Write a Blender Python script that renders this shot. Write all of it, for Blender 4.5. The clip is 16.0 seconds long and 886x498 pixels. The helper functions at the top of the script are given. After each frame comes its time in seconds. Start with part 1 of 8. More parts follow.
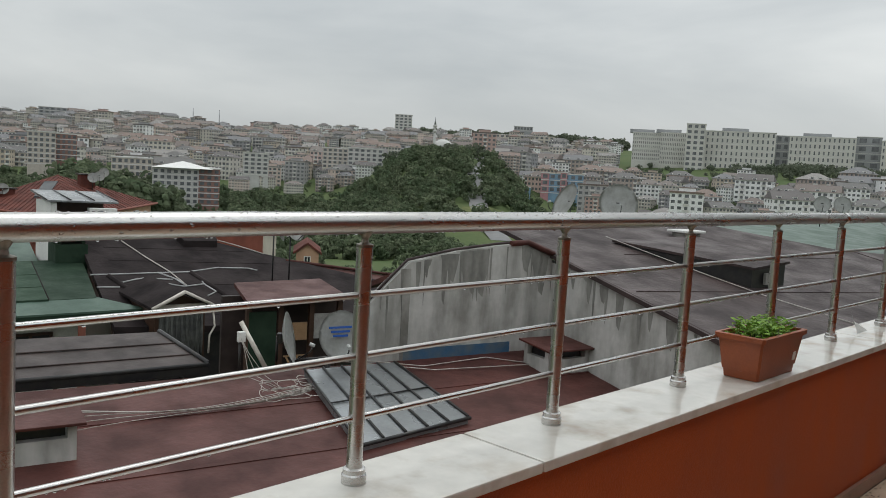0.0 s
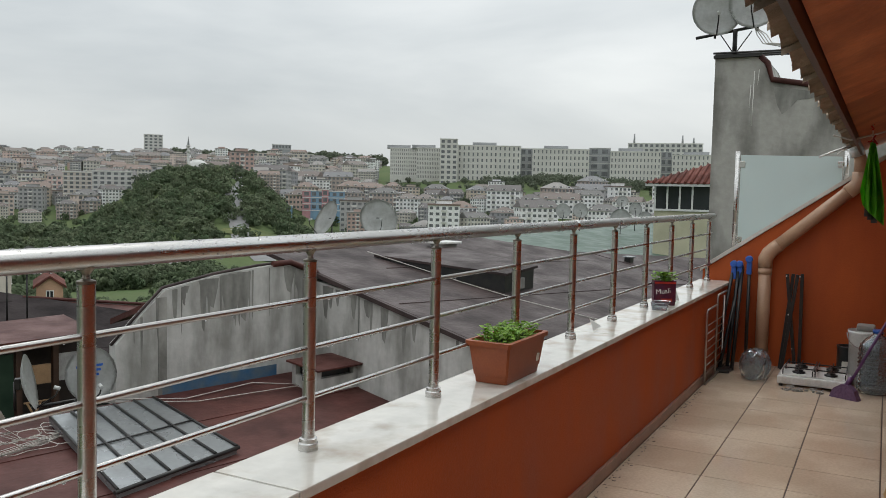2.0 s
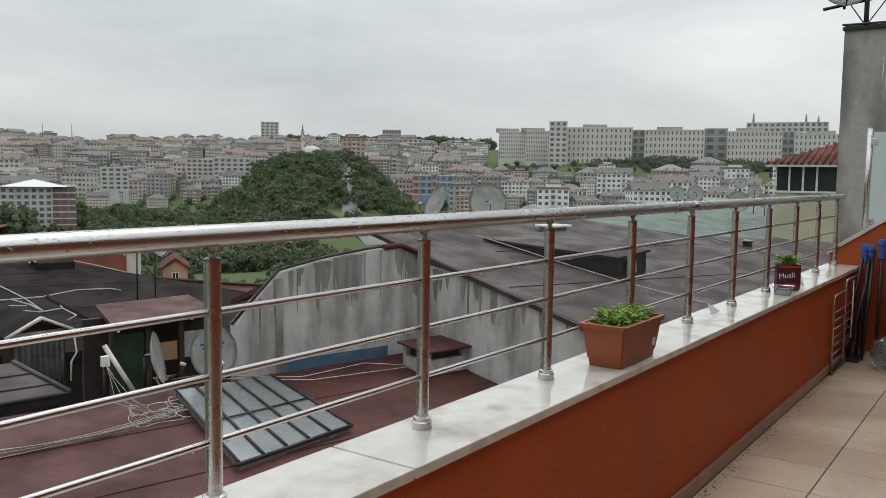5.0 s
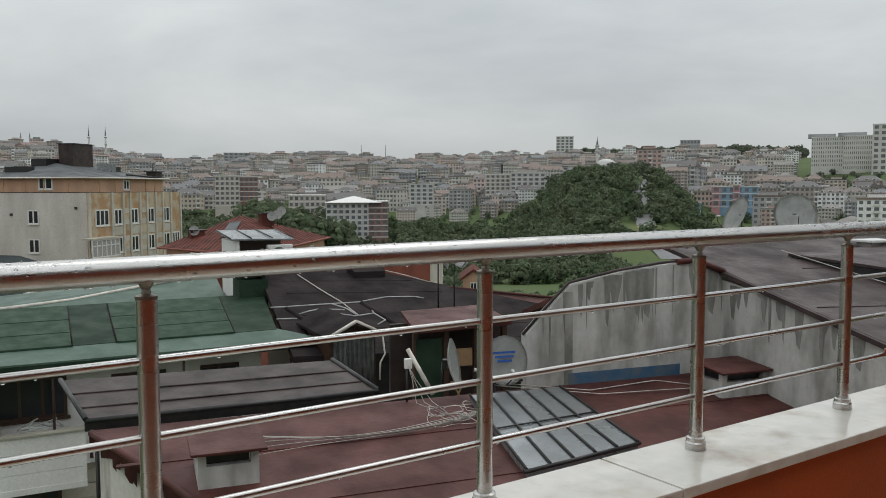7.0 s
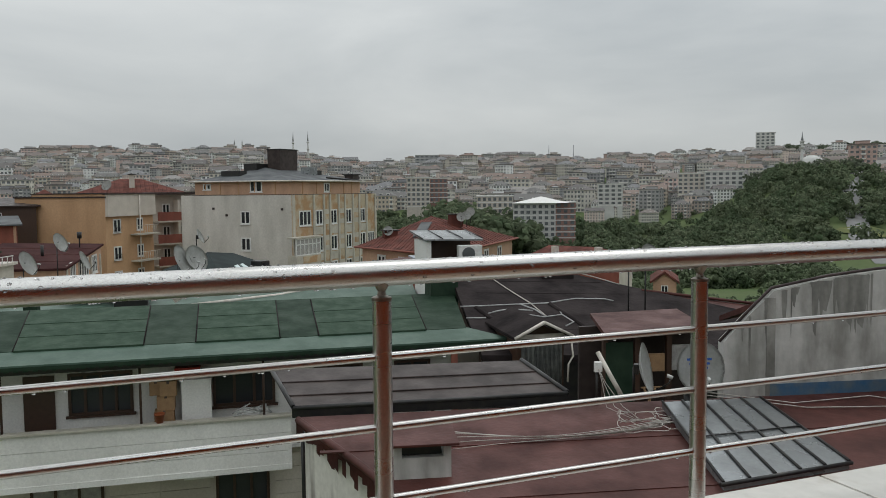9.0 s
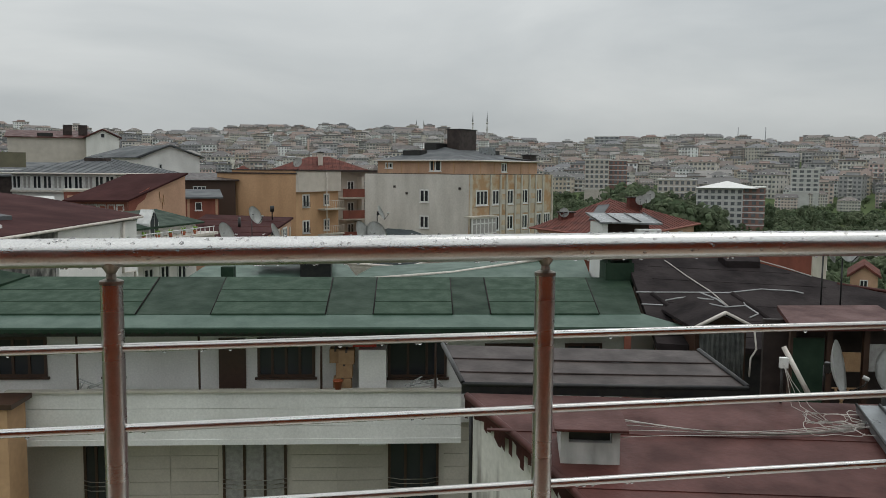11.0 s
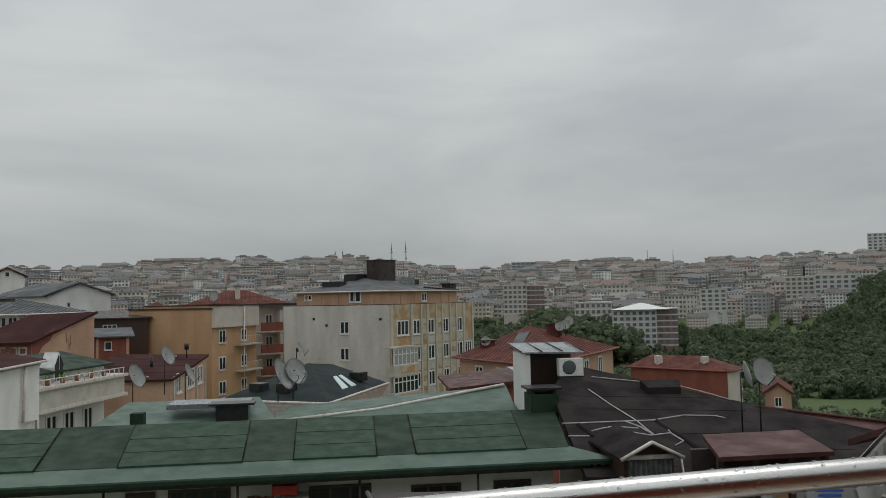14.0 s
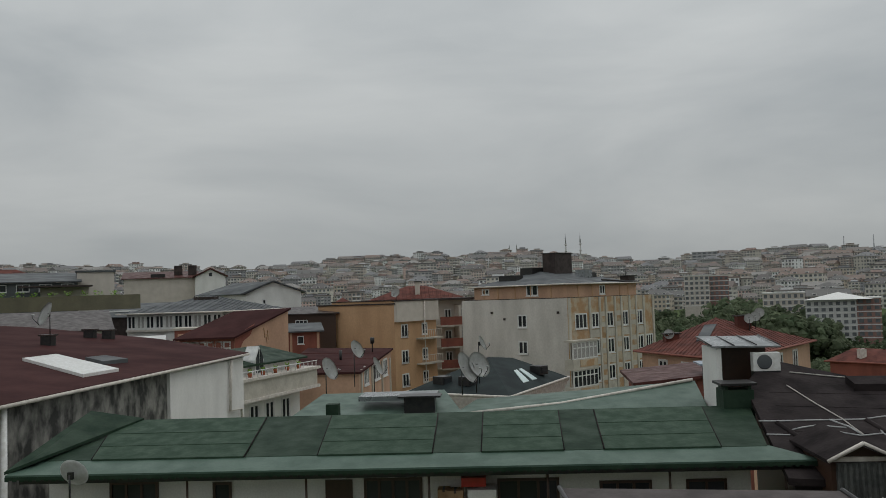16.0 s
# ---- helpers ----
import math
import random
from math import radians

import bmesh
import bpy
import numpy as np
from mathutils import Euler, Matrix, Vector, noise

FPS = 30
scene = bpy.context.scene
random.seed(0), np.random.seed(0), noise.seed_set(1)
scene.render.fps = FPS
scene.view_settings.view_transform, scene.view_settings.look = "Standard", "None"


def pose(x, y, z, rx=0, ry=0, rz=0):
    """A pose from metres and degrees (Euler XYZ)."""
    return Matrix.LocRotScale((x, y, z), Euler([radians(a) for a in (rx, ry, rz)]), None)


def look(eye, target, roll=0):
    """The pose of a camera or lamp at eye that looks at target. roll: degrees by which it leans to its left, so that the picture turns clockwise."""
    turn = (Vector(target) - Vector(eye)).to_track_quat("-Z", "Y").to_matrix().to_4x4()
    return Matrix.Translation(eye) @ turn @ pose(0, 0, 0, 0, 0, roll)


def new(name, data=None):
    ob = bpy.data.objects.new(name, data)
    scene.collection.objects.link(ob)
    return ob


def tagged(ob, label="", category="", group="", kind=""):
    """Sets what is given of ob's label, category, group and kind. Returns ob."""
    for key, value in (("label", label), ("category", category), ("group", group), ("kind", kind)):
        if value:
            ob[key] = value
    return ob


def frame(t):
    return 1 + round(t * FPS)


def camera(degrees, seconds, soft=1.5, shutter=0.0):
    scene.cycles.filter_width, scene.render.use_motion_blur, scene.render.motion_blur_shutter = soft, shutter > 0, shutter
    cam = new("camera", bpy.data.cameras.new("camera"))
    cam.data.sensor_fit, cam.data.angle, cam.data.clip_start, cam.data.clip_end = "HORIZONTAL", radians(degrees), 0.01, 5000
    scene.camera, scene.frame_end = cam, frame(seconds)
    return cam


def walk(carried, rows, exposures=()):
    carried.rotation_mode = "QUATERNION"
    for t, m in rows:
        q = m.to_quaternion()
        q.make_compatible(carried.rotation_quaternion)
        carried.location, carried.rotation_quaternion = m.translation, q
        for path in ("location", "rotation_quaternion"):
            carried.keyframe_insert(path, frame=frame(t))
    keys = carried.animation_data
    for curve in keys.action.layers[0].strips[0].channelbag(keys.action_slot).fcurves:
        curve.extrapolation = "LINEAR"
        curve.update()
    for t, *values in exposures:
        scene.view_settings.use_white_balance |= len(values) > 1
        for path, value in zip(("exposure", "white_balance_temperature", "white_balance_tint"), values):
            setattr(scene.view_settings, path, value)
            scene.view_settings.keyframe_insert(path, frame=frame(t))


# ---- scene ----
cam = camera(55.9, 16.0, soft=0.7)
PATH = [
    (0, (-0.462, -1.41, 1.478), (0.971, -0.029, 1.284), 3.3),
    (0.5, (-0.431, -1.414, 1.471), (1.148, -0.197, 1.302), 2.5),
    (1, (-0.421, -1.429, 1.482), (1.272, -0.375, 1.323), 2.0),
    (1.5, (-0.407, -1.431, 1.484), (1.342, -0.472, 1.333), 1.8),
    (2, (-0.407, -1.436, 1.491), (1.356, -0.501, 1.36), 1.3),
    (2.5, (-0.407, -1.426, 1.488), (1.373, -0.523, 1.36), 0.5),
    (3, (-0.414, -1.413, 1.484), (1.366, -0.509, 1.357), 0.5),
    (3.5, (-0.403, -1.412, 1.481), (1.368, -0.493, 1.344), 0.7),
    (4, (-0.41, -1.408, 1.476), (1.333, -0.439, 1.327), 1.0),
    (4.5, (-0.402, -1.395, 1.474), (1.246, -0.273, 1.319), 1.0),
    (4.7, (-0.4, -1.401, 1.476), (1.239, -0.266, 1.315), 0.9),
    (6.8, (-0.399, -1.489, 1.485), (0.822, 0.085, 1.307), 0.1),
    (7, (-0.399, -1.497, 1.487), (0.734, 0.144, 1.34), -0.1),
    (7.5, (-0.395, -1.52, 1.48), (0.5601, 0.2331, 1.3608), -0.0),
    (8, (-0.408, -1.529, 1.483), (0.4770, 0.2602, 1.3529), -0.2),
    (8.5, (-0.461, -1.52, 1.494), (0.3995, 0.2794, 1.3583), -0.2),
    (9, (-0.482, -1.521, 1.504), (0.2602, 0.3307, 1.3606), -0.5),
    (9.5, (-0.463, -1.506, 1.488), (-0.0006, 0.4342, 1.3343), -0.2),
    (11.8, (-0.437, -1.417, 1.481), (-0.102, 0.545, 1.287), 0.5),
    (12, (-0.434, -1.405, 1.492), (-0.086, 0.558, 1.33), 0.5),
    (12.5, (-0.415, -1.386, 1.531), (0.067, 0.554, 1.457), 0.6),
    (13, (-0.407, -1.37, 1.592), (0.127, 0.557, 1.523), 0.3),
    (13.5, (-0.423, -1.331, 1.647), (0.112, 0.596, 1.687), -0.5),
    (14, (-0.419, -1.251, 1.668), (0.109, 0.675, 1.784), -1.1),
    (14.5, (-0.415, -1.241, 1.680), (0.102, 0.687, 1.796), -1.6),
    (15, (-0.468, -1.227, 1.690), (0.025, 0.708, 1.802), -1.8),
    (15.5, (-0.525, -1.222, 1.693), (-0.2007, 0.7493, 1.7999), -1.9),
    (16, (-0.613, -1.217, 1.691), (-0.4937, 0.7763, 1.8023), -1.9),
]
walk(cam, [(t, look(eye, aim, roll)) for t, eye, aim, roll in PATH],
     [(0, 0.0), (1.5, 0.17), (3.5, 0.24), (4.7, 0.19), (7, -0.02), (9, -0.12), (12, -0.13), (13, -0.13), (13.5, -0.22), (14, -0.42), (16, -0.57)])

# ---- world, sun ----
world = bpy.data.worlds.new("overcast")
scene.world = world
world.use_nodes = True
wn, wl = world.node_tree.nodes, world.node_tree.links
wn.clear()
w_out = wn.new("ShaderNodeOutputWorld")
w_bg = wn.new("ShaderNodeBackground")
w_sky = wn.new("ShaderNodeTexSky")
w_sky.sky_type = "NISHITA"
w_sky.sun_disc = False
w_sky.sun_elevation, w_sky.sun_rotation = radians(48), radians(70)
w_tc = wn.new("ShaderNodeTexCoord")
w_map = wn.new("ShaderNodeMapping")
w_map.inputs["Scale"].default_value = (1.0, 1.0, 3.4)
w_n1 = wn.new("ShaderNodeTexNoise")
w_n1.inputs["Scale"].default_value, w_n1.inputs["Detail"].default_value = 2.1, 6.0
w_n1.inputs["Roughness"].default_value, w_n1.inputs["Distortion"].default_value = 0.5, 0.35
w_ramp = wn.new("ShaderNodeValToRGB")
w_ramp.color_ramp.elements[0].position, w_ramp.color_ramp.elements[0].color = 0.32, (0.49, 0.525, 0.54, 1)
w_ramp.color_ramp.elements[1].position, w_ramp.color_ramp.elements[1].color = 0.72, (0.74, 0.765, 0.76, 1)
w_skyk = wn.new("ShaderNodeVectorMath")
w_skyk.operation = "SCALE"
w_skyk.inputs["Scale"].default_value = 0.06
w_mix = wn.new("ShaderNodeMix")
w_mix.data_type = "RGBA"
w_mix.inputs["Factor"].default_value = 0.93
wl.new(w_tc.outputs["Generated"], w_map.inputs["Vector"])
wl.new(w_map.outputs["Vector"], w_n1.inputs["Vector"])
wl.new(w_n1.outputs["Fac"], w_ramp.inputs["Fac"])
wl.new(w_sky.outputs["Color"], w_skyk.inputs[0])
wl.new(w_skyk.outputs["Vector"], w_mix.inputs["A"])
wl.new(w_ramp.outputs["Color"], w_mix.inputs["B"])
w_sep = wn.new("ShaderNodeSeparateXYZ")
w_up = wn.new("ShaderNodeMapRange")
w_up.inputs["From Min"].default_value, w_up.inputs["From Max"].default_value = 0.0, 1.0
w_up.inputs["To Min"].default_value, w_up.inputs["To Max"].default_value = 0.87, 2.1
w_gain = wn.new("ShaderNodeVectorMath")
w_gain.operation = "SCALE"
wl.new(w_tc.outputs["Generated"], w_sep.inputs["Vector"])
wl.new(w_sep.outputs["Z"], w_up.inputs["Value"])
wl.new(w_mix.outputs["Result"], w_gain.inputs[0])
wl.new(w_up.outputs["Result"], w_gain.inputs["Scale"])
wl.new(w_gain.outputs["Vector"], w_bg.inputs["Color"])
wl.new(w_bg.outputs["Background"], w_out.inputs["Surface"])
w_bg.inputs["Strength"].default_value = 1.0

sun = new("sun", bpy.data.lights.new("sun", "SUN"))
sun.data.energy, sun.data.angle, sun.data.color = 0.6, radians(30), (1.0, 0.98, 0.95)
sun.matrix_world = look((0, 0, 60), (-30, -12, 0))
scene.view_settings.exposure = 0.0


# ---- materials ----
def mat(name, c1, c2=None, rough=0.6, metal=0.0, scale=3.0, bump=0.2, fine=40.0, random_tint=0.0, island=False,
        streak=1.0, rough2=None, spread=(0.35, 0.65), distance=0.01, spec=0.5, whole=False):
    """A surface of two colours mixed by large noise, with fine grain, relief and a second roughness."""
    m = bpy.data.materials.new(name)
    m.use_nodes = True
    n, l = m.node_tree.nodes, m.node_tree.links
    b = n["Principled BSDF"]
    c2 = c2 or tuple(v * 0.8 for v in c1)
    tc = n.new("ShaderNodeTexCoord")
    mp = n.new("ShaderNodeMapping")
    mp.inputs["Scale"].default_value = (1, 1, streak)
    place = n.new("ShaderNodeNewGeometry").outputs["Position"] if whole else tc.outputs["Object"]
    l.new(place, mp.inputs["Vector"])
    big = n.new("ShaderNodeTexNoise")
    big.inputs["Scale"].default_value, big.inputs["Detail"].default_value = scale, 5
    small = n.new("ShaderNodeTexNoise")
    small.inputs["Scale"].default_value, small.inputs["Detail"].default_value = fine, 4
    l.new(mp.outputs["Vector"], big.inputs["Vector"])
    l.new(tc.outputs["Object"], small.inputs["Vector"])
    ramp = n.new("ShaderNodeMapRange")
    ramp.inputs["From Min"].default_value, ramp.inputs["From Max"].default_value = spread
    l.new(big.outputs["Fac"], ramp.inputs["Value"])
    mix = n.new("ShaderNodeMix")
    mix.data_type = "RGBA"
    mix.inputs["A"].default_value, mix.inputs["B"].default_value = (*c1, 1), (*c2, 1)
    l.new(ramp.outputs["Result"], mix.inputs["Factor"])
    hs = n.new("ShaderNodeHueSaturation")
    l.new(mix.outputs["Result"], hs.inputs["Color"])
    val = n.new("ShaderNodeMapRange")
    val.inputs["To Min"].default_value, val.inputs["To Max"].default_value = 0.82, 1.18
    l.new(small.outputs["Fac"], val.inputs["Value"])
    if random_tint:
        info = n.new("ShaderNodeNewGeometry" if island else "ShaderNodeObjectInfo")
        rnd = info.outputs["Random Per Island" if island else "Random"]
        rr = n.new("ShaderNodeMapRange")
        rr.inputs["To Min"].default_value, rr.inputs["To Max"].default_value = 1 - random_tint, 1 + random_tint
        l.new(rnd, rr.inputs["Value"])
        mul = n.new("ShaderNodeMath")
        mul.operation = "MULTIPLY"
        l.new(val.outputs["Result"], mul.inputs[0])
        l.new(rr.outputs["Result"], mul.inputs[1])
        l.new(mul.outputs["Value"], hs.inputs["Value"])
    else:
        l.new(val.outputs["Result"], hs.inputs["Value"])
    l.new(hs.outputs["Color"], b.inputs["Base Color"])
    rr2 = n.new("ShaderNodeMapRange")
    rr2.inputs["To Min"].default_value, rr2.inputs["To Max"].default_value = rough, rough if rough2 is None else rough2
    l.new(ramp.outputs["Result"], rr2.inputs["Value"])
    l.new(rr2.outputs["Result"], b.inputs["Roughness"])
    b.inputs["Metallic"].default_value = metal
    b.inputs["Specular IOR Level"].default_value = spec
    if bump:
        bp = n.new("ShaderNodeBump")
        bp.inputs["Strength"].default_value, bp.inputs["Distance"].default_value = bump, distance
        l.new(small.outputs["Fac"], bp.inputs["Height"])
        l.new(bp.outputs["Normal"], b.inputs["Normal"])
    return m


def palette_mat(name, colours, rough=0.7, island=False, fine=1.5):
    """One of several paints by chance for each thing, slightly stained."""
    m = bpy.data.materials.new(name)
    m.use_nodes = True
    n, l = m.node_tree.nodes, m.node_tree.links
    b = n["Principled BSDF"]
    b.inputs["Roughness"].default_value = rough
    info = n.new("ShaderNodeNewGeometry" if island else "ShaderNodeObjectInfo")
    ramp = n.new("ShaderNodeValToRGB")
    ramp.color_ramp.interpolation = "CONSTANT"
    els = ramp.color_ramp.elements
    for k, c in enumerate(colours):
        e = els[0] if k == 0 else els[1] if k == 1 else els.new(k / len(colours))
        e.position, e.color = k / len(colours), (*c, 1)
    l.new(info.outputs["Random Per Island" if island else "Random"], ramp.inputs["Fac"])
    tc = n.new("ShaderNodeTexCoord")
    no = n.new("ShaderNodeTexNoise")
    no.inputs["Scale"].default_value, no.inputs["Detail"].default_value = fine, 5
    l.new(tc.outputs["Object"], no.inputs["Vector"])
    hs = n.new("ShaderNodeHueSaturation")
    mr = n.new("ShaderNodeMapRange")
    mr.inputs["To Min"].default_value, mr.inputs["To Max"].default_value = 0.7, 1.3
    l.new(no.outputs["Fac"], mr.inputs["Value"])
    l.new(mr.outputs["Result"], hs.inputs["Value"])
    l.new(ramp.outputs["Color"], hs.inputs["Color"])
    l.new(hs.outputs["Color"], b.inputs["Base Color"])
    return m


STEEL = mat("brushed_steel", (0.62, 0.61, 0.595), (0.5, 0.49, 0.47), 0.22, 1.0, 2.0, 0.05, 260, rough2=0.34, streak=6)
MARBLE = mat("wet_marble", (0.66, 0.64, 0.59), (0.4, 0.33, 0.25), 0.06, 0, 5.5, 0.04, 14, random_tint=0.03, rough2=0.2, spread=(0.5, 0.74), whole=True)
ORANGE = mat("orange_render", (0.48, 0.099, 0.023), (0.37, 0.072, 0.018), 0.66, 0, 3.0, 0.45, 160, rough2=0.5, distance=0.005, spec=0.25, streak=0.35)
TILE = mat("floor_tile", (0.53, 0.415, 0.31), (0.62, 0.5, 0.38), 0.03, 0, 1.7, 0.02, 60, random_tint=0.05, rough2=0.26, spread=(0.42, 0.6), whole=True)
GROUT = mat("grout", (0.1, 0.065, 0.045), None, 0.6, 0, 6, 0.2, 90)
SKIRT = mat("skirting", (0.33, 0.2, 0.14), (0.24, 0.14, 0.1), 0.3, 0, 5, 0.1, 60)
COPING = mat("white_coping", (0.66, 0.62, 0.56), (0.5, 0.45, 0.4), 0.4, 0, 5, 0.1, 60)
FROST = mat("frosted_glass", (0.56, 0.66, 0.65), (0.52, 0.62, 0.61), 0.3, 0, 0.8, 0.0, 0.7)
PIPE = mat("beige_plastic", (0.5, 0.31, 0.2), (0.42, 0.25, 0.16), 0.35, 0, 6, 0.03, 90)
PIPE_GREY = mat("pale_plastic", (0.6, 0.6, 0.58), None, 0.35, 0, 6, 0.03, 90)
WOOD = mat("soffit_wood", (0.6, 0.23, 0.1), (0.36, 0.125, 0.056), 0.5, 0, 4.0, 0.3, 40, random_tint=0.22)
ROOFTILE = mat("weathered_clay", (0.44, 0.34, 0.25), (0.2, 0.15, 0.11), 0.7, 0, 9, 0.5, 70, random_tint=0.28)
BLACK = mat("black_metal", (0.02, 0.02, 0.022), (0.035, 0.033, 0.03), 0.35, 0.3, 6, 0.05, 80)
BLUE = mat("blue_plastic", (0.03, 0.12, 0.5), (0.025, 0.1, 0.4), 0.3, 0, 6, 0.02)
WHITE = mat("white_enamel", (0.78, 0.78, 0.76), (0.66, 0.65, 0.62), 0.25, 0, 8, 0.05, 60)
DRUM = mat("dull_chrome", (0.5, 0.48, 0.45), (0.34, 0.3, 0.27), 0.35, 0.9, 9, 0.05, 120)
TERRACOTTA = mat("terracotta_plastic", (0.32, 0.08, 0.026), (0.24, 0.058, 0.02), 0.42, 0, 5, 0.06, 120)
LEAF = mat("seedling_leaf", (0.26, 0.42, 0.06), (0.16, 0.32, 0.04), 0.5, 0, 60, 0.1, 200, random_tint=0.35, island=True)
SOIL = mat("soil", (0.03, 0.02, 0.014), None, 0.9, 0, 30, 0.8, 120)
PURPLE = mat("purple_plastic", (0.13, 0.05, 0.16), (0.1, 0.04, 0.12), 0.35, 0, 6, 0.02)
BRISTLE = mat("violet_bristle", (0.2, 0.12, 0.22), (0.14, 0.08, 0.16), 0.8, 0, 60, 0.6, 240)
LIME = mat("lime_cloth", (0.17, 0.6, 0.02), (0.1, 0.42, 0.015), 0.8, 0, 10, 0.3, 300)
RED = mat("red_plastic", (0.45, 0.03, 0.02), None, 0.4, 0, 6, 0.02)
PACK = mat("purple_pack", (0.06, 0.014, 0.04), (0.11, 0.016, 0.03), 0.3, 0, 30, 0.05)
PET = bpy.data.materials.new("clear_plastic")
PET.use_nodes = True
_b = PET.node_tree.nodes["Principled BSDF"]
_b.inputs["Base Color"].default_value = (0.86, 0.92, 0.95, 1)
_b.inputs["Roughness"].default_value, _b.inputs["Transmission Weight"].default_value, _b.inputs["IOR"].default_value = 0.1, 0.97, 1.2
WATER = bpy.data.materials.new("rain_water")
WATER.use_nodes = True
_b = WATER.node_tree.nodes["Principled BSDF"]
_b.inputs["Roughness"].default_value, _b.inputs["Transmission Weight"].default_value, _b.inputs["IOR"].default_value = 0.02, 1.0, 1.33

RED_ROOF = mat("maroon_membrane", (0.1, 0.035, 0.029), (0.056, 0.021, 0.018), 0.4, 0, 1.5, 0.5, 14, rough2=0.62, spec=0.2)
MAROON_SHEET = mat("matt_maroon_sheet", (0.062, 0.024, 0.023), (0.042, 0.017, 0.017), 0.75, 0, 0.5, 0.3, 5, rough2=0.85, spec=0.06)
DARK_FELT = mat("dark_roofing_felt", (0.036, 0.029, 0.029), (0.019, 0.0155, 0.016), 0.7, 0, 1.3, 0.7, 9, rough2=0.85, spec=0.06, distance=0.02)
BROWN_ROOF = mat("dark_brown_sheet", (0.062, 0.046, 0.042), (0.036, 0.027, 0.025), 0.35, 0, 2.2, 0.3, 12, rough2=0.5, spec=0.25)
DARK_ROOF = mat("dark_bitumen", (0.07, 0.05, 0.048), (0.034, 0.025, 0.025), 0.4, 0, 1.3, 0.6, 9, rough2=0.65, spec=0.18, distance=0.02)
GREEN_ROOF = mat("green_membrane", (0.03, 0.052, 0.034), (0.017, 0.034, 0.022), 0.5, 0, 1.6, 0.5, 9, rough2=0.65, spec=0.1)
GREEN_PALE = mat("pale_green_edge", (0.085, 0.135, 0.105), (0.055, 0.095, 0.072), 0.4, 0, 1.5, 0.2, 16, rough2=0.5, spec=0.25)
CONCRETE = mat("stained_concrete", (0.5, 0.49, 0.47), (0.26, 0.255, 0.235), 0.85, 0, 2.6, 0.45, 7, streak=0.3, spread=(0.4, 0.66), distance=0.015)
DAMP = mat("damp_stain", (0.15, 0.147, 0.135), (0.27, 0.265, 0.245), 0.8, 0, 5, 0.3, 12, streak=0.3)
GREY_CONC = mat("grey_concrete", (0.36, 0.35, 0.325), (0.16, 0.155, 0.14), 0.85, 0, 1.6, 0.6, 9, streak=0.5, spread=(0.44, 0.64), distance=0.012)
MOULD = mat("mouldy_render", (0.24, 0.235, 0.21), (0.035, 0.035, 0.032), 0.85, 0, 2.4, 0.7, 14, streak=0.6, spread=(0.36, 0.6))
WHITE_WALL = mat("white_render", (0.78, 0.77, 0.74), (0.66, 0.65, 0.62), 0.75, 0, 0.8, 0.2, 20, streak=0.4)
GREY_WALL = mat("pale_grey_render", (0.62, 0.59, 0.545), (0.48, 0.455, 0.415), 0.8, 0, 0.6, 0.3, 6, streak=0.3)
CREAM = mat("cream_cladding", (0.56, 0.51, 0.45), (0.48, 0.435, 0.38), 0.7, 0, 1.0, 0.2, 20, random_tint=0.05)
OCHRE = mat("ochre_render", (0.54, 0.335, 0.19), (0.45, 0.275, 0.15), 0.8, 0, 0.6, 0.3, 6, streak=0.3)
SALMON = mat("salmon_render", (0.54, 0.34, 0.23), (0.42, 0.26, 0.175), 0.8, 0, 0.6, 0.3, 6, streak=0.3)
BRICKRED = mat("brick_red_render", (0.26, 0.085, 0.058), (0.19, 0.062, 0.044), 0.8, 0, 1.2, 0.3, 14, streak=0.4)
TANSTONE = mat("tan_stone_cladding", (0.4, 0.25, 0.13), (0.46, 0.38, 0.27), 0.75, 0, 0.9, 0.3, 6, random_tint=0.12, spread=(0.45, 0.55))
PALESTONE = mat("pale_stone_strip", (0.52, 0.49, 0.42), (0.42, 0.39, 0.33), 0.7, 0, 1.5, 0.3, 9)
CLAY = mat("red_clay_roof", (0.16, 0.055, 0.042), (0.085, 0.034, 0.028), 0.7, 0, 1.3, 0.5, 9, rough2=0.8, spec=0.12)
SLATE = mat("grey_sheet_roof", (0.12, 0.128, 0.132), (0.08, 0.085, 0.09), 0.5, 0, 0.6, 0.2, 9, rough2=0.65, spec=0.12)
GLASS = mat("dark_window", (0.02, 0.023, 0.026), (0.05, 0.054, 0.058), 0.08, 0, 0.4, 0.0, spec=0.3)
FRAME = mat("white_window_frame", (0.72, 0.72, 0.7), None, 0.4, 0, 4, 0.05)
BROWNWOOD = mat("brown_window_frame", (0.06, 0.03, 0.018), None, 0.45, 0, 8, 0.1)
CURTAIN = mat("net_curtain", (0.4, 0.39, 0.37), (0.3, 0.29, 0.28), 0.9, 0, 8, 0.2)
DARK_CURTAIN = mat("dim_curtain", (0.11, 0.115, 0.105), (0.06, 0.063, 0.06), 0.9, 0, 6, 0.2)
CARTON = mat("brown_carton", (0.34, 0.21, 0.11), (0.28, 0.17, 0.09), 0.8, 0, 8, 0.1)
DISH = mat("dish_white", (0.5, 0.51, 0.5), (0.38, 0.38, 0.36), 0.4, 0.1, 3, 0.05, 20)
RUST = mat("rust_stain", (0.3, 0.15, 0.05), (0.4, 0.3, 0.18), 0.8, 0, 10, 0.1)
CABLE = mat("white_cable", (0.5, 0.47, 0.43), None, 0.5, 0, 6, 0.0)
SEALANT = mat("white_sealant", (0.42, 0.42, 0.42), (0.3, 0.3, 0.3), 0.6, 0, 4, 0.2)
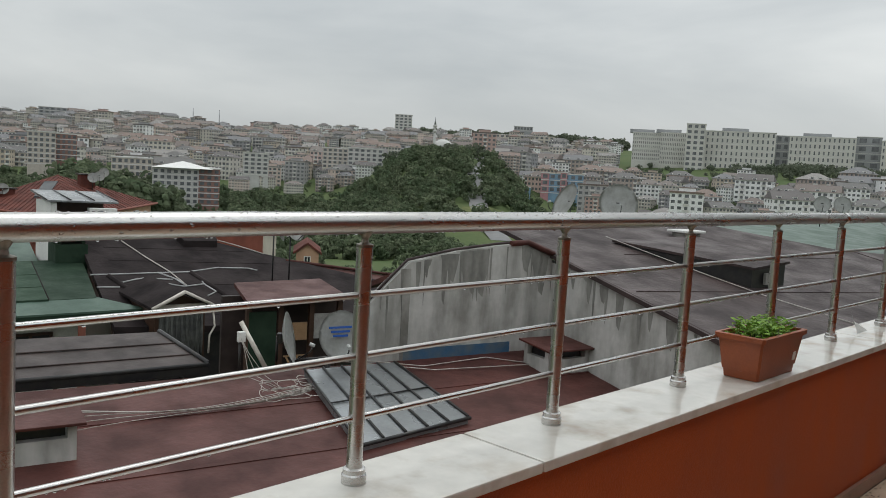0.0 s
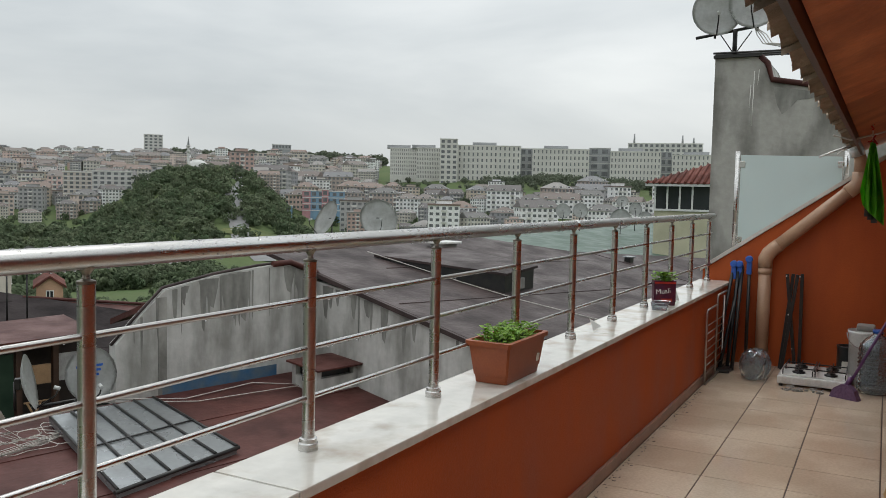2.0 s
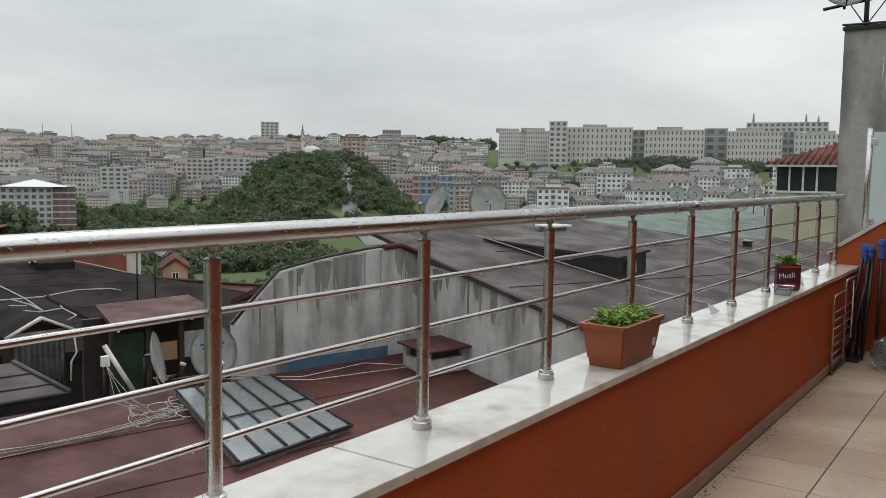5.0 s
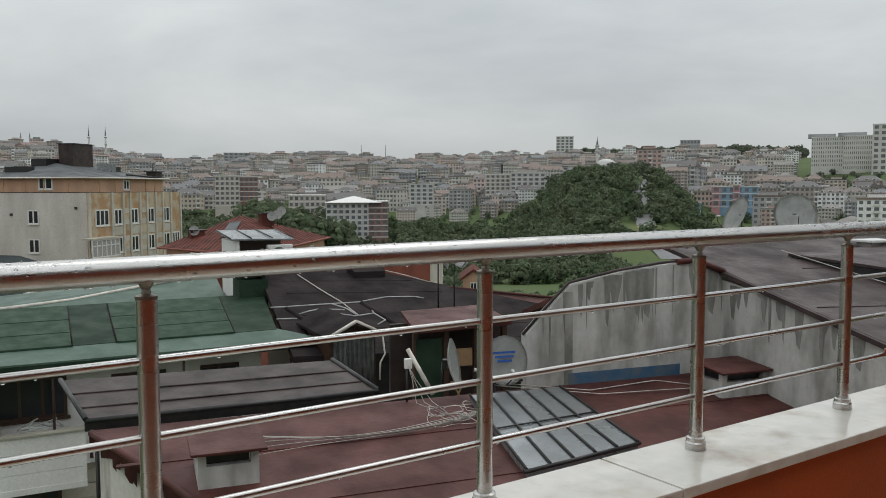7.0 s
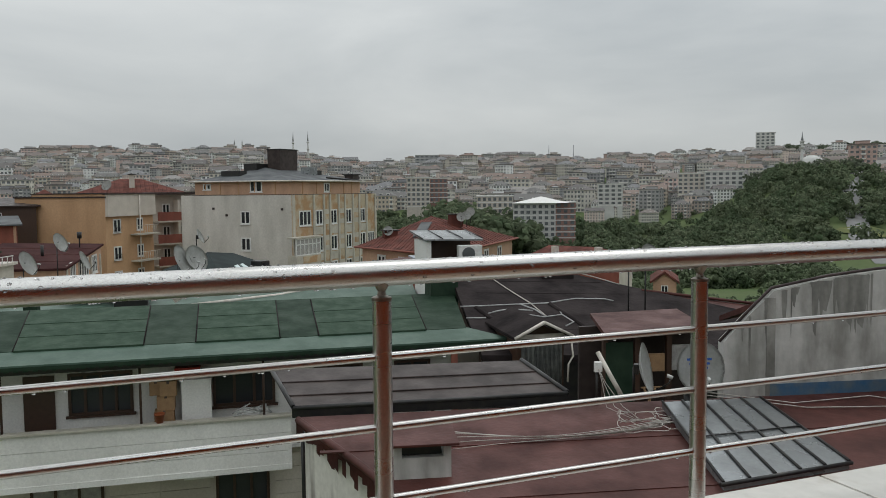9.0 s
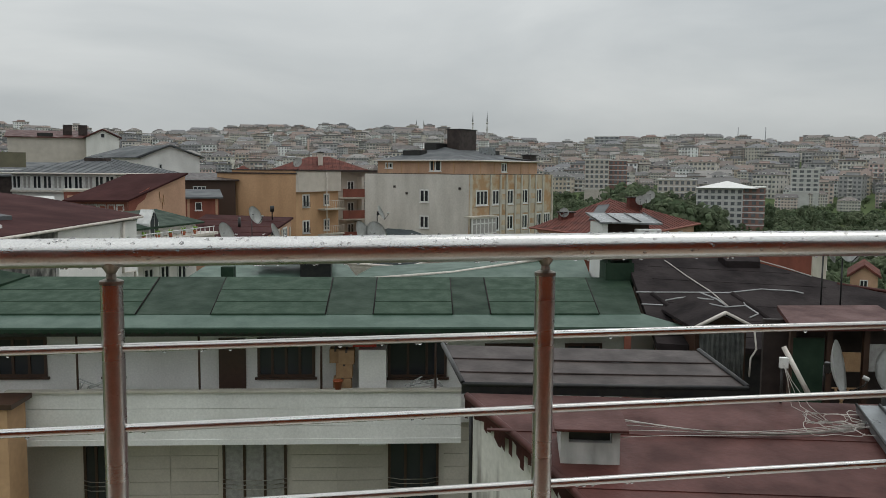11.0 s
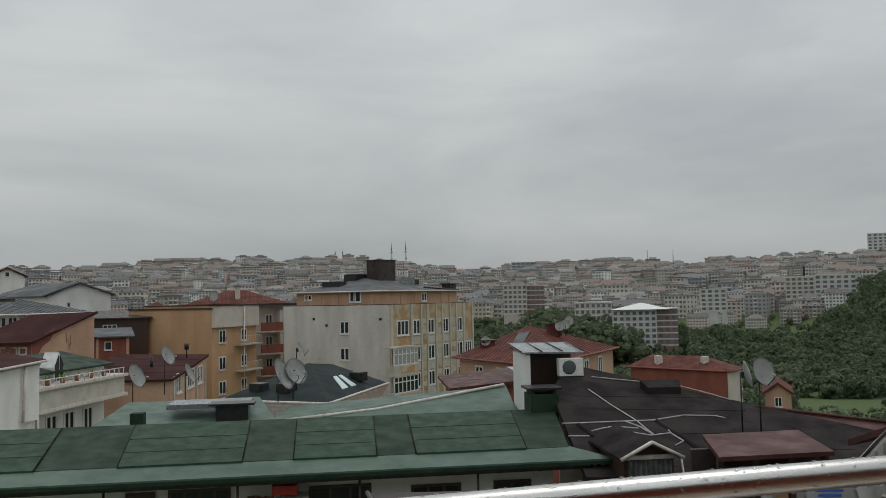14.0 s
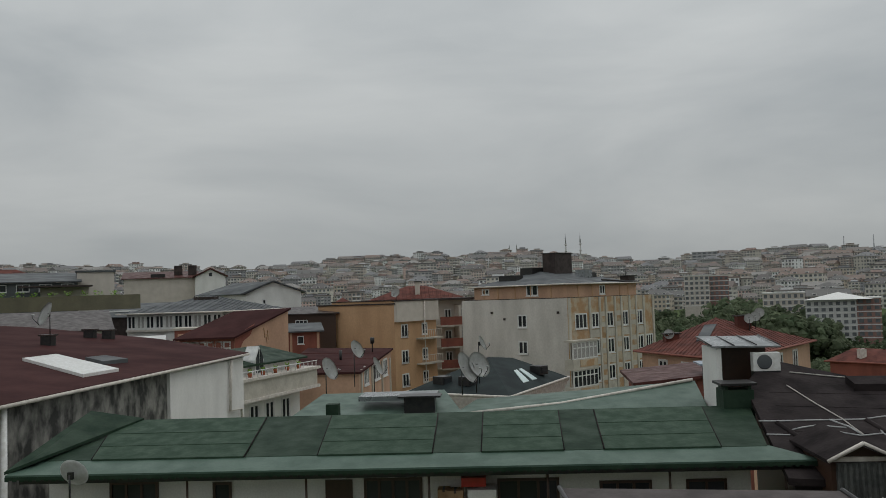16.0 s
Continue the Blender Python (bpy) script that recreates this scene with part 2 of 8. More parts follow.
BLUEPAINT = mat("faded_blue_paint", (0.03, 0.1, 0.2), (0.1, 0.13, 0.15), 0.6, 0, 3, 0.2)
GALV = mat("galvanised_sheet", (0.33, 0.35, 0.36), (0.2, 0.21, 0.215), 0.22, 0.6, 1.6, 0.1, 20, rough2=0.4)
GRASS = mat("ground_green", (0.075, 0.11, 0.045), (0.1, 0.125, 0.055), 0.9, 0, 0.03, 0.5, 0.6, spec=0.1)
ASPHALT = mat("wet_asphalt", (0.1, 0.1, 0.1), (0.14, 0.14, 0.14), 0.4, 0, 0.3, 0.2, 5)
FIELD = mat("yellow_meadow", (0.15, 0.155, 0.06), (0.095, 0.12, 0.055), 0.9, 0, 0.06, 0.4, 1, spec=0.1)
def leafy(m, share=0.45):
    """Lets light through the leaves of a material as well as off them."""
    n, l = m.node_tree.nodes, m.node_tree.links
    b, out = n["Principled BSDF"], n["Material Output"]
    tr, mx = n.new("ShaderNodeBsdfTranslucent"), n.new("ShaderNodeMixShader")
    mx.inputs["Fac"].default_value = share
    l.new(b.inputs["Base Color"].links[0].from_socket, tr.inputs["Color"])
    l.new(b.outputs["BSDF"], mx.inputs[1])
    l.new(tr.outputs["BSDF"], mx.inputs[2])
    l.new(mx.outputs["Shader"], out.inputs["Surface"])
    return m


# Leaf colours are raised to stand for haze, most in the far woods.
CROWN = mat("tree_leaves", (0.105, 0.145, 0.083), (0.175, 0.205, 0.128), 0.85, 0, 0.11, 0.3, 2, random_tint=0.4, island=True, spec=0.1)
HAZY_CROWN = mat("hazy_tree_leaves", (0.13, 0.155, 0.11), (0.17, 0.19, 0.14), 0.9, 0, 0.05, 0.2, 2, random_tint=0.3, island=True, spec=0.1)
leafy(CROWN, 0.5)
leafy(HAZY_CROWN)
leafy(LEAF, 0.3)
BARK = mat("bark", (0.07, 0.05, 0.035), None, 0.9, 0, 3, 0.5, 20)
# Town walls are lightened: rain haze is put into their colours.
HAZY_PAINTS = [(0.556, 0.531, 0.484), (0.401, 0.396, 0.392), (0.78, 0.78, 0.78), (0.484, 0.435, 0.387), (0.374, 0.316, 0.283), (0.604, 0.569, 0.507), (0.362, 0.362, 0.362), (0.498, 0.465, 0.419), (0.463, 0.334, 0.295), (0.78, 0.78, 0.78), (0.3, 0.3, 0.313), (0.498, 0.43, 0.352), (0.637, 0.531, 0.478), (0.623, 0.472, 0.434), (0.78, 0.78, 0.78)]
ROOFS = [(0.14, 0.136, 0.131), (0.178, 0.155, 0.14), (0.159, 0.131, 0.117), (0.168, 0.168, 0.173), (0.253, 0.239, 0.225), (0.122, 0.112, 0.108), (0.206, 0.155, 0.131)]
TOWN_WALL, TOWN_ROOF = palette_mat("town_wall", HAZY_PAINTS), palette_mat("town_roof", ROOFS)
FAR_WALL, FAR_ROOF = palette_mat("far_town_wall", HAZY_PAINTS, island=True), palette_mat("far_town_roof", ROOFS, island=True)
# Window glass far paler than GLASS, with the haze mixed in.
HAZY_GLASS = mat("hazy_town_window", (0.1, 0.106, 0.113), (0.2, 0.206, 0.215), 0.25, 0, 0.3, 0.0)
TOWN_TRIM = mat("town_trim", (0.7, 0.69, 0.66), None, 0.7, 0, 0.5, 0.0)
# Ridge tones are kept pale so that haze sits in the colour.
HAZY_COMPLEX = mat("hazy_complex_wall", (0.62, 0.61, 0.57), (0.55, 0.54, 0.51), 0.8, 0, 0.05, 0.0, 0.5)
HAZY_GREY = mat("hazy_grey", (0.34, 0.35, 0.36), None, 0.7, 0, 0.05, 0.0, 0.5)


# ---- mesh helpers ----
def box(bm, x0, x1, y0, y1, z0, z1, m=None, bevel=0.0):
    vs = [bm.verts.new((x, y, z)) for x in (x0, x1) for y in (y0, y1) for z in (z0, z1)]
    fs = [bm.faces.new([vs[i] for i in f]) for f in ((0, 1, 3, 2), (4, 6, 7, 5), (0, 4, 5, 1), (2, 3, 7, 6), (0, 2, 6, 4), (1, 5, 7, 3))]
    if bevel:
        es = list({e for f in fs for e in f.edges})
        out = bmesh.ops.bevel(bm, geom=es, offset=bevel, segments=2, affect="EDGES", profile=0.6)
        vs = list({v for f in out["faces"] for v in f.verts} | {v for v in vs if v.is_valid})
    if m is not None:
        bmesh.ops.transform(bm, matrix=m, verts=vs)
    return vs


def tube(bm, pts, r, seg=12, caps=True):
    """A round tube along points; r may be one radius or one for each point."""
    pts = [Vector(p) for p in pts]
    rs = r if isinstance(r, (list, tuple)) else [r] * len(pts)
    rings, side = [], None
    for k, p in enumerate(pts):
        d = (pts[min(k + 1, len(pts) - 1)] - pts[max(k - 1, 0)]).normalized()
        if side is None:
            side = d.orthogonal().normalized()
        side = (side - d * side.dot(d)).normalized()
        up = d.cross(side)
        rings.append([bm.verts.new(p + (side * math.cos(a) + up * math.sin(a)) * rs[k]) for a in (2 * math.pi * i / seg for i in range(seg))])
    for a, b in zip(rings, rings[1:]):
        for i in range(seg):
            f = bm.faces.new((a[i], a[(i + 1) % seg], b[(i + 1) % seg], b[i]))
            f.smooth = True
    if caps:
        bm.faces.new(rings[0][::-1])
        bm.faces.new(rings[-1])


def turned(bm, profile, centre=(0, 0, 0), seg=24, m=None, crisp=False):
    """A body turned about z from (radius, z) pairs; crisp keeps the edges of the profile sharp."""
    c = Vector(centre)
    if crisp:
        for pair in zip(profile, profile[1:]):
            one, two = [[bm.verts.new(c + Vector((r * math.cos(a), r * math.sin(a), z))) for a in (2 * math.pi * i / seg for i in range(seg))] for r, z in pair]
            for i in range(seg):
                bm.faces.new((one[i], one[(i + 1) % seg], two[(i + 1) % seg], two[i])).smooth = True
        r, z = profile[-1]
        bm.faces.new([bm.verts.new(c + Vector((r * math.cos(a), r * math.sin(a), z))) for a in (2 * math.pi * i / seg for i in range(seg))])
        return
    rings = [[bm.verts.new(c + Vector((r * math.cos(a), r * math.sin(a), z))) for a in (2 * math.pi * i / seg for i in range(seg))] for r, z in profile]
    for a, b in zip(rings, rings[1:]):
        for i in range(seg):
            f = bm.faces.new((a[i], a[(i + 1) % seg], b[(i + 1) % seg], b[i]))
            f.smooth = True
    bm.faces.new(rings[0][::-1])
    bm.faces.new(rings[-1])
    if m is not None:
        bmesh.ops.transform(bm, matrix=m, verts=[v for ring in rings for v in ring])


def slab(bm, pts, thick):
    """A plate with the outline pts (counter-clockwise from above), thick downwards."""
    top = [bm.verts.new(p) for p in pts]
    low = [bm.verts.new((p[0], p[1], p[2] - thick)) for p in pts]
    bm.faces.new(top)
    bm.faces.new(low[::-1])
    n = len(pts)
    for i in range(n):
        bm.faces.new((top[i], low[i], low[(i + 1) % n], top[(i + 1) % n]))


def prism(bm, outline, a0, a1, axis="x"):
    """Extrudes an outline of (p, q) pairs along x or y: (y, z) or (x, z)."""
    def place(a, p, q):
        return (a, p, q) if axis == "x" else (p, a, q)
    one = [bm.verts.new(place(a0, p, q)) for p, q in outline]
    two = [bm.verts.new(place(a1, p, q)) for p, q in outline]
    bm.faces.new(one)
    bm.faces.new(two[::-1])
    n = len(outline)
    for i in range(n):
        bm.faces.new((one[i], two[i], two[(i + 1) % n], one[(i + 1) % n]))
    bmesh.ops.recalc_face_normals(bm, faces=bm.faces[:])


def mesh(bm, name, material):
    me = bpy.data.meshes.new(name)
    bm.normal_update()
    bm.to_mesh(me)
    bm.free()
    me.materials.append(material)
    return me


def part(name, bm, material, parent, label="", kind=""):
    ob = new(name, mesh(bm, name, material))
    ob.parent = parent
    return tagged(ob, label, kind=kind)


def thing(name, label, category, m=None, group="", kind=""):
    ob = new(name)
    ob.matrix_basis = m or Matrix.Identity(4)
    return tagged(ob, label, category, group, kind)


def solid(name, bm, material, label, category, m=None, group="", kind=""):
    ob = new(name, mesh(bm, name, material))
    ob.matrix_basis = m or Matrix.Identity(4)
    return tagged(ob, label, category, group, kind)


def fresh():
    return bmesh.new()


def boxpart(name, parent, material, *dims, bevel=0.0, label="", m=None):
    bm = fresh()
    box(bm, *dims, m=m, bevel=bevel)
    return part(name, bm, material, parent, label)


# frames of the neighbouring blocks, turned a little against the terrace
TURN_B, TURN_G, TURN_L = pose(0, 0, 0, 0, 0, -14), pose(0, 0, 0, 0, 0, -7), pose(0, 0, 0, 0, 0, -11)

# ---- terrace: structure ----
bm = fresh(); box(bm, -5.0, 7.7, -2.9, 0.07, -0.3, -0.006)
floor = solid("floor", bm, GROUT, "terrace floor slab with dark grout joints", "floor", kind="structure")
bm = fresh(); box(bm, -5.0, 7.66, -0.165, 0.07, -0.3, 0.72)
solid("parapet_wall", bm, ORANGE, "low rendered parapet wall painted burnt orange", "wall", kind="structure")
bm = fresh()
prism(bm, [(0.07, -0.3), (0.07, 0.84), (-2.9, 2.92), (-2.9, -0.3)], 7.66, 7.84)
solid("wall_end", bm, ORANGE, "orange end wall with a steeply sloping top", "wall", kind="structure")
bm = fresh()
prism(bm, [(0.09, 0.83), (0.09, 0.87), (-2.92, 2.977), (-2.92, 2.937)], 7.635, 7.865)
solid("coping_trim", bm, COPING, "pale stone coping along the sloping wall", "trim", kind="structure")
bm = fresh(); box(bm, -5.0, 7.66, -3.08, -2.9, -0.3, 3.0)
solid("wall_house", bm, ORANGE, "orange rendered house wall under the eaves", "wall", kind="structure")
bm = fresh(); box(bm, -5.18, -5.0, -3.08, 0.07, -0.3, 1.9)
solid("wall_west", bm, ORANGE, "orange rendered side wall of the terrace", "wall", kind="structure")
bm = fresh(); box(bm, -5.0, 7.655, -0.185, -0.165, 0, 0.07, bevel=0.004)
solid("baseboard", bm, SKIRT, "brown tiled skirting along the parapet", "baseboard", kind="structure")
coping = thing("parapet_coping", "white marble coping slabs, wet with rain", "coping", kind="structure")
for a, b in ((-5.0, -1.603), (-1.597, 1.217), (1.223, 4.017), (4.023, 7.655)):
    boxpart("marble_slab", coping, MARBLE, a, b, -0.19, 0.095, 0.72, 0.75, bevel=0.005)

# floor tiles, each its own piece
T = 0.418
tile_mesh = None
for i in range(-21, 10):
    x0 = 3.768 + T * i
    for j in range(7):
        y1 = -0.183 - 0.431 * j
        a, b, c, d = x0 + 0.0035, min(x0 + T - 0.0035, 7.655), max(y1 - 0.4275, -2.895), min(y1 - 0.0035, -0.187)
        if a < -4.99 or b - a < 0.02 or d - c < 0.02:
            continue
        full = abs(b - a - T + 0.007) < 1e-3 and abs(d - c - 0.424) < 1e-3
        if full and tile_mesh:
            ob = new("tile", tile_mesh)
        else:
            bm = fresh(); box(bm, 0, b - a, c - d, 0, -0.01, 0.0, bevel=0.0015)
            ob = new("tile", mesh(bm, "tile", TILE))
            if full:
                tile_mesh = ob.data
        ob.location, ob.parent = (a, d, 0), floor

# eaves over the terrace
# West of x = 0.9 the eaves are unseen, added to shade the house.
eave = thing("eaves", "tiled eaves with dark wooden soffit over the terrace", "roof", kind="structure")
SL = 0.42
for k in range(9):
    y1 = -1.24 - 0.185 * k
    x0, joints = -5.0, [-3.9 + 0.7 * ((k * 5) % 4) + 2.6 * q for q in range(5)]
    for x1 in [x for x in joints if x < 7.4] + [7.658]:
        bm = fresh()
        dz = 0.004 * ((k + len(joints)) % 3)
        prism(bm, [(y1, 1.94 + dz + SL * -(y1 + 1.24)), (y1 - 0.168, 1.94 + dz + SL * -(y1 - 0.168 + 1.24)), (y1 - 0.168, 1.965 + SL * -(y1 - 0.168 + 1.24)), (y1, 1.965 + SL * -(y1 + 1.24))], x0, x1 - 0.003)
        part("plank", bm, WOOD, eave)
        x0 = x1
# Black sheet stands for the shade seen through the board gaps.
bm = fresh(); prism(bm, [(-1.24, 1.972), (-2.9, 2.669), (-2.9, 2.69), (-1.24, 1.993)], -5.0, 7.655)
part("backing", bm, BLACK, eave, "black sheet giving the board gaps their shade")
# Black strip puts the shadow between tiles and soffit into the colour.
bm = fresh(); box(bm, -5.0, 7.655, -1.235, -1.215, 1.9, 1.985)
part("fascia", bm, BLACK, eave, "black fascia strip standing for the shadow gap behind the tiles")
rng = random.Random(4)
for k in range(38):
    x = -4.85 + 0.33 * k
    for row in range(2):
        y0 = -1.115 - 0.3 * row + rng.uniform(-0.012, 0.012)
        z0 = 1.945 + 0.44 * 0.3 * row + rng.uniform(-0.004, 0.004) + 0.012 * (k % 2)
        bm = fresh()
        n = 5
        up, lo = [], []
        for yy, zz in ((y0, z0), (y0 - 0.36, z0 + 0.16)):
            for i in range(n + 1):
                a = math.pi * i / n
                px, pz = x + 0.165 - 0.172 * math.cos(a), 0.045 * math.sin(a)
                up.append(bm.verts.new((px, yy, zz + pz + 0.02)))
                lo.append(bm.verts.new((px, yy, zz + pz)))
        for i in range(n):
            j = i + n + 1
            bm.faces.new((up[i], up[i + 1], up[j + 1], up[j]))
            bm.faces.new((lo[i + 1], lo[i], lo[j], lo[j + 1]))
            bm.faces.new((up[i + 1], up[i], lo[i], lo[i + 1]))
            bm.faces.new((up[j], up[j + 1], lo[j + 1], lo[j]))
        bm.faces.new((up[0], up[n + 1], lo[n + 1], lo[0]))
        bm.faces.new((up[n], lo[n], lo[2 * n + 1], up[2 * n + 1]))
        part("roof_tile", bm, ROOFTILE, eave)
bm = fresh()
slab(bm, [(-5.0, -3.1, 2.9), (-5.0, -1.4, 2.16), (7.7, -1.4, 2.16), (7.7, -3.1, 2.9)], 0.05)
part("roof_deck", bm, ROOFTILE, eave)

# ---- railing ----
rail = thing("railing", "stainless steel railing beaded with rain on the parapet", "railing")
bm = fresh(); tube(bm, [(-4.95, 0, 1.325), (-0.75, 0, 1.34), (0.4, 0, 1.346), (7.72, 0, 1.346)], 0.0245, 32)
handrail = part("handrail", bm, STEEL, rail, "round polished handrail with water drops")
for x in (3.78,):
    bm = fresh(); tube(bm, [(x - 0.03, 0, 1.346), (x + 0.03, 0, 1.346)], 0.0265, 32); part("sleeve", bm, STEEL, handrail)
for z in (0.902, 1.045, 1.184):
    bm = fresh(); tube(bm, [(-4.95, 0, z - 0.015), (-0.75, 0, z - 0.005), (0.4, 0, z), (7.66, 0, z)], 0.0078, 14); part("crossbar", bm, STEEL, rail)
post_me = cap_me = foot_me = neck_me = None
for k in range(-6, 11):
    x = 0.75 * k
    if post_me is None:
        bm = fresh(); turned(bm, [(0.0185, 0), (0.0185, 0.548), (0.0165, 0.552)], crisp=True); post_me = mesh(bm, "post", STEEL)
        bm = fresh(); turned(bm, [(0.029, 0), (0.029, 0.02), (0.026, 0.024), (0.026, 0.034), (0.0185, 0.037)], crisp=True); foot_me = mesh(bm, "collar", STEEL)
        bm = fresh(); turned(bm, [(0.0195, 0.548), (0.0195, 0.554), (0.009, 0.558), (0.0075, 0.566), (0.015, 0.578), (0.018, 0.584)], crisp=True); neck_me = mesh(bm, "saddle", mat("dull_steel", (0.3, 0.27, 0.23), (0.2, 0.18, 0.15), 0.4, 1.0, 30, 0.1, 200))
    p = new("post", post_me); p.parent, p.location = rail, (x, 0, 0.75)
    q = new("collar", foot_me); q.parent, q.location = p, (0, 0, 0.006)
    q = new("saddle", neck_me); q.parent = p
    p.location.z -= 0.006 + (0.005 if k < 0 else 0.0)
# rain drops on the rail and the bars
bm = fresh()
rng = random.Random(9)


def rail_z(x):
    """The height of the handrail's axis, which sags a little towards its low end."""
    return 1.346 if x > 0.4 else 1.34 + 0.006 * (x + 0.75) / 1.15 if x > -0.75 else 1.34 + 0.015 * (x + 0.75) / 4.2


def drop(c, r, sq=(1, 1, 1)):
    vs = bmesh.ops.create_icosphere(bm, subdivisions=1, radius=r)["verts"]
    for v in vs:
        v.co = Vector((v.co.x * sq[0], v.co.y * sq[1], v.co.z * sq[2])) + Vector(c)
    for f in {f for v in vs for f in v.link_faces}:
        f.smooth = True


for k in range(2300):
    x = rng.uniform(-1.2, 5.5) if k < 2000 else rng.uniform(5.5, 7.6)
    a = rng.uniform(-0.5, 3.4)
    drop((x, -0.0244 * math.cos(a), rail_z(x) + 0.0244 * math.sin(a)), rng.choice((0.0013, 0.0018, 0.0024, 0.0034)), (1.2, 0.8, 0.8))
for k in range(170):
    x = rng.uniform(-1.2, 7.0)
    drop((x, rng.uniform(-0.006, 0.006), rail_z(x) - 0.025), rng.uniform(0.002, 0.0034), (1.3, 1, 0.9))
for z in (0.902, 1.045, 1.184):
    for k in range(52):
        x = rng.uniform(-1.4, 7.4)
        drop((x, 0, z - 0.0085 - (0.0 if x > 0.4 else 0.005 * (0.4 - x) / 1.15)), rng.uniform(0.0022, 0.0036), (1.3, 1, 1))
drops = part("rain_beading", bm, WATER, rail, "clear rain drops", kind="stuff")

# ---- terrace: things ----
panel = thing("glass_screen", "frosted glass privacy screen between steel posts on the end wall", "screen", pose(7.75, 0, 0))
bm = fresh()
prism(bm, [(-0.215, 1.045), (-0.215, 1.915), (-1.065, 1.9), (-1.065, 1.645)], -0.006, 0.006)
part("pane", bm, FROST, panel)
for y, z0, z1 in ((-0.185, 1.02, 1.95), (-1.1, 1.66, 1.95)):
    bm = fresh(); tube(bm, [(0, y, z0), (0, y, z1)], 0.021, 16); post = part("post", bm, STEEL, panel)
    s = -1 if y > -0.5 else 1
    bm = fresh(); box(bm, -0.012, 0.012, min(y, y + s * 0.07), max(y, y + s * 0.07), 1.8, 1.86, bevel=0.004); part("clamp", bm, STEEL, post)
    if y > -0.5:
        bm = fresh(); box(bm, -0.012, 0.012, min(y, y + s * 0.07), max(y, y + s * 0.07), 1.1, 1.16, bevel=0.004); part("clamp", bm, STEEL, post)

dp = thing("downpipe", "beige plastic downpipe running along the sloping wall", "pipe", pose(7.57, 0, 0))
bm = fresh(); tube(bm, [(0, -0.49, 0.02), (0, -0.49, 0.93)], 0.056, 24); part("lower_pipe", bm, PIPE, dp)
bm = fresh(); tube(bm, [(0, -0.49, 0.9), (0, -0.49, 0.98), (0, -0.515, 1.03), (0, -0.56, 1.075), (0, -0.6, 1.11)], [0.063, 0.063, 0.063, 0.062, 0.06], 24); part("elbow", bm, PIPE, dp)
bm = fresh(); tube(bm, [(0, -0.56, 1.075), (0, -1.17, 1.62)], 0.056, 24); part("sloping_pipe", bm, PIPE, dp)
bm = fresh(); tube(bm, [(0, -1.13, 1.585), (0, -1.19, 1.64), (0, -1.215, 1.69), (0, -1.215, 1.76)], 0.062, 24); part("elbow", bm, PIPE, dp)
bm = fresh(); tube(bm, [(0, -1.215, 1.72), (0, -1.215, 1.87), (-0.02, -1.19, 1.92)], 0.052, 24); part("upper_pipe", bm, PIPE, dp)
bm = fresh(); tube(bm, [(-0.02, -1.195, 1.9), (-0.04, -1.17, 1.97)], [0.06, 0.066], 24); part("outlet", bm, PIPE_GREY, dp, "pale grey gutter outlet")
for z in (0.1, 0.84):
    bm = fresh(); tube(bm, [(0, -0.49, z), (0, -0.49, z + 0.05)], 0.061, 24); part("collar", bm, PIPE, dp)


def planter(m):
    t = thing("flower_box", "terracotta plastic flower box with green seedlings on the coping", "planter", m)
    bm = fresh()
    def loop(z, hx, hy):
        return [bm.verts.new((x * hx, y * hy, z)) for x, y in ((-1, -0.92), (-0.95, -1), (0.95, -1), (1, -0.92), (1, 0.92), (0.95, 1), (-0.95, 1), (-1, 0.92))]
    rings = [loop(0, 0.165, 0.068), loop(0.03, 0.17, 0.071), loop(0.031, 0.174, 0.074), loop(0.148, 0.194, 0.088), loop(0.15, 0.205, 0.097), loop(0.168, 0.207, 0.099), loop(0.17, 0.2, 0.093), loop(0.17, 0.19, 0.084), loop(0.13, 0.186, 0.08)]
    for a, b in zip(rings, rings[1:]):
        for i in range(8):
            bm.faces.new((a[i], a[(i + 1) % 8], b[(i + 1) % 8], b[i]))
    bm.faces.new(rings[0][::-1]); bm.faces.new(rings[-1])
    part("pot", bm, TERRACOTTA, t)
    boxpart("earth", t, SOIL, -0.184, 0.184, -0.078, 0.078, 0.131, 0.15, bevel=0.004)
    boxpart("sticker", t, WHITE, -0.012, 0.012, -0.086, -0.083, 0.068, 0.1, label="small pale paper sticker", m=pose(0.1, 0.002, 0, 7))
    bm = fresh(); r = random.Random(2)
    for k in range(360):
        x, y = r.uniform(-0.17, 0.17), r.uniform(-0.072, 0.072)
        h, a, w, ln = r.uniform(0.15, 0.205), r.uniform(0, 6.28), r.uniform(0.007, 0.012), r.uniform(0.02, 0.034)
        d, s = Vector((math.cos(a), math.sin(a), 0)), Vector((-math.sin(a), math.cos(a), 0))
        b0 = Vector((x, y, h))
        tip = b0 + d * ln + Vector((0, 0, r.uniform(-0.004, 0.018)))
        mid = (b0 + tip) / 2 + Vector((0, 0, 0.005))
        vs = [bm.verts.new(p) for p in (b0, mid + s * w, tip, mid - s * w)]
        bm.faces.new(vs)
        if k % 3 == 0:
            tube(bm, [(x, y, 0.145), tuple(b0)], 0.0012, 4, caps=False)
    part("seedling_bed", bm, LEAF, t, "dense small green seedlings", kind="stuff")
    return t


planter(pose(2.72, -0.09, 0.752, 0, 0, 0))

pack = thing("food_bag_pot", "purple printed food bag reused as a pot with green shoots", "plant pot", pose(5.47, -0.08, 0.752, 0, 0, -66) @ Matrix.Scale(0.82, 4))
bm = fresh()
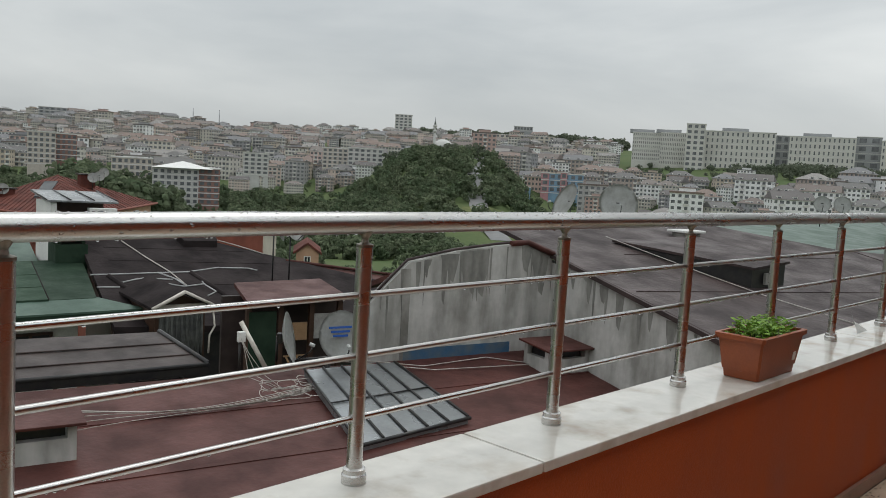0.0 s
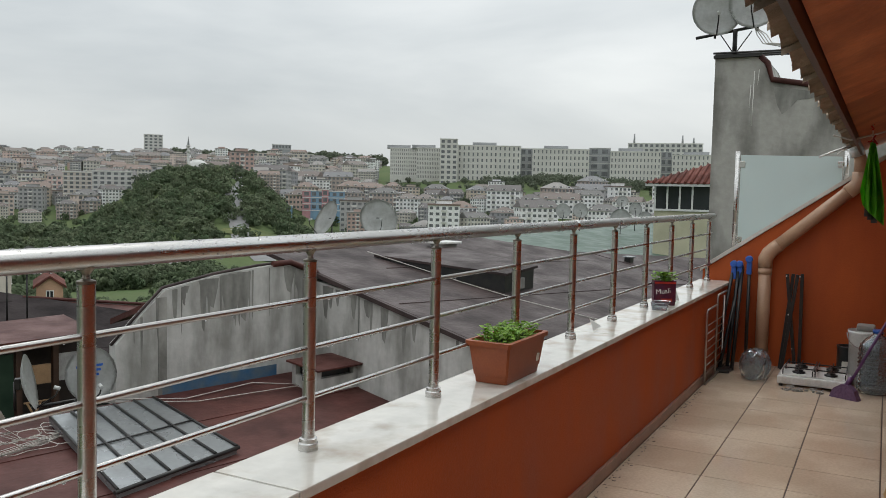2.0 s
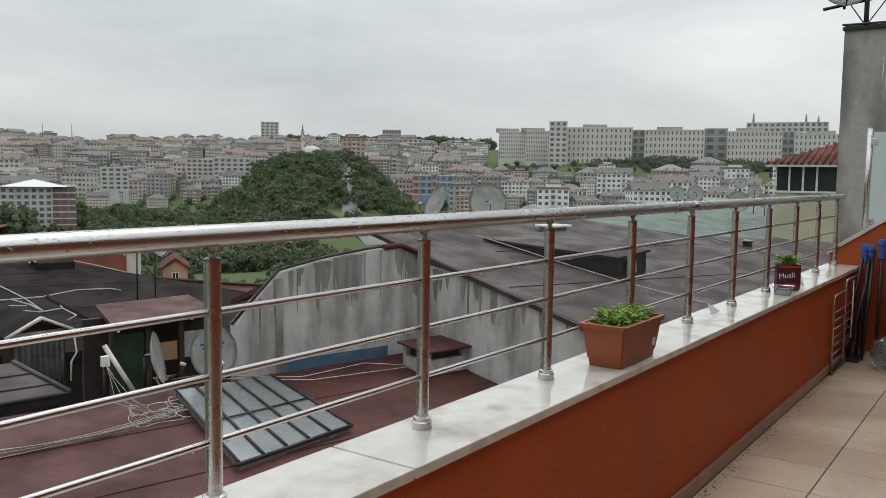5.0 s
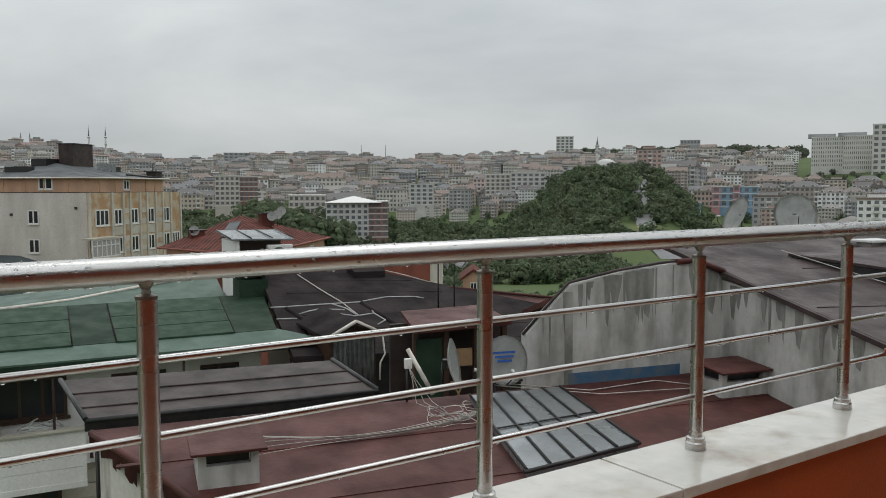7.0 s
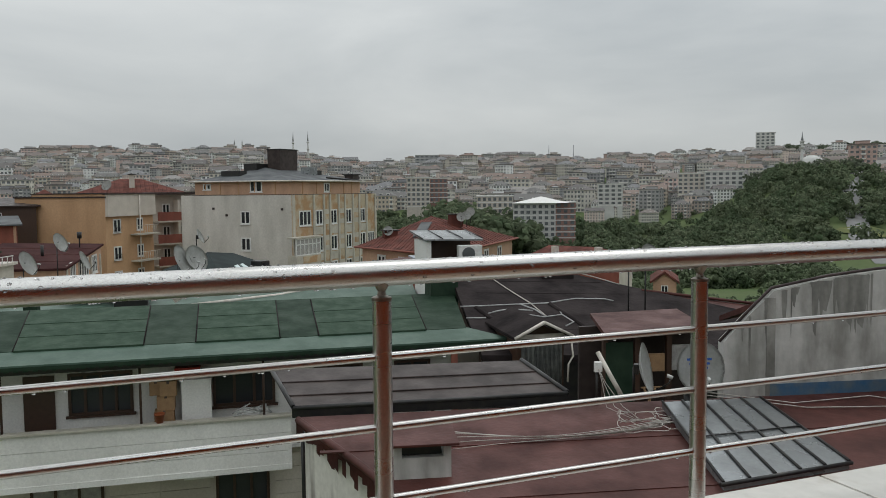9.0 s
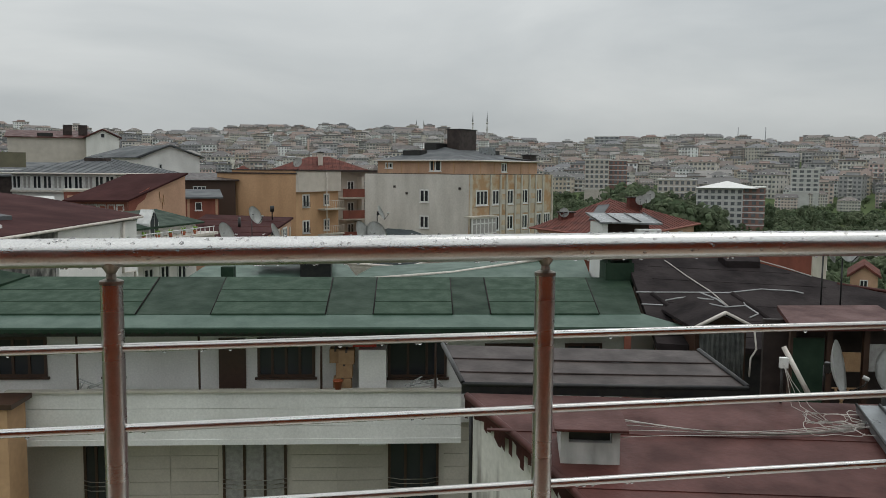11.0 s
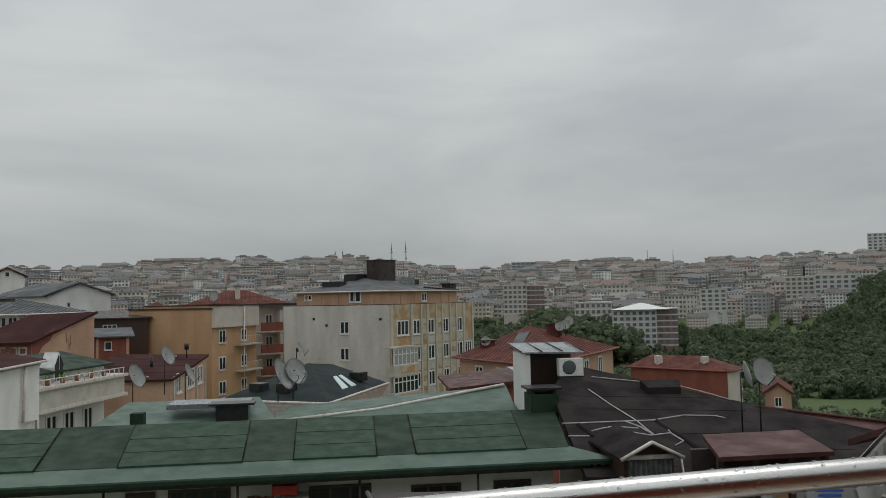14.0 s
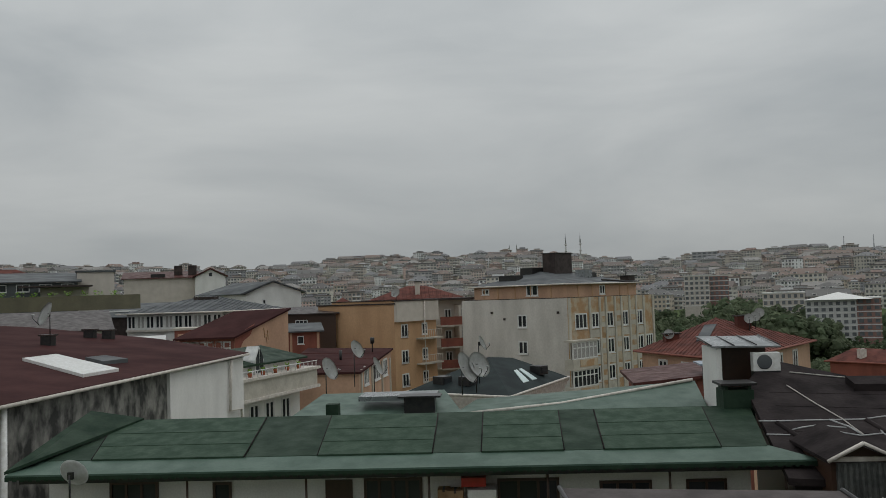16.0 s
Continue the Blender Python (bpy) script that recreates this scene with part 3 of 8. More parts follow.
rr = [[bm.verts.new((sx * hx, sy * hy, z)) for sx, sy in ((-1, -1), (0, -1.15), (1, -1), (1, 1), (0, 1.15), (-1, 1))] for z, hx, hy in ((0, 0.085, 0.045), (0.04, 0.092, 0.052), (0.14, 0.09, 0.05), (0.21, 0.094, 0.045), (0.205, 0.085, 0.04))]
for a, b in zip(rr, rr[1:]):
    for i in range(6):
        bm.faces.new((a[i], a[(i + 1) % 6], b[(i + 1) % 6], b[i]))
bm.faces.new(rr[0][::-1]); bm.faces.new(rr[-1])
part("bag", bm, PACK, pack)
boxpart("red_band", pack, RED, -0.088, 0.088, -0.0575, -0.0545, 0.185, 0.2)
txt = bpy.data.curves.new("lettering", "FONT")
txt.body, txt.size, txt.extrude = "Musli", 0.06, 0.001
txt.materials.append(WHITE)
tob = new("lettering", txt)
tob.parent, tob.matrix_basis = pack, pose(-0.078, -0.0635, 0.095, 90, -7)
boxpart("print_bars", pack, RED, -0.03, 0.06, -0.0635, -0.0615, 0.035, 0.06, label="red printed picture area")
bm = fresh(); r = random.Random(5)
for k in range(320):
    a, rad = r.uniform(0, 6.28), r.uniform(0, 0.1)
    c = Vector((rad * math.cos(a), 0.55 * rad * math.sin(a), r.uniform(0.2, 0.275)))
    a2 = r.uniform(0, 6.28); d = Vector((math.cos(a2), math.sin(a2), 0.4)) * 0.03; s = Vector((-math.sin(a2), math.cos(a2), 0)) * 0.012
    bm.faces.new([bm.verts.new(p) for p in (c, c + d / 2 + s, c + d, c + d / 2 - s)])
part("shoots", bm, LEAF, pack, "bright green shoots", kind="stuff")

tub = thing("plastic_tub", "clear shallow plastic tub on the marble coping", "container", pose(5.22, -0.12, 0.752, 0, 0, 8))
bm = fresh()
rr = [[bm.verts.new((sx * hx, sy * hy, z)) for sx, sy in ((-1, -1), (1, -1), (1, 1), (-1, 1))] for z, hx, hy in ((0, 0.075, 0.045), (0.045, 0.09, 0.055), (0.047, 0.095, 0.06), (0.05, 0.095, 0.06), (0.05, 0.087, 0.053), (0.005, 0.073, 0.043))]
for a, b in zip(rr, rr[1:]):
    for i in range(4):
        bm.faces.new((a[i], a[(i + 1) % 4], b[(i + 1) % 4], b[i]))
bm.faces.new(rr[0][::-1]); bm.faces.new(rr[-1])
part("shell", bm, PET, tub)


def paper(m, s, name, label):
    bm = fresh()
    pts = [(-0.06, 0.0, 0.0), (0.07, -0.05, 0.004), (0.05, 0.02, 0.05), (-0.05, 0.04, 0.11)]
    vs = [bm.verts.new((x * s, y * s, z * s)) for x, y, z in pts]
    f1 = bm.faces.new((vs[0], vs[1], vs[2])); bm.faces.new((vs[0], vs[2], vs[3]))
    bmesh.ops.solidify(bm, geom=bm.faces[:], thickness=0.002)
    solid(name, bm, WHITE, label, "paper", m)


paper(pose(4.13, 0.0, 0.753, 0, 0, 20), 1.0, "folded_paper", "folded white sheet standing on the wet coping")
paper(pose(5.78, -0.07, 0.753, 0, 0, 60), 1.2, "folded_paper", "folded white sheet beside the printed bag")

# small clothes airer hooked on the parapet
air = thing("clothes_airer", "white wire clothes airer hung on the parapet", "drying rack", pose(6.45, -0.205, 0))
for a, b, zt in ((0.0, 0.42, 0.58), (0.46, 0.9, 0.66)):
    bm = fresh(); tube(bm, [(a, 0, 0.03), (a, 0, zt), (a + 0.02, 0.0, zt + 0.03), (b, 0, zt + 0.03)], 0.009, 8); part("tube", bm, DRUM, air)
bm = fresh(); tube(bm, [(0, 0, 0.03), (0.02, 0, 0.01), (0.75, 0, 0.01), (0.78, 0, 0.04), (0.78, 0, 0.66)], 0.009, 8); part("tube", bm, DRUM, air)
for k in range(7):
    bm = fresh(); tube(bm, [(0.0, 0, 0.09 + 0.065 * k), (0.78, 0, 0.09 + 0.065 * k)], 0.004, 6); part("wire", bm, DRUM, air)

# folded tripod-like frames leaning on the end wall
legs = thing("folded_chair_frame", "folded black frame with blue plastic joints leaning on the wall", "folding frame", pose(7.35, -0.3, 0))
for k, (x0, y0, y1, z1) in enumerate(((-0.12, 0.16, 0.075, 0.9), (-0.1, 0.05, 0.03, 0.92), (-0.16, 0.0, 0.0, 0.9), (0.05, -0.08, -0.06, 0.94), (-0.2, 0.1, 0.02, 0.8))):
    bm = fresh(); tube(bm, [(x0, y0, 0.01), (0.2, y1, z1)], 0.016, 10); part("leg", bm, BLACK, legs)
for y, z in ((0.07, 0.9), (0.02, 0.9), (-0.06, 0.95)):
    bm = fresh(); box(bm, -0.028, 0.028, -0.022, 0.022, -0.12, 0.03, bevel=0.008)
    j = part("joint", bm, BLUE, legs, "blue plastic joint"); j.location = (0.19, y, z)
    bm = fresh(); turned(bm, [(0.02, -0.012), (0.032, -0.01), (0.032, 0.01), (0.02, 0.012)], seg=16); q = part("knob", bm, BLUE, j); q.location, q.rotation_euler = (-0.03, 0, 0.02), (0, radians(90), 0)
boxpart("foot", legs, BLACK, -0.3, -0.05, 0.0, 0.12, 0.0, 0.03, bevel=0.01)
cross = thing("folded_stool", "folded black crossed metal legs against the orange wall", "folding stool", pose(7.55, -0.73, 0))
for k, (a, b) in enumerate(((0.06, -0.04), (-0.05, 0.05), (0.08, 0.0), (-0.08, -0.07))):
    bm = fresh(); box(bm, -0.012, 0.012, -0.014, 0.014, 0, 0.86, bevel=0.003)
    ob = part("leg", bm, BLACK, cross); ob.matrix_basis = pose(0.02 * k - 0.03, a, 0, math.degrees(math.atan2(a - b, 0.86)), 0, 0)
for k in range(4):
    bm = fresh(); turned(bm, [(0.006, 0), (0.006, 0.004)], seg=10); q = part("rivet", bm, WHITE, cross); q.matrix_basis = pose(-0.058, (-0.06, 0.02, -0.02, 0.05)[k], (0.84, 0.5, 0.2, 0.84)[k], 0, -90)

jug = thing("water_jug", "clear crumpled round plastic water jug on the floor", "bottle", pose(6.95, -0.52, 0))
bm = fresh(); turned(bm, [(0.06, 0.0), (0.11, 0.02), (0.135, 0.08), (0.135, 0.15), (0.115, 0.21), (0.07, 0.245), (0.035, 0.255)], seg=26)
r = random.Random(3)
for v in bm.verts:
    v.co += Vector((r.uniform(-1, 1), r.uniform(-1, 1), r.uniform(-1, 1))) * 0.013
for f in bm.faces:
    f.smooth = False
for v in bm.verts:
    v.co = Vector((v.co.x * 0.92, v.co.y * 0.92, max(0.0, v.co.z)))
bmesh.ops.solidify(bm, geom=bm.faces[:], thickness=0.0015)
part("body", bm, PET, jug)

hob = thing("gas_hob", "old white gas hob lying on the tiles", "stove", pose(7.1, -0.98, 0))
boxpart("tray", hob, WHITE, -0.3, 0.3, -0.27, 0.27, 0.02, 0.085, bevel=0.012)
boxpart("well", hob, WHITE, -0.25, 0.25, -0.24, 0.24, 0.086, 0.093, bevel=0.003)
for x in (-0.13, 0.13):
    for y in (-0.12, 0.12):
        bm = fresh(); turned(bm, [(0.05, 0.093), (0.05, 0.105), (0.034, 0.107), (0.034, 0.116), (0.03, 0.12)], (x, y, 0)); part("burner", bm, BLACK, hob)
        bm = fresh()
        box(bm, x - 0.12, x + 0.12, y - 0.004, y + 0.004, 0.124, 0.134); box(bm, x - 0.004, x + 0.004, y - 0.11, y + 0.11, 0.124, 0.134)
        for dx, dy in ((-0.12, -0.11), (0.12, -0.11), (-0.12, 0.11), (0.12, 0.11)):
            box(bm, x + dx - 0.004, x + dx + 0.004, y + dy - 0.004, y + dy + 0.004, 0.093, 0.134)
        box(bm, x - 0.12, x + 0.12, y - 0.114, y - 0.106, 0.126, 0.134); box(bm, x - 0.12, x + 0.12, y + 0.106, y + 0.114, 0.126, 0.134)
        part("pan_support", bm, BLACK, hob)
for x in (-0.27, 0.27):
    for y in (-0.24, 0.24):
        boxpart("foot", hob, BLACK, x - 0.015, x + 0.015, y - 0.015, y + 0.015, 0, 0.02)

carboy = thing("water_carboy", "large ribbed clear water bottle, empty", "bottle", pose(6.95, -1.42, 0))
bm = fresh()
prof = [(0.1, 0.0), (0.13, 0.015)]
for k in range(9):
    prof += [(0.136, 0.04 + 0.033 * k), (0.123, 0.056 + 0.033 * k)]
prof += [(0.132, 0.34), (0.12, 0.39), (0.075, 0.44), (0.034, 0.465), (0.034, 0.49)]
turned(bm, prof, seg=32); bmesh.ops.solidify(bm, geom=bm.faces[:], thickness=0.002); part("body", bm, PET, carboy)
bm = fresh(); turned(bm, [(0.038, 0.478), (0.038, 0.505), (0.034, 0.508)]); part("cap", bm, BLUE, carboy, "pale blue cap")
bucket = thing("white_bucket", "white plastic bucket with a wire handle", "bucket", pose(7.25, -1.33, 0))
bm = fresh(); turned(bm, [(0.1, 0), (0.105, 0.01), (0.128, 0.42), (0.135, 0.43), (0.135, 0.45), (0.125, 0.45), (0.118, 0.06)]); part("body", bm, WHITE, bucket)
bm = fresh(); tube(bm, [(0, 0.135 * math.cos(a), 0.44 - 0.13 * math.sin(a)) for a in (math.pi * k / 10 for k in range(11))], 0.004, 6); hd = part("handle", bm, DRUM, bucket); hd.location = (-0.13, 0, 0)
bm = fresh(); box(bm, -0.09, 0.08, -0.07, 0.07, 0.45, 0.5, bevel=0.02); part("lump", bm, GREY_CONC, bucket, "grey lump on the bucket")
tin = thing("paint_tin", "dark dented paint tin behind the bottle", "tin", pose(7.42, -1.2, 0))
bm = fresh(); turned(bm, [(0.085, 0), (0.085, 0.27), (0.09, 0.275), (0.09, 0.285), (0.078, 0.285), (0.078, 0.26)]); part("body", bm, BLACK, tin)
boxpart("paper_label", tin, COPING, -0.088, -0.084, -0.04, 0.04, 0.08, 0.16)

stand = thing("plant_stand", "red plastic plant stand with terracotta pots", "plant stand", pose(7.15, -1.75, 0))
for z in (0.3, 0.6, 0.8):
    boxpart("shelf", stand, RED, -0.3, 0.3, -0.12, 0.2, z, z + 0.02, bevel=0.004)
for x in (-0.28, 0.28):
    boxpart("leg", stand, RED, x - 0.012, x + 0.012, -0.1, -0.08, 0, 0.8)
    boxpart("leg", stand, RED, x - 0.012, x + 0.012, 0.16, 0.18, 0, 0.8)
for k, (x, z) in enumerate(((-0.2, 0.32), (0.02, 0.32), (-0.18, 0.62), (0.08, 0.62), (-0.2, 0.0), (0.1, 0.0))):
    p = thing("plant_pot", "terracotta plastic pot with a small plant", "plant pot", pose(7.15 + x, -1.7, z))
    bm = fresh(); turned(bm, [(0.065, 0.001), (0.085, 0.13), (0.098, 0.132), (0.1, 0.165), (0.09, 0.165), (0.08, 0.12)]); part("pot", bm, TERRACOTTA, p)
    bm = fresh(); r = random.Random(k)
    for q in range(40):
        a = r.uniform(0, 6.28); c = Vector((0.04 * math.cos(a), 0.04 * math.sin(a), 0.13)); d = Vector((math.cos(a) * 0.05, math.sin(a) * 0.05, r.uniform(0.03, 0.1))); s = Vector((-math.sin(a), math.cos(a), 0)) * 0.012
        bm.faces.new([bm.verts.new(v) for v in (c, c + d / 2 + s, c + d, c + d / 2 - s)])
    part("leaves", bm, LEAF, p, kind="stuff")

broom = thing("broom", "violet broom with a purple handle leaning on the pots", "broom", pose(6.62, -1.23, 0))
bm = fresh(); tube(bm, [(0.02, -0.01, 0.1), (0.3, -0.42, 0.95)], 0.011, 12); part("handle", bm, PURPLE, broom)
bm = fresh(); tube(bm, [(0.3, -0.42, 0.95), (0.33, -0.465, 1.04)], 0.014, 12); part("grip", bm, WHITE, broom, "pale grip")
bm = fresh()
prism(bm, [(-0.1, 0.0), (0.12, 0.0), (0.09, 0.07), (0.03, 0.11), (-0.02, 0.11), (-0.07, 0.07)], -0.035, 0.03)
hd = part("brush", bm, BRISTLE, broom); hd.rotation_euler = (0, 0, radians(-25))
bm = fresh(); tube(bm, [(0, 0, 0.1), (0.03, -0.025, 0.16)], 0.02, 12); part("socket", bm, PURPLE, broom)

bm = fresh()
for k in range(46):
    r = random.Random(k); box(bm, 0, r.uniform(0.008, 0.03), 0, r.uniform(0.008, 0.022), 0, r.uniform(0.006, 0.018), m=pose(6.7 + r.uniform(-0.06, 0.1), -0.93 + r.uniform(-0.14, 0.16), 0.001, 0, 0, r.uniform(0, 90)))
solid("debris", bm, GREY_CONC, "small grey plaster crumbs before the hob", "rubble", kind="stuff")
bm = fresh()
tube(bm, [(4.2, -1.62, 0.3), (4.3, -1.55, 0.2), (4.22, -1.5, 0.05), (4.1, -1.52, 0.014), (3.7, -1.6, 0.014), (3.2, -1.8, 0.014), (2.9, -2.2, 0.014)], 0.012, 10)
solid("garden_hose", bm, mat("ochre_hose", (0.36, 0.2, 0.06), None, 0.45, 0, 6, 0.05), "ochre garden hose hanging over the floor", "hose")

bm = fresh(); r = random.Random(31)
for k in range(120):
    x = r.uniform(3.0, 7.5); box(bm, 0, r.uniform(0.004, 0.02), 0, r.uniform(0.003, 0.01), 0, 0.002, m=pose(x, -0.2 - abs(r.gauss(0, 0.03)), 0.0005, 0, 0, r.uniform(-30, 30)))
solid("grit", bm, mat("wet_dirt", (0.14, 0.1, 0.075), None, 0.5, 0, 30, 0.3, 120), "dark wet grit along the skirting", "dirt", kind="stuff")

# cloth hanging from the soffit
hang = thing("hanging_cloth", "lime green cloth tied with red string under the eaves", "cloth", pose(5.5, -1.335, 0))
bm = fresh()
n, mrows = 28, 14
grid = []
for i in range(mrows + 1):
    v = i / mrows
    row = []
    for k in range(n + 1):
        u = k / n * 2 - 1
        w = 0.014 + 0.056 * min(1, v * 1.35) * (1 - 0.25 * max(0, v - 0.75) * 4 * max(0, u))
        row.append(bm.verts.new((0.028 * math.sin(9 * u + 2.2 * v) * min(1, 2 * v) + 0.01 * math.sin(21 * u), u * w - 0.015 * v, 1.88 - 0.46 * v * (1 - 0.14 * u * v) + 0.0)))
    grid.append(row)
for i in range(mrows):
    for k in range(n):
        f = bm.faces.new((grid[i][k], grid[i][k + 1], grid[i + 1][k + 1], grid[i + 1][k])); f.smooth = True
bmesh.ops.solidify(bm, geom=bm.faces[:], thickness=0.003)
part("cloth", bm, LIME, hang)
bm = fresh()
for k in range(3):
    box(bm, 0.035, 0.045, -0.045 + 0.02 * k, -0.01 + 0.02 * k, 1.37 + 0.02 * k, 1.72)
part("dark_cloth", bm, BLACK, hang, "black cloth behind the green one")
bm = fresh(); tube(bm, [(0, 0, 1.87), (0, 0.005, 1.98), (0, 0, 2.0)], 0.004, 6); part("string", bm, CABLE, hang)
bm = fresh(); r = random.Random(1)
for k in range(9):
    z = r.choice((1.88, 1.9, 1.93, 1.96, 1.985)); a = r.uniform(0, 6.28)
    tube(bm, [(0, 0, z), (0.02 * math.cos(a), 0.03 * math.sin(a), z + r.uniform(-0.03, 0.03))], 0.005, 6)
part("red_knots", bm, RED, hang, "red string knots")
bm = fresh(); tube(bm, [(5.6, -1.1, 1.93), (5.7, -1.2, 1.905), (5.55, -1.35, 1.93), (5.3, -1.6, 1.99)], 0.006, 6)
solid("washing_line", bm, CABLE, "thin pale washing line under the eaves", "cable")
bm = fresh(); tube(bm, [(7.2, -1.14, 1.96), (7.1, -1.0, 1.9), (7.0, -0.93, 1.86)], 0.008, 6)
tube(bm, [(7.2, -1.14, 1.96), (7.15, -1.05, 1.89)], 0.006, 6)
solid("bracket", bm, WHITE, "bent white wire bracket at the gutter", "bracket")

# ---- neighbouring roofs ----
def window(parent, x, z, w, h, y=0.0, frame_mat=None, mullions=1, pane_mat=None, t=0.07):
    """A window on a wall that faces -y: a frame set proud, panes behind it and a sill."""
    fm = frame_mat or FRAME
    bm = fresh()
    y0, y1 = y - 0.05, y + 0.02
    xs = [x - w / 2 + (w - t) * k / (mullions + 1) for k in range(mullions + 2)]
    zs = (z, z + t, z + h - t, z + h)
    cols = [c for a in xs for c in (a, a + t)]
    grid = {(i, j, q): bm.verts.new((cx, yy, zz)) for i, cx in enumerate(cols) for j, zz in enumerate(zs) for q, yy in enumerate((y0, y1))}
    solid_cell = lambda i, j: 0 <= i < len(cols) - 1 and 0 <= j < 3 and (j != 1 or i % 2 == 0)
    for i in range(len(cols) - 1):
        for j in range(3):
            if not solid_cell(i, j):
                continue
            for q in (0, 1):
                bm.faces.new([grid[i + di, j + dj, q] for di, dj in ((0, 0), (1, 0), (1, 1), (0, 1))])
            for di, dj, p0, p1 in ((-1, 0, (0, 0), (0, 1)), (1, 0, (1, 0), (1, 1)), (0, -1, (0, 0), (1, 0)), (0, 1, (0, 1), (1, 1))):
                if not solid_cell(i + di, j + dj):
                    a, b = (i + p0[0], j + p0[1]), (i + p1[0], j + p1[1])
                    bm.faces.new([grid[a[0], a[1], 0], grid[b[0], b[1], 0], grid[b[0], b[1], 1], grid[a[0], a[1], 1]])
    bmesh.ops.recalc_face_normals(bm, faces=bm.faces[:])
    wf = part("window", bm, fm, parent)
    for k in range(mullions + 1):
        a, b = x - w / 2 + t + (w - t) * k / (mullions + 1), x - w / 2 + (w - t) * (k + 1) / (mullions + 1)
        boxpart("pane", wf, pane_mat or GLASS, a, b, y - 0.015, y + 0.0, z + t, z + h - t)
    boxpart("sill", wf, fm, x - w / 2 - 0.06, x + w / 2 + 0.06, y - 0.1, y + 0.0, z - 0.06, z - 0.002)
    return wf


def dish(m, r=0.4, label="weathered white satellite dish on a pole", pole=0.7, group="satellite dishes", lean=25):
    """A dish that looks along -y, leaning up, on a pole that stands at the origin."""
    t = thing("satellite_dish", label, "satellite dish", m, group)
    bm = fresh()
    n = 28
    rings = []
    for k in range(7):
        q = k / 6
        rings.append([bm.verts.new((r * q * math.cos(a), -0.28 * r * q * q, r * 1.06 * q * math.sin(a))) for a in (2 * math.pi * i / n for i in range(n))] if k else [bm.verts.new((0, 0, 0))])
    for i in range(n):
        bm.faces.new((rings[0][0], rings[1][i], rings[1][(i + 1) % n]))
    for a, b in zip(rings[1:], rings[2:]):
        for i in range(n):
            bm.faces.new((a[i], b[i], b[(i + 1) % n], a[(i + 1) % n]))
    for f in bm.faces:
        f.smooth = True
    bmesh.ops.solidify(bm, geom=bm.faces[:], thickness=0.008)
    d = part("reflector", bm, DISH, t); d.matrix_basis = pose(0, -0.07, pole + 0.1, -lean)
    bm = fresh(); tube(bm, [(0, -0.28 * r, -1.02 * r), (0, -1.0 * r, -0.72 * r), (0, -1.15 * r, -0.5 * r)], 0.012, 8); a = part("feed_arm", bm, BLACK, d)
    bm = fresh(); tube(bm, [(0, -1.2 * r, -0.52 * r), (0, -1.0 * r, -0.4 * r)], 0.03, 10); part("receiver", bm, DISH, a)
    bm = fresh(); tube(bm, [(0, 0.03, 0), (0, 0.03, pole + 0.12)], 0.022, 10); part("pole", bm, BLACK, t)
    boxpart("bracket", t, BLACK, -0.06, 0.06, -0.05, 0.03, pole + 0.02, pole + 0.18, bevel=0.01)
    return t


# maroon roof just below the terrace
ROOF_S = 0.13
def rz(v):
    return -1.93 + ROOF_S * (v - 10.9)


red = thing("maroon_roof_house", "low house with a wet maroon membrane roof", "house", TURN_B)
bm = fresh(); slab(bm, [(3.4, 2.4, rz(2.4)), (11.3, 2.4, rz(2.4)), (10.35, 11.0, rz(11.0)), (-0.6, 11.0, rz(11.0)), (0.32, 9.3, rz(9.3)), (1.35, 7.0, rz(7.0))], 0.14)
rd = part("roof", bm, RED_ROOF, red)
for v in (4.6, 6.6, 8.2, 9.7):
    bm = fresh(); slab(bm, [(4.1 - 0.45 * v, v, rz(v) + 0.012), (10.5, v, rz(v) + 0.012), (10.5, v + 0.07, rz(v + 0.07) + 0.012), (4.1 - 0.45 * v, v + 0.07, rz(v + 0.07) + 0.012)], 0.02)
    part("lap_seam", bm, RED_ROOF, rd)
bm = fresh(); slab(bm, [(3.5, 2.6, rz(2.6) - 0.145), (10.2, 2.6, rz(2.6) - 0.145), (10.2, 10.9, rz(10.9) - 0.145), (-0.5, 10.9, rz(10.9) - 0.145), (0.42, 9.28, rz(9.28) - 0.145), (1.45, 7.0, rz(7.0) - 0.145)], 11)
part("wall", bm, mat("whitewashed_wall", (0.62, 0.6, 0.55), (0.2, 0.18, 0.16), 0.85, 0, 3.0, 0.6, 11, streak=0.14, spread=(0.52, 0.7)), red, "whitewashed stained wall under the roof edge")
edge = [(-0.6, 11.0), (-0.14, 10.15), (0.32, 9.3), (0.84, 8.15), (1.35, 7.0), (2.4, 4.7), (3.4, 2.4)]
bm = fresh(); tube(bm, [(u, v, rz(v) - 0.04) for u, v in edge], 0.055, 8); part("rolled_edge", bm, RED_ROOF, red, "rolled maroon roof edge")
bm = fresh(); r = random.Random(6)
for (u0, v0), (u1, v1) in zip(edge, edge[1:]):
    for k in range(9):
        q0, q1 = k / 9, (k + 1) / 9
        h = r.uniform(0.12, 0.42)
        a, b = (u0 + (u1 - u0) * q0 - 0.03, v0 + (v1 - v0) * q0), (u0 + (u1 - u0) * q1 - 0.03, v0 + (v1 - v0) * q1)
        vs = [bm.verts.new(p) for p in ((*a, rz(a[1]) - 0.05), (*b, rz(b[1]) - 0.05), (*b, rz(b[1]) - h), (*a, rz(a[1]) - h * r.uniform(0.7, 1.2)))]
        bm.faces.new(vs)
bmesh.ops.solidify(bm, geom=bm.faces[:], thickness=0.02)
part("painted_skirt", bm, RED_ROOF, red, "ragged maroon paint below the roof edge", kind="stuff")


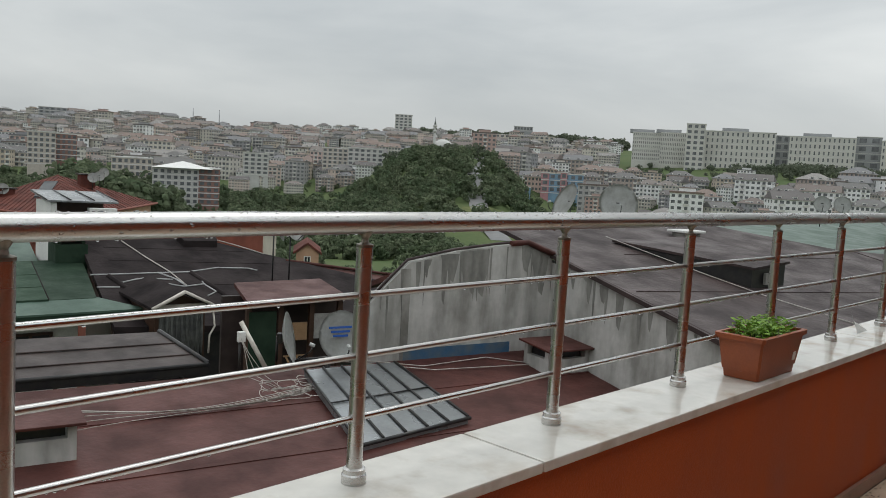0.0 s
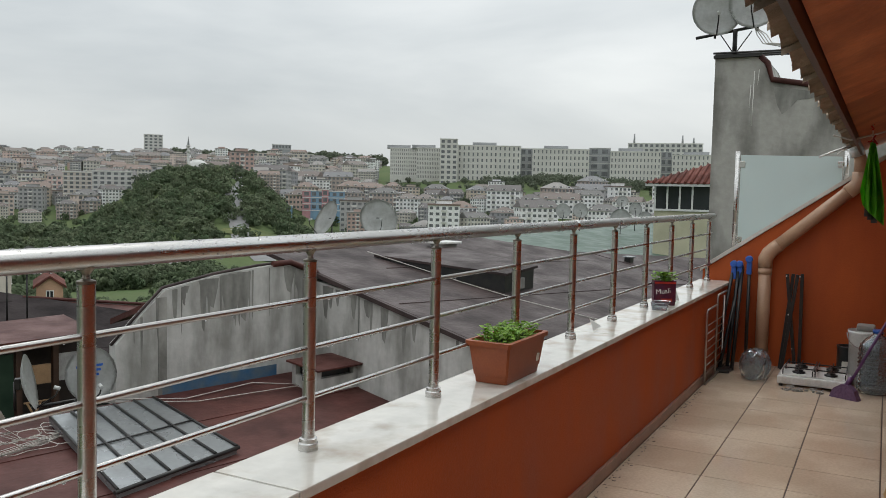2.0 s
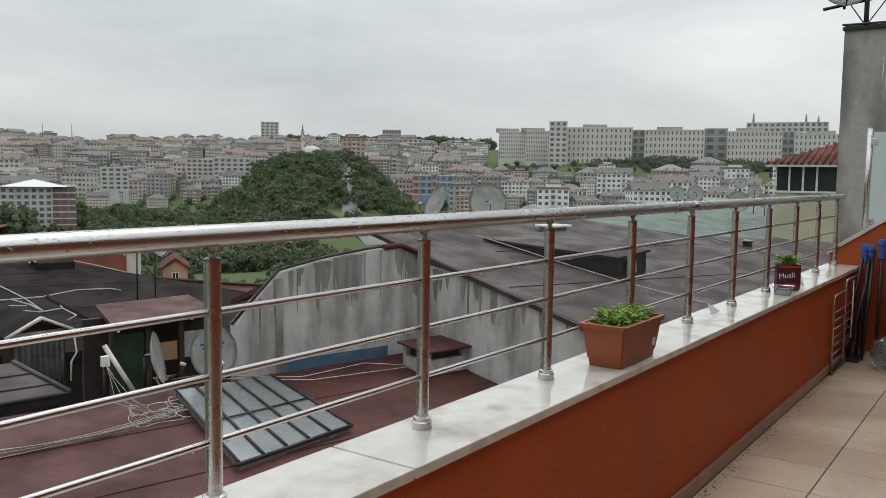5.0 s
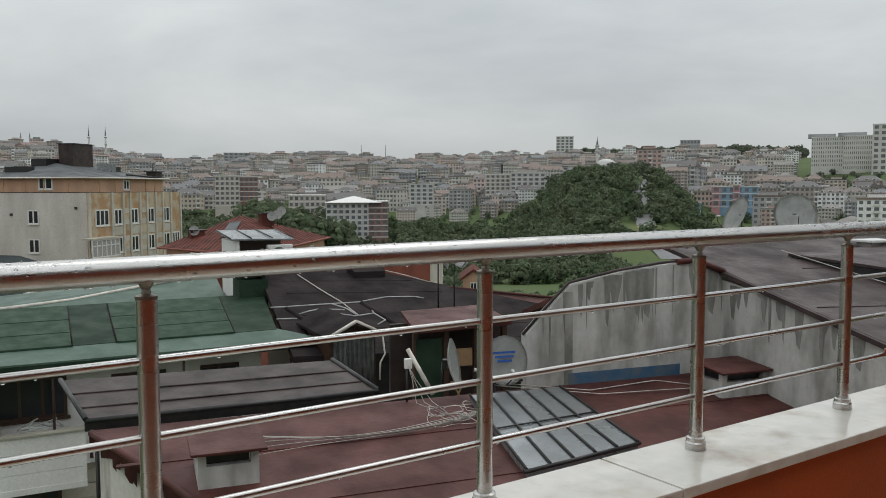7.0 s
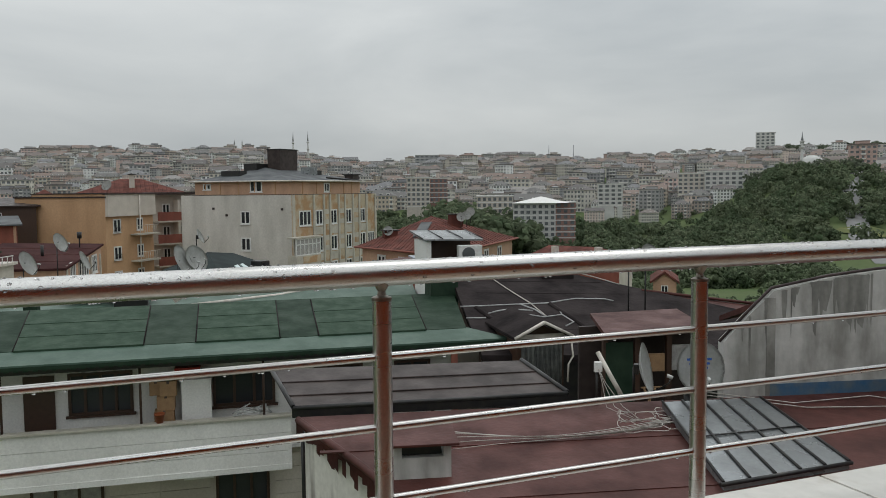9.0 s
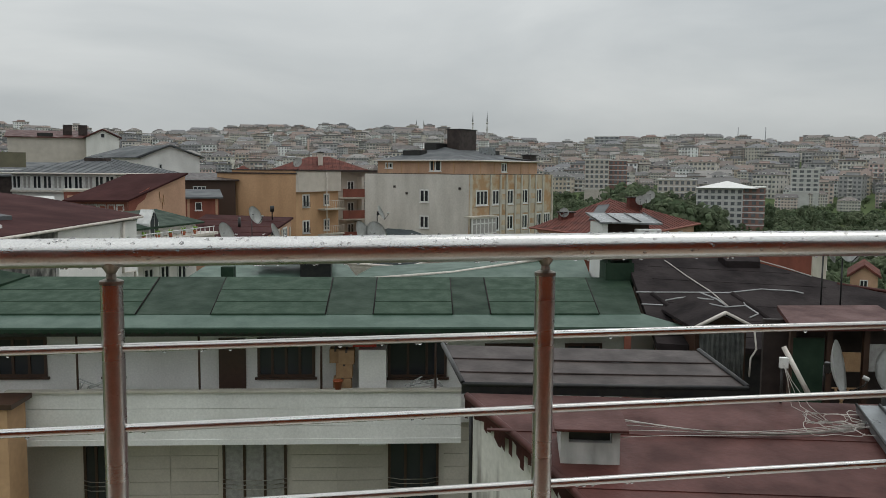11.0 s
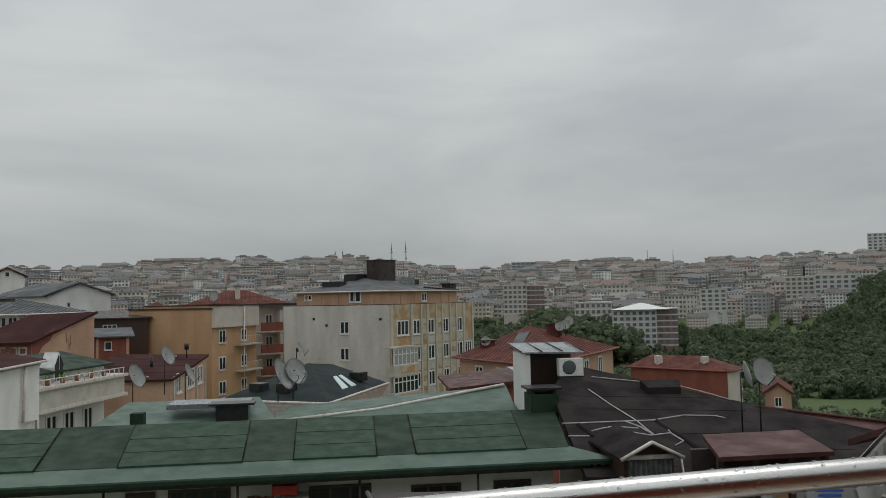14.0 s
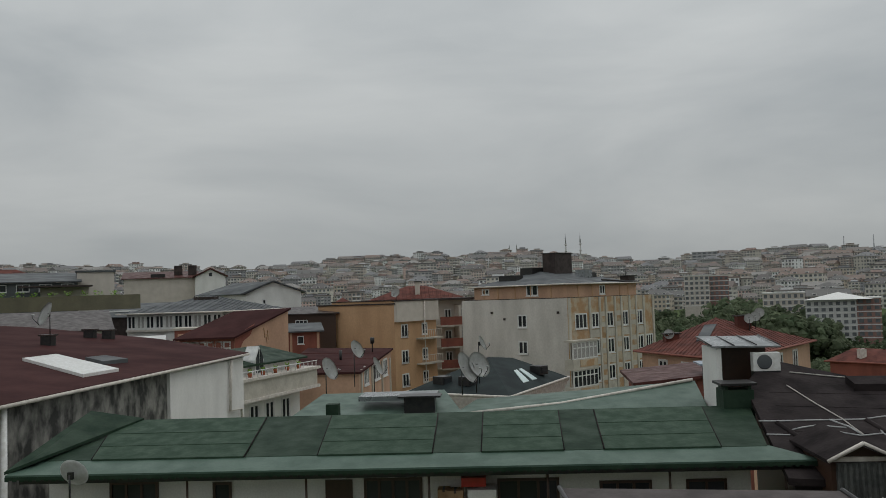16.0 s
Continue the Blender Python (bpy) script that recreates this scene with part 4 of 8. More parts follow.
def roof_chimney(m, w, d, h, lid):
    t = thing("roof_chimney", "low rendered chimney with a sheet cap on the maroon roof", "chimney", m)
    bm = fresh(); box(bm, -w / 2, w / 2, -d / 2, d / 2, -0.25, h * 0.55)
    for x in (-w / 2, w / 2 - 0.1):
        for y in (-d / 2, d / 2 - 0.1):
            box(bm, x, x + 0.1, y, y + 0.1, h * 0.55, h)
    box(bm, -w / 2 + 0.1, w / 2 - 0.1, d / 2 - 0.06, d / 2, h * 0.55, h)
    part("shaft", bm, CONCRETE, t)
    boxpart("flue", t, BLACK, -w / 2 + 0.11, w / 2 - 0.11, -d / 2 + 0.12, d / 2 - 0.1, h * 0.5, h * 0.9)
    boxpart("cap", t, lid, -w / 2 - 0.09, w / 2 + 0.09, -d / 2 - 0.1, d / 2 + 0.1, h, h + 0.035, bevel=0.008, m=pose(0, 0, 0, 4, 0, 0))


roof_chimney(TURN_B @ pose(1.05, 9.2, rz(9.0)), 0.74, 0.75, 0.46, RED_ROOF)
roof_chimney(TURN_B @ pose(9.72, 10.1, rz(10.1)), 0.95, 0.7, 0.42, RED_ROOF)

# skylight of sheet strips on the maroon roof
skl = thing("roof_skylight", "grey sheet skylight with raised ribs on the maroon roof", "skylight", TURN_B)
P = lambda u, v, h: (u, v, rz(v) + h)
bm = fresh(); slab(bm, [P(4.75, 8.05, 0.1), P(6.7, 8.42, 0.1), P(6.62, 10.6, 0.14), P(5.0, 10.6, 0.14)], 0.1)
part("sheet", bm, GALV, skl)
for k in range(6):
    q = k / 5
    a, b = (4.75 + 1.95 * q, 8.05 + 0.37 * q), (5.0 + 1.62 * q, 10.6)
    bm = fresh(); tube(bm, [P(a[0], a[1], 0.115), P(b[0], b[1], 0.155)], 0.02, 6); part("rib", bm, BLACK, skl)
bm = fresh(); tube(bm, [P(4.7, 8.03, 0.09), P(6.73, 8.41, 0.09)], 0.03, 6); part("edge_rail", bm, BLACK, skl)
bm = fresh(); tube(bm, [P(4.88, 9.3, 0.14), P(6.67, 9.5, 0.14)], 0.014, 6); part("cross_rib", bm, BLACK, skl)

# cables lying on the maroon roof
cab = thing("roof_cables", "tangled white cables lying over the maroon roof", "cables")
cab.matrix_basis = TURN_B
r = random.Random(12)
for k in range(7):
    pts = []
    for i in range(16):
        q = i / 15
        u = 1.5 + 3.4 * q
        v = 9.55 + 0.07 * k * (1 - q) + 0.5 * q + 0.25 * math.sin(3.2 * q + 0.5 * k) * (1 - q) - 0.2 * math.sin(math.pi * q)
        pts.append((u, v, rz(v) + 0.03 + 0.012 * k))
    bm = fresh(); tube(bm, pts, 0.0055, 5); part("cable", bm, CABLE, cab)
for k in range(6):
    c = (4.75 + r.uniform(-0.35, 0.4), 10.0 + r.uniform(-0.3, 0.4)); ra = r.uniform(0.18, 0.42); ph = r.uniform(0, 6)
    pts = []
    for i in range(26):
        a = ph + i / 25 * r.uniform(5.5, 7.5)
        v = c[1] + 0.7 * ra * math.sin(a) + 0.05 * math.sin(3 * a)
        pts.append((c[0] + ra * math.cos(a) + 0.04 * math.sin(2.3 * a), v, rz(v) + 0.05 + 0.05 * abs(math.sin(a + k))))
    bm = fresh(); tube(bm, pts, 0.0055, 5); part("coil", bm, CABLE, cab)
for k in range(3):
    x = 4.1 + 0.03 * k
    bm = fresh(); tube(bm, [(4.05, 10.85, -1.32), (x, 10.8, -1.55), (x + 0.1 * k, 10.6, rz(10.6) + 0.1), (x + 0.35, 10.2, rz(10.2) + 0.03)], 0.005, 5); part("cable", bm, CABLE, cab)
bm = fresh(); tube(bm, [(5.6, 10.95, -1.75), (7.2, 10.6, rz(10.6) + 0.03), (8.6, 10.75, rz(10.75) + 0.03), (9.3, 10.3, rz(10.3) + 0.03)], 0.01, 5); part("cable", bm, CABLE, cab)
bm = fresh(); tube(bm, [(5.6, 10.95, -1.8), (7.3, 10.4, rz(10.4) + 0.03), (9.2, 10.2, rz(10.2) + 0.05)], 0.01, 5); part("cable", bm, CABLE, cab)
mast = thing("aerial_mast", "dark steel mast with cable box at the roof edge", "mast", TURN_B)
boxpart("junction_box", mast, WHITE, 4.0, 4.12, 10.85, 10.93, -1.38, -1.22, bevel=0.01)
bm = fresh(); tube(bm, [(4.06, 10.95, -2.1), (4.06, 10.95, -1.3)], 0.02, 8); part("pole", bm, BLACK, mast)
bm = fresh(); tube(bm, [(4.9, 10.95, -1.75), (6.1, 10.95, -1.75)], 0.025, 8); part("rail", bm, BLACK, mast)
bm = fresh(); tube(bm, [(5.55, 10.9, -2.15), (5.55, 10.95, -1.75)], 0.05, 8); part("foot", bm, BLACK, mast)
dish(TURN_B @ pose(4.7, 10.95, -1.75, 0, 0, 60), 0.39, "white satellite dish seen edge-on by the maroon roof", 0.28, lean=12)
d2 = dish(TURN_B @ pose(5.72, 10.95, -1.75, 0, 0, -4), 0.39, "pale satellite dish with faded blue lettering", 0.28, lean=10)
for k in range(3):
    boxpart("faded_lettering", d2, BLUE, -0.2 + 0.04 * k, 0.2 - 0.03 * k, -0.108 - 0.0, -0.104, 0.5 - 0.07 * k, 0.535 - 0.07 * k)

def streaks(name, parent, m, edge, count, seed, longest):
    """Dark runs of water below the top edge of a wall; edge: (x, z) pairs along the wall, which faces -y."""
    r = random.Random(seed)
    bm = fresh()
    for k in range(count):
        x = r.uniform(edge[0][0] + 0.05, edge[-1][0] - 0.05)
        z = next(z0 + (z1 - z0) * (x - x0) / (x1 - x0) for (x0, z0), (x1, z1) in zip(edge, edge[1:]) if x0 <= x <= x1)
        w, ln = r.choice((0.02, 0.04, 0.07, 0.14)) * r.uniform(0.7, 1.2), longest * r.uniform(0.2, 1.0) ** 1.3
        pts = [(x - w, z - 0.03), (x + w, z - 0.03), (x + w * 0.8, z - 0.4 * ln), (x + w * 0.25, z - ln), (x - w * 0.4, z - 0.9 * ln), (x - w * 0.85, z - 0.5 * ln)]
        f = bm.faces.new([bm.verts.new((px, -0.004 - 0.0004 * (k % 9), pz)) for px, pz in pts])
    ob = part(name, bm, DAMP, parent, "dark runs of water below the edge", kind="stuff")
    ob.matrix_basis = m


# weathered concrete gable wall and its dark roof
gw = thing("concrete_gable_house", "house with a stained concrete gable wall and dark roof", "house", TURN_B)
bm = fresh()
prism(bm, [(6.2, -13.5), (10.2, -13.5), (10.2, -0.08), (9.55, 0.13), (8.9, 0.1), (8.0, -0.0), (7.05, -0.19), (6.6, -0.6), (6.2, -1.0)], 11.0, 11.2, "y")
part("gable_wall", bm, CONCRETE, gw, "streaked grey concrete gable")
bm = fresh()
prism(bm, [(11.2, -13.5), (11.2, -0.2), (9.8, -0.36), (3.0, -1.72), (3.0, -13.5)], 10.2, 10.4)
part("side_wall", bm, CONCRETE, gw, "patched grey concrete side wall")
streaks("water_streak", gw, pose(0, 11.0, 0), [(6.3, -0.9), (6.6, -0.6), (7.05, -0.19), (8.0, 0.0), (8.9, 0.1), (9.55, 0.13), (10.15, -0.07)], 30, 3, 1.0)
streaks("water_streak", gw, pose(10.2, 11.2, 0, 0, 0, -90), [(0.1, -0.22), (1.4, -0.36), (8.1, -1.72)], 30, 5, 0.9)
boxpart("blue_strip", gw, BLUEPAINT, 7.0, 9.3, 10.985, 10.998, -2.0, -1.72, label="faded blue painted strip")
bm = fresh(); tube(bm, [(6.15, 11.06, -1.0), (6.58, 11.06, -0.57), (7.03, 11.06, -0.15), (8.0, 11.06, 0.03), (8.9, 11.06, 0.13), (9.55, 11.06, 0.17), (10.2, 11.06, -0.04)], 0.025, 6); part("edge_flashing", bm, DARK_ROOF, gw)
bm = fresh(); slab(bm, [(7.1, 11.2, -0.3), (9.55, 11.2, 0.02), (9.55, 13.0, -0.5), (7.1, 13.0, -0.9)], 0.1); part("back_roof", bm, RED_ROOF, gw)
boxpart("damp_stripe", gw, GREY_CONC, 6.93, 7.08, 10.99, 10.998, -1.95, -0.3, label="dark damp stripe")
bm = fresh(); tube(bm, [(9.2, 11.0, 0.14), (9.6, 11.0, 0.16), (10.2, 10.95, -0.06)], 0.06, 6); part("verge_sheet", bm, RED_ROOF, gw, "maroon verge sheet")
bm = fresh(); tube(bm, [(10.2, 10.95, -0.08), (10.2, 9.8, -0.33), (10.2, 3.0, -1.69)], 0.05, 6); part("verge_roll", bm, DARK_ROOF, gw)


def ez(u, v):
    return -0.29 + 0.2 * (v - 9.8)


bm = fresh()
slab(bm, [(10.1, 2.9, ez(10, 2.9)), (42, 2.9, ez(42, 2.9)), (42, 6.4, ez(42, 6.4)), (24.7, 9.7, ez(24.7, 9.7)), (19.5, 11.2, ez(19.5, 11.2)), (17.3, 13.1, ez(17.3, 13.1)), (10.15, 13.1, ez(10.1, 13.1))], 0.08)
droof = part("roof", bm, DARK_ROOF, gw, "wet dark bitumen roof")
for u0, v0, u1, v1 in ((10.4, 8.9, 30, 7.0), (11, 6.6, 36, 5.6), (12, 10.9, 19, 10.4), (13.5, 4.6, 38, 4.2), (20, 11, 20.5, 3.2), (26, 9, 27, 3.2)):
    bm = fresh(); tube(bm, [(u0, v0, ez(u0, v0) + 0.005), (u1, v1, ez(u1, v1) + 0.002)], 0.009, 6); part("seam", bm, DARK_ROOF, droof)
hat = thing("roof_dormer", "long black wedge dormer on the dark roof", "dormer", TURN_B)
bm = fresh()
slab(bm, [(12.4, 11.7, ez(0, 11.7) + 0.06), (13.3, 8.75, ez(0, 8.75) + 0.42), (14.5, 8.85, ez(0, 8.85) + 0.5), (15.2, 11.9, ez(0, 11.9) + 0.1)], 0.05)
part("top", bm, DARK_ROOF, hat)
bm = fresh()
slab(bm, [(12.45, 11.6, ez(0, 11.6) + 0.0), (13.33, 8.82, ez(0, 8.82) + 0.36), (14.45, 8.92, ez(0, 8.92) + 0.44), (15.1, 11.8, ez(0, 11.8) + 0.04)], 0.6)
part("box", bm, BLACK, hat)
boxpart("opening", hat, GREY_CONC, 13.7, 13.95, 8.78, 8.84, -0.42, -0.2)
bm = fresh(); tube(bm, [(12.3, 11.8, ez(0, 11.8) + 0.1), (12.9, 9.6, ez(0, 9.6) + 0.03), (13.2, 8.4, ez(0, 8.4) + 0.02), (14.0, 6.5, ez(0, 6.5) + 0.02)], 0.009, 5); part("cable", bm, CABLE, hat)
bx = thing("white_roof_box", "white metal box on the dark roof", "roof vent", TURN_B @ pose(15.1, 12.1, ez(0, 12.1)))
boxpart("base", bx, GREY_CONC, -0.26, 0.26, -0.2, 0.2, -0.1, 0.12); boxpart("lid", bx, WHITE, -0.36, 0.36, -0.28, 0.28, 0.12, 0.18, bevel=0.02)
v2 = thing("small_roof_vent", "small grey vent standing on the dark roof", "roof vent", TURN_B @ pose(20.4, 10.0, ez(0, 10.0)))
boxpart("base", v2, BLACK, -0.09, 0.09, -0.09, 0.09, -0.05, 0.12); boxpart("cap", v2, GALV, -0.14, 0.14, -0.14, 0.14, 0.12, 0.16, bevel=0.02)

# green roof and satellite dishes further along
ge = thing("green_sheet_roof_house", "house with a pale green sheet roof", "house", TURN_B)
bm = fresh(); slab(bm, [(19, 13.2, -0.75), (52, 8.0, -1.9), (54, 24, 0.05), (27, 22, 0.0), (20, 17, -0.3)], 0.2); part("roof", bm, GREEN_PALE, ge)
bm = fresh(); slab(bm, [(20, 14.5, -0.95), (50, 10, -2.1), (52, 22, -0.2), (28, 20.5, -0.3)], 12); part("wall", bm, GREY_WALL, ge)
for u, v, z, rr_, ang in ((33.5, 21, -0.1, 0.36, -50), (35.0, 21, -0.1, 0.38, -50), (37.2, 20, -0.5, 0.52, -60), (38.2, 20.5, 0.4, 0.3, -65), (39.2, 20.3, 0.0, 0.34, -60), (40.1, 20.2, -0.5, 0.38, -60)):
    dish(TURN_B @ pose(u, v, z - 0.2, 0, 0, ang), rr_, "pale satellite dish on a neighbouring roof", 1.0)
b1 = dish(TURN_B @ pose(17.9, 19.6, -0.4, 0, 0, -100), 0.6, "large rusty white satellite dish behind the dark roof", 0.85)
b2 = dish(TURN_B @ pose(20.0, 19.6, -0.4, 0, 0, -35), 0.66, "large grey satellite dish with faded lettering", 0.85)

# tall concrete flank beyond the glass screen
cw = thing("concrete_tower_wall", "tall bare concrete flank with damp stains", "building")
bm = fresh()
prism(bm, [(1.38, -13), (1.38, 3.98), (0.58, 3.98), (0.56, 3.9), (0.45, 3.56), (-0.3, 3.42), (-4.0, 2.9), (-4.0, -13)], 15.0, 17.5)
part("wall", bm, GREY_CONC, cw)
bm = fresh(); tube(bm, [(15.0, 0.62, 3.98), (14.98, 0.5, 3.86), (14.98, 0.42, 3.58), (14.98, -0.3, 3.45), (14.98, -4.0, 2.95)], 0.05, 8); part("gutter", bm, RED_ROOF, cw, "dark red gutter edge")
for y, z0, z1 in ((0.72, 2.8, 3.74), (0.645, 3.5, 3.76), (0.77, 3.1, 3.5)):
    bm = fresh(); tube(bm, [(15.0, y + 0.01, z0), (15.0, y, (z0 + z1) / 2), (15.0, y - 0.006, z1)], [0.003, 0.008, 0.006], 6); part("paint_drip", bm, WHITE, cw, "thin white paint run")
bm = fresh(); prism(bm, [(0.4, 3.46), (-0.45, 3.32), (-0.2, 3.24), (0.0, 3.22), (0.12, 3.08), (0.24, 2.98), (0.33, 3.16)], 14.994, 15.0); part("damp_patch", bm, DAMP, cw, "dark damp patch below the gutter")
boxpart("ledge", cw, BLACK, 14.93, 17.5, 0.6, 1.4, 3.982, 4.03)
for k in range(3):
    bm = fresh(); tube(bm, [(14.9 + 0.2 * k, 1.4, 4.06), (14.9 + 0.2 * k, 0.1, 4.05)], 0.018, 6); part("ledge_bar", bm, BLACK, cw)
dm = thing("dish_mount", "steel mount carrying two satellite dishes on the wall top", "mast")
bm = fresh(); tube(bm, [(15.1, 1.08, 4.03), (15.1, 1.08, 4.48)], 0.04, 8); part("pole", bm, BLACK, dm)
bm = fresh(); tube(bm, [(15.1, 1.75, 4.38), (15.1, 0.75, 4.52)], 0.028, 8); part("arm", bm, BLACK, dm)
for y in (1.35, 0.8):
    bm = fresh(); tube(bm, [(15.1, 1.08, 4.05), (15.1, y, 4.45)], 0.01, 6); part("brace", bm, BLACK, dm)
for k in range(4):
    bm = fresh(); tube(bm, [(15.0, 0.75, 4.5), (15.0, 0.7 - 0.05 * k, 4.35), (15.0, 0.6 - 0.05 * k, 4.2), (14.98, 0.35 - 0.08 * k, 4.14), (14.98, 0.1 - 0.08 * k, 4.05), (14.98, 0.0 - 0.08 * k, 3.75)], 0.008, 5); part("cable", bm, CABLE, dm)
dish(pose(15.1, 1.42, 4.36, 0, 0, -75), 0.42, "weathered satellite dish on the concrete wall", 0.3, lean=14)
dish(pose(15.1, 0.72, 4.44, 0, 0, -92), 0.46, "rust-stained satellite dish on the concrete wall", 0.34, lean=14)

# penthouse with red tiles
ph = thing("tiled_penthouse", "glazed roof room with a red tiled roof", "penthouse", pose(34, 7.05, 0))
boxpart("wall", ph, mat("pale_yellow_render", (0.5, 0.47, 0.33), None, 0.7, 0, 1, 0.1), 0.05, 6, -8, 0, -12, 1.05)
boxpart("eaves_board", ph, FRAME, -0.35, 6.2, -8, 0.3, 2.02, 2.12)
for y in (0.0, -0.5, -1.0, -1.5, -2.25):
    boxpart("window_post", ph, FRAME, -0.02, 0.06, y - 0.07, y, 1.05, 2.02)
boxpart("glazing", ph, GLASS, 0.02, 0.05, -8, 0, 1.05, 2.02)
boxpart("band", ph, FRAME, -0.04, 0.06, -8, 0, 1.02, 1.1)
bm = fresh()
vs = [bm.verts.new(p) for p in ((-0.4, 0.35, 2.14), (-0.4, -8.2, 2.14), (6.4, -8.2, 2.14), (6.4, 0.35, 2.14), (3, -3.2, 3.5), (3, -5, 3.5))]
for f in ((0, 1, 5, 4), (1, 2, 5), (2, 3, 4, 5), (3, 0, 4), (3, 2, 1, 0)):
    bm.faces.new([vs[i] for i in f])
rf = part("roof", bm, CLAY, ph)
for k in range(34):
    y = 0.2 - 0.25 * k
    q = max(0.0, min(1.0, (0.35 - y) / 3.55)) if y > -4 else max(0.0, min(1.0, (y + 8.2) / 3.2))
    bm = fresh(); tube(bm, [(-0.42, y, 2.15), (-0.4 + 3.4 * q, y, 2.16 + 1.36 * q)], 0.06, 6); part("tile_course", bm, CLAY, rf)

# dark brown sheet canopy over the maroon roof's edge
can = thing("sheet_canopy", "dark brown sheet canopy on thin posts", "canopy", TURN_B)
bm = fresh(); slab(bm, [(-0.66, 11.3, -1.84), (3.66, 11.3, -1.79), (3.28, 12.9, -1.58), (-1.1, 12.9, -1.58)], 0.05); sh = part("sheet", bm, BROWN_ROOF, can)
for q in (0.27, 0.62):
    bm = fresh(); tube(bm, [(-0.66 - 0.44 * q, 11.3 + 1.6 * q, -1.835 + 0.26 * q), (3.66 - 0.38 * q, 11.3 + 1.6 * q, -1.785 + 0.21 * q)], 0.014, 6); part("seam", bm, BROWN_ROOF, sh)
for a, b in (((-0.68, 11.28, -1.85), (3.68, 11.28, -1.8)), ((-0.68, 11.28, -1.83), (-1.12, 12.92, -1.57)), ((3.68, 11.28, -1.78), (3.3, 12.92, -1.57))):
    bm = fresh(); tube(bm, [a, b], 0.04, 6); part("edge_beam", bm, BLACK, can)
bm = fresh(); slab(bm, [(-0.7, 11.26, -1.84), (3.7, 11.26, -1.79), (3.7, 11.3, -1.79), (-0.7, 11.3, -1.84)], 0.16); part("fascia", bm, BLACK, can)
for u in (-0.55, 1.5, 3.3):
    bm = fresh(); tube(bm, [(u, 11.4, -4.6), (u, 11.4, -1.85)], 0.03, 8); part("post", bm, BLACK, can)
bm = fresh(); tube(bm, [(-0.4, 11.35, -2.0), (3.3, 11.35, -1.97)], 0.02, 8); part("rail", bm, GALV, can)

# long green-roofed block opposite
gb = thing("green_roof_block", "pale block with green membrane roof and long balcony", "apartment building", TURN_G)
bm = fresh(); slab(bm, [(-12.7, 18.8, -2.38), (6.9, 18.8, -2.38), (6.0, 19.7, -2.2), (-12.5, 19.7, -2.2)], 0.06); part("eave_strip", bm, GREEN_PALE, gb)
bm = fresh(); slab(bm, [(-12.5, 19.65, -2.2), (5.95, 19.65, -2.2), (6.5, 22.9, -1.664), (-11.9, 22.9, -1.664)], 0.1); rf = part("roof", bm, GREEN_ROOF, gb)
GREEN_LIGHT = mat("lighter_green_membrane", (0.044, 0.075, 0.05), (0.03, 0.055, 0.037), 0.55, 0, 2.6, 0.6, 12, rough2=0.7, spec=0.1)
def roof_z(v):
    return -2.2 + 0.165 * (v - 19.65)


for a, b, c, d in ((-10.9, -6.95, -11.7, -7.24), (-5.08, -2.2, -5.33, -2.26), (-0.98, 1.05, -0.97, 1.15), (2.03, 4.84, 2.15, 5.16)):
    bm = fresh(); slab(bm, [(a, 19.6, roof_z(19.6) + 0.035), (b, 19.6, roof_z(19.6) + 0.035), (d, 22.75, roof_z(22.75) + 0.035), (c, 22.75, roof_z(22.75) + 0.035)], 0.14)
    pn = part("raised_panel", bm, GREEN_LIGHT, rf, "raised lighter green sheet")
    for q in (0.3, 0.62):
        bm = fresh(); tube(bm, [(a + (c - a) * q, 19.6 + 3.15 * q, roof_z(19.6 + 3.15 * q) + 0.035), (b + (d - b) * q, 19.6 + 3.15 * q, roof_z(19.6 + 3.15 * q) + 0.035)], 0.012, 5); part("seam", bm, GREEN_ROOF, pn)
    # Dark strips paint the shadow line down both sides of the panel.
    for x0, x1 in ((a, c), (b, d)):
        bm = fresh(); tube(bm, [(x0, 19.6, roof_z(19.6) + 0.025), (x1, 22.75, roof_z(22.75) + 0.025)], 0.02, 5); part("edge_shade", bm, DARK_FELT, pn, "dark strip standing for the shadow along the raised sheet")
for q in (0.36, 0.7):
    bm = fresh(); tube(bm, [(-12.3, 19.65 + 3.25 * q, -2.2 + 0.5 * q), (6.0 + 0.5 * q, 19.65 + 3.25 * q, -2.2 + 0.5 * q)], 0.014, 5); part("seam", bm, GREEN_PALE, rf)
bm = fresh(); slab(bm, [(-12.75, 18.85, -2.3), (-12.2, 19.3, -2.1), (-10.9, 22.8, -1.6), (-12.3, 22.4, -1.3)], 0.08); part("hip_sheet", bm, GREEN_ROOF, rf)
bm = fresh(); slab(bm, [(-11.9, 22.9, -1.72), (6.5, 22.9, -1.72), (6.5, 28, -3.2), (-12.5, 28, -3.2)], 0.1); part("rear_roof", bm, GREEN_ROOF, gb)
bm = fresh()
for k in range(-127, 69):
    box(bm, k / 10, k / 10 + 0.1, 18.78, 18.8, -2.5 - 0.03 * (k % 2), -2.42)
part("valance", bm, GREEN_ROOF, gb, "scalloped green valance", kind="stuff")
# The soffit box uses the plain black material.
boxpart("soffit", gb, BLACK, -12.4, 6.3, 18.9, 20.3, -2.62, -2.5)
boxpart("upper_wall", gb, WHITE_WALL, -12.4, 5.7, 20.3, 27.5, -5.25, -2.5)
boxpart("lower_wall", gb, CREAM, -12.4, 5.7, 20.5, 27.5, -14, -5.25)
boxpart("balcony_slab", gb, WHITE_WALL, -10.0, 1.25, 19.1, 20.45, -5.42, -5.28)
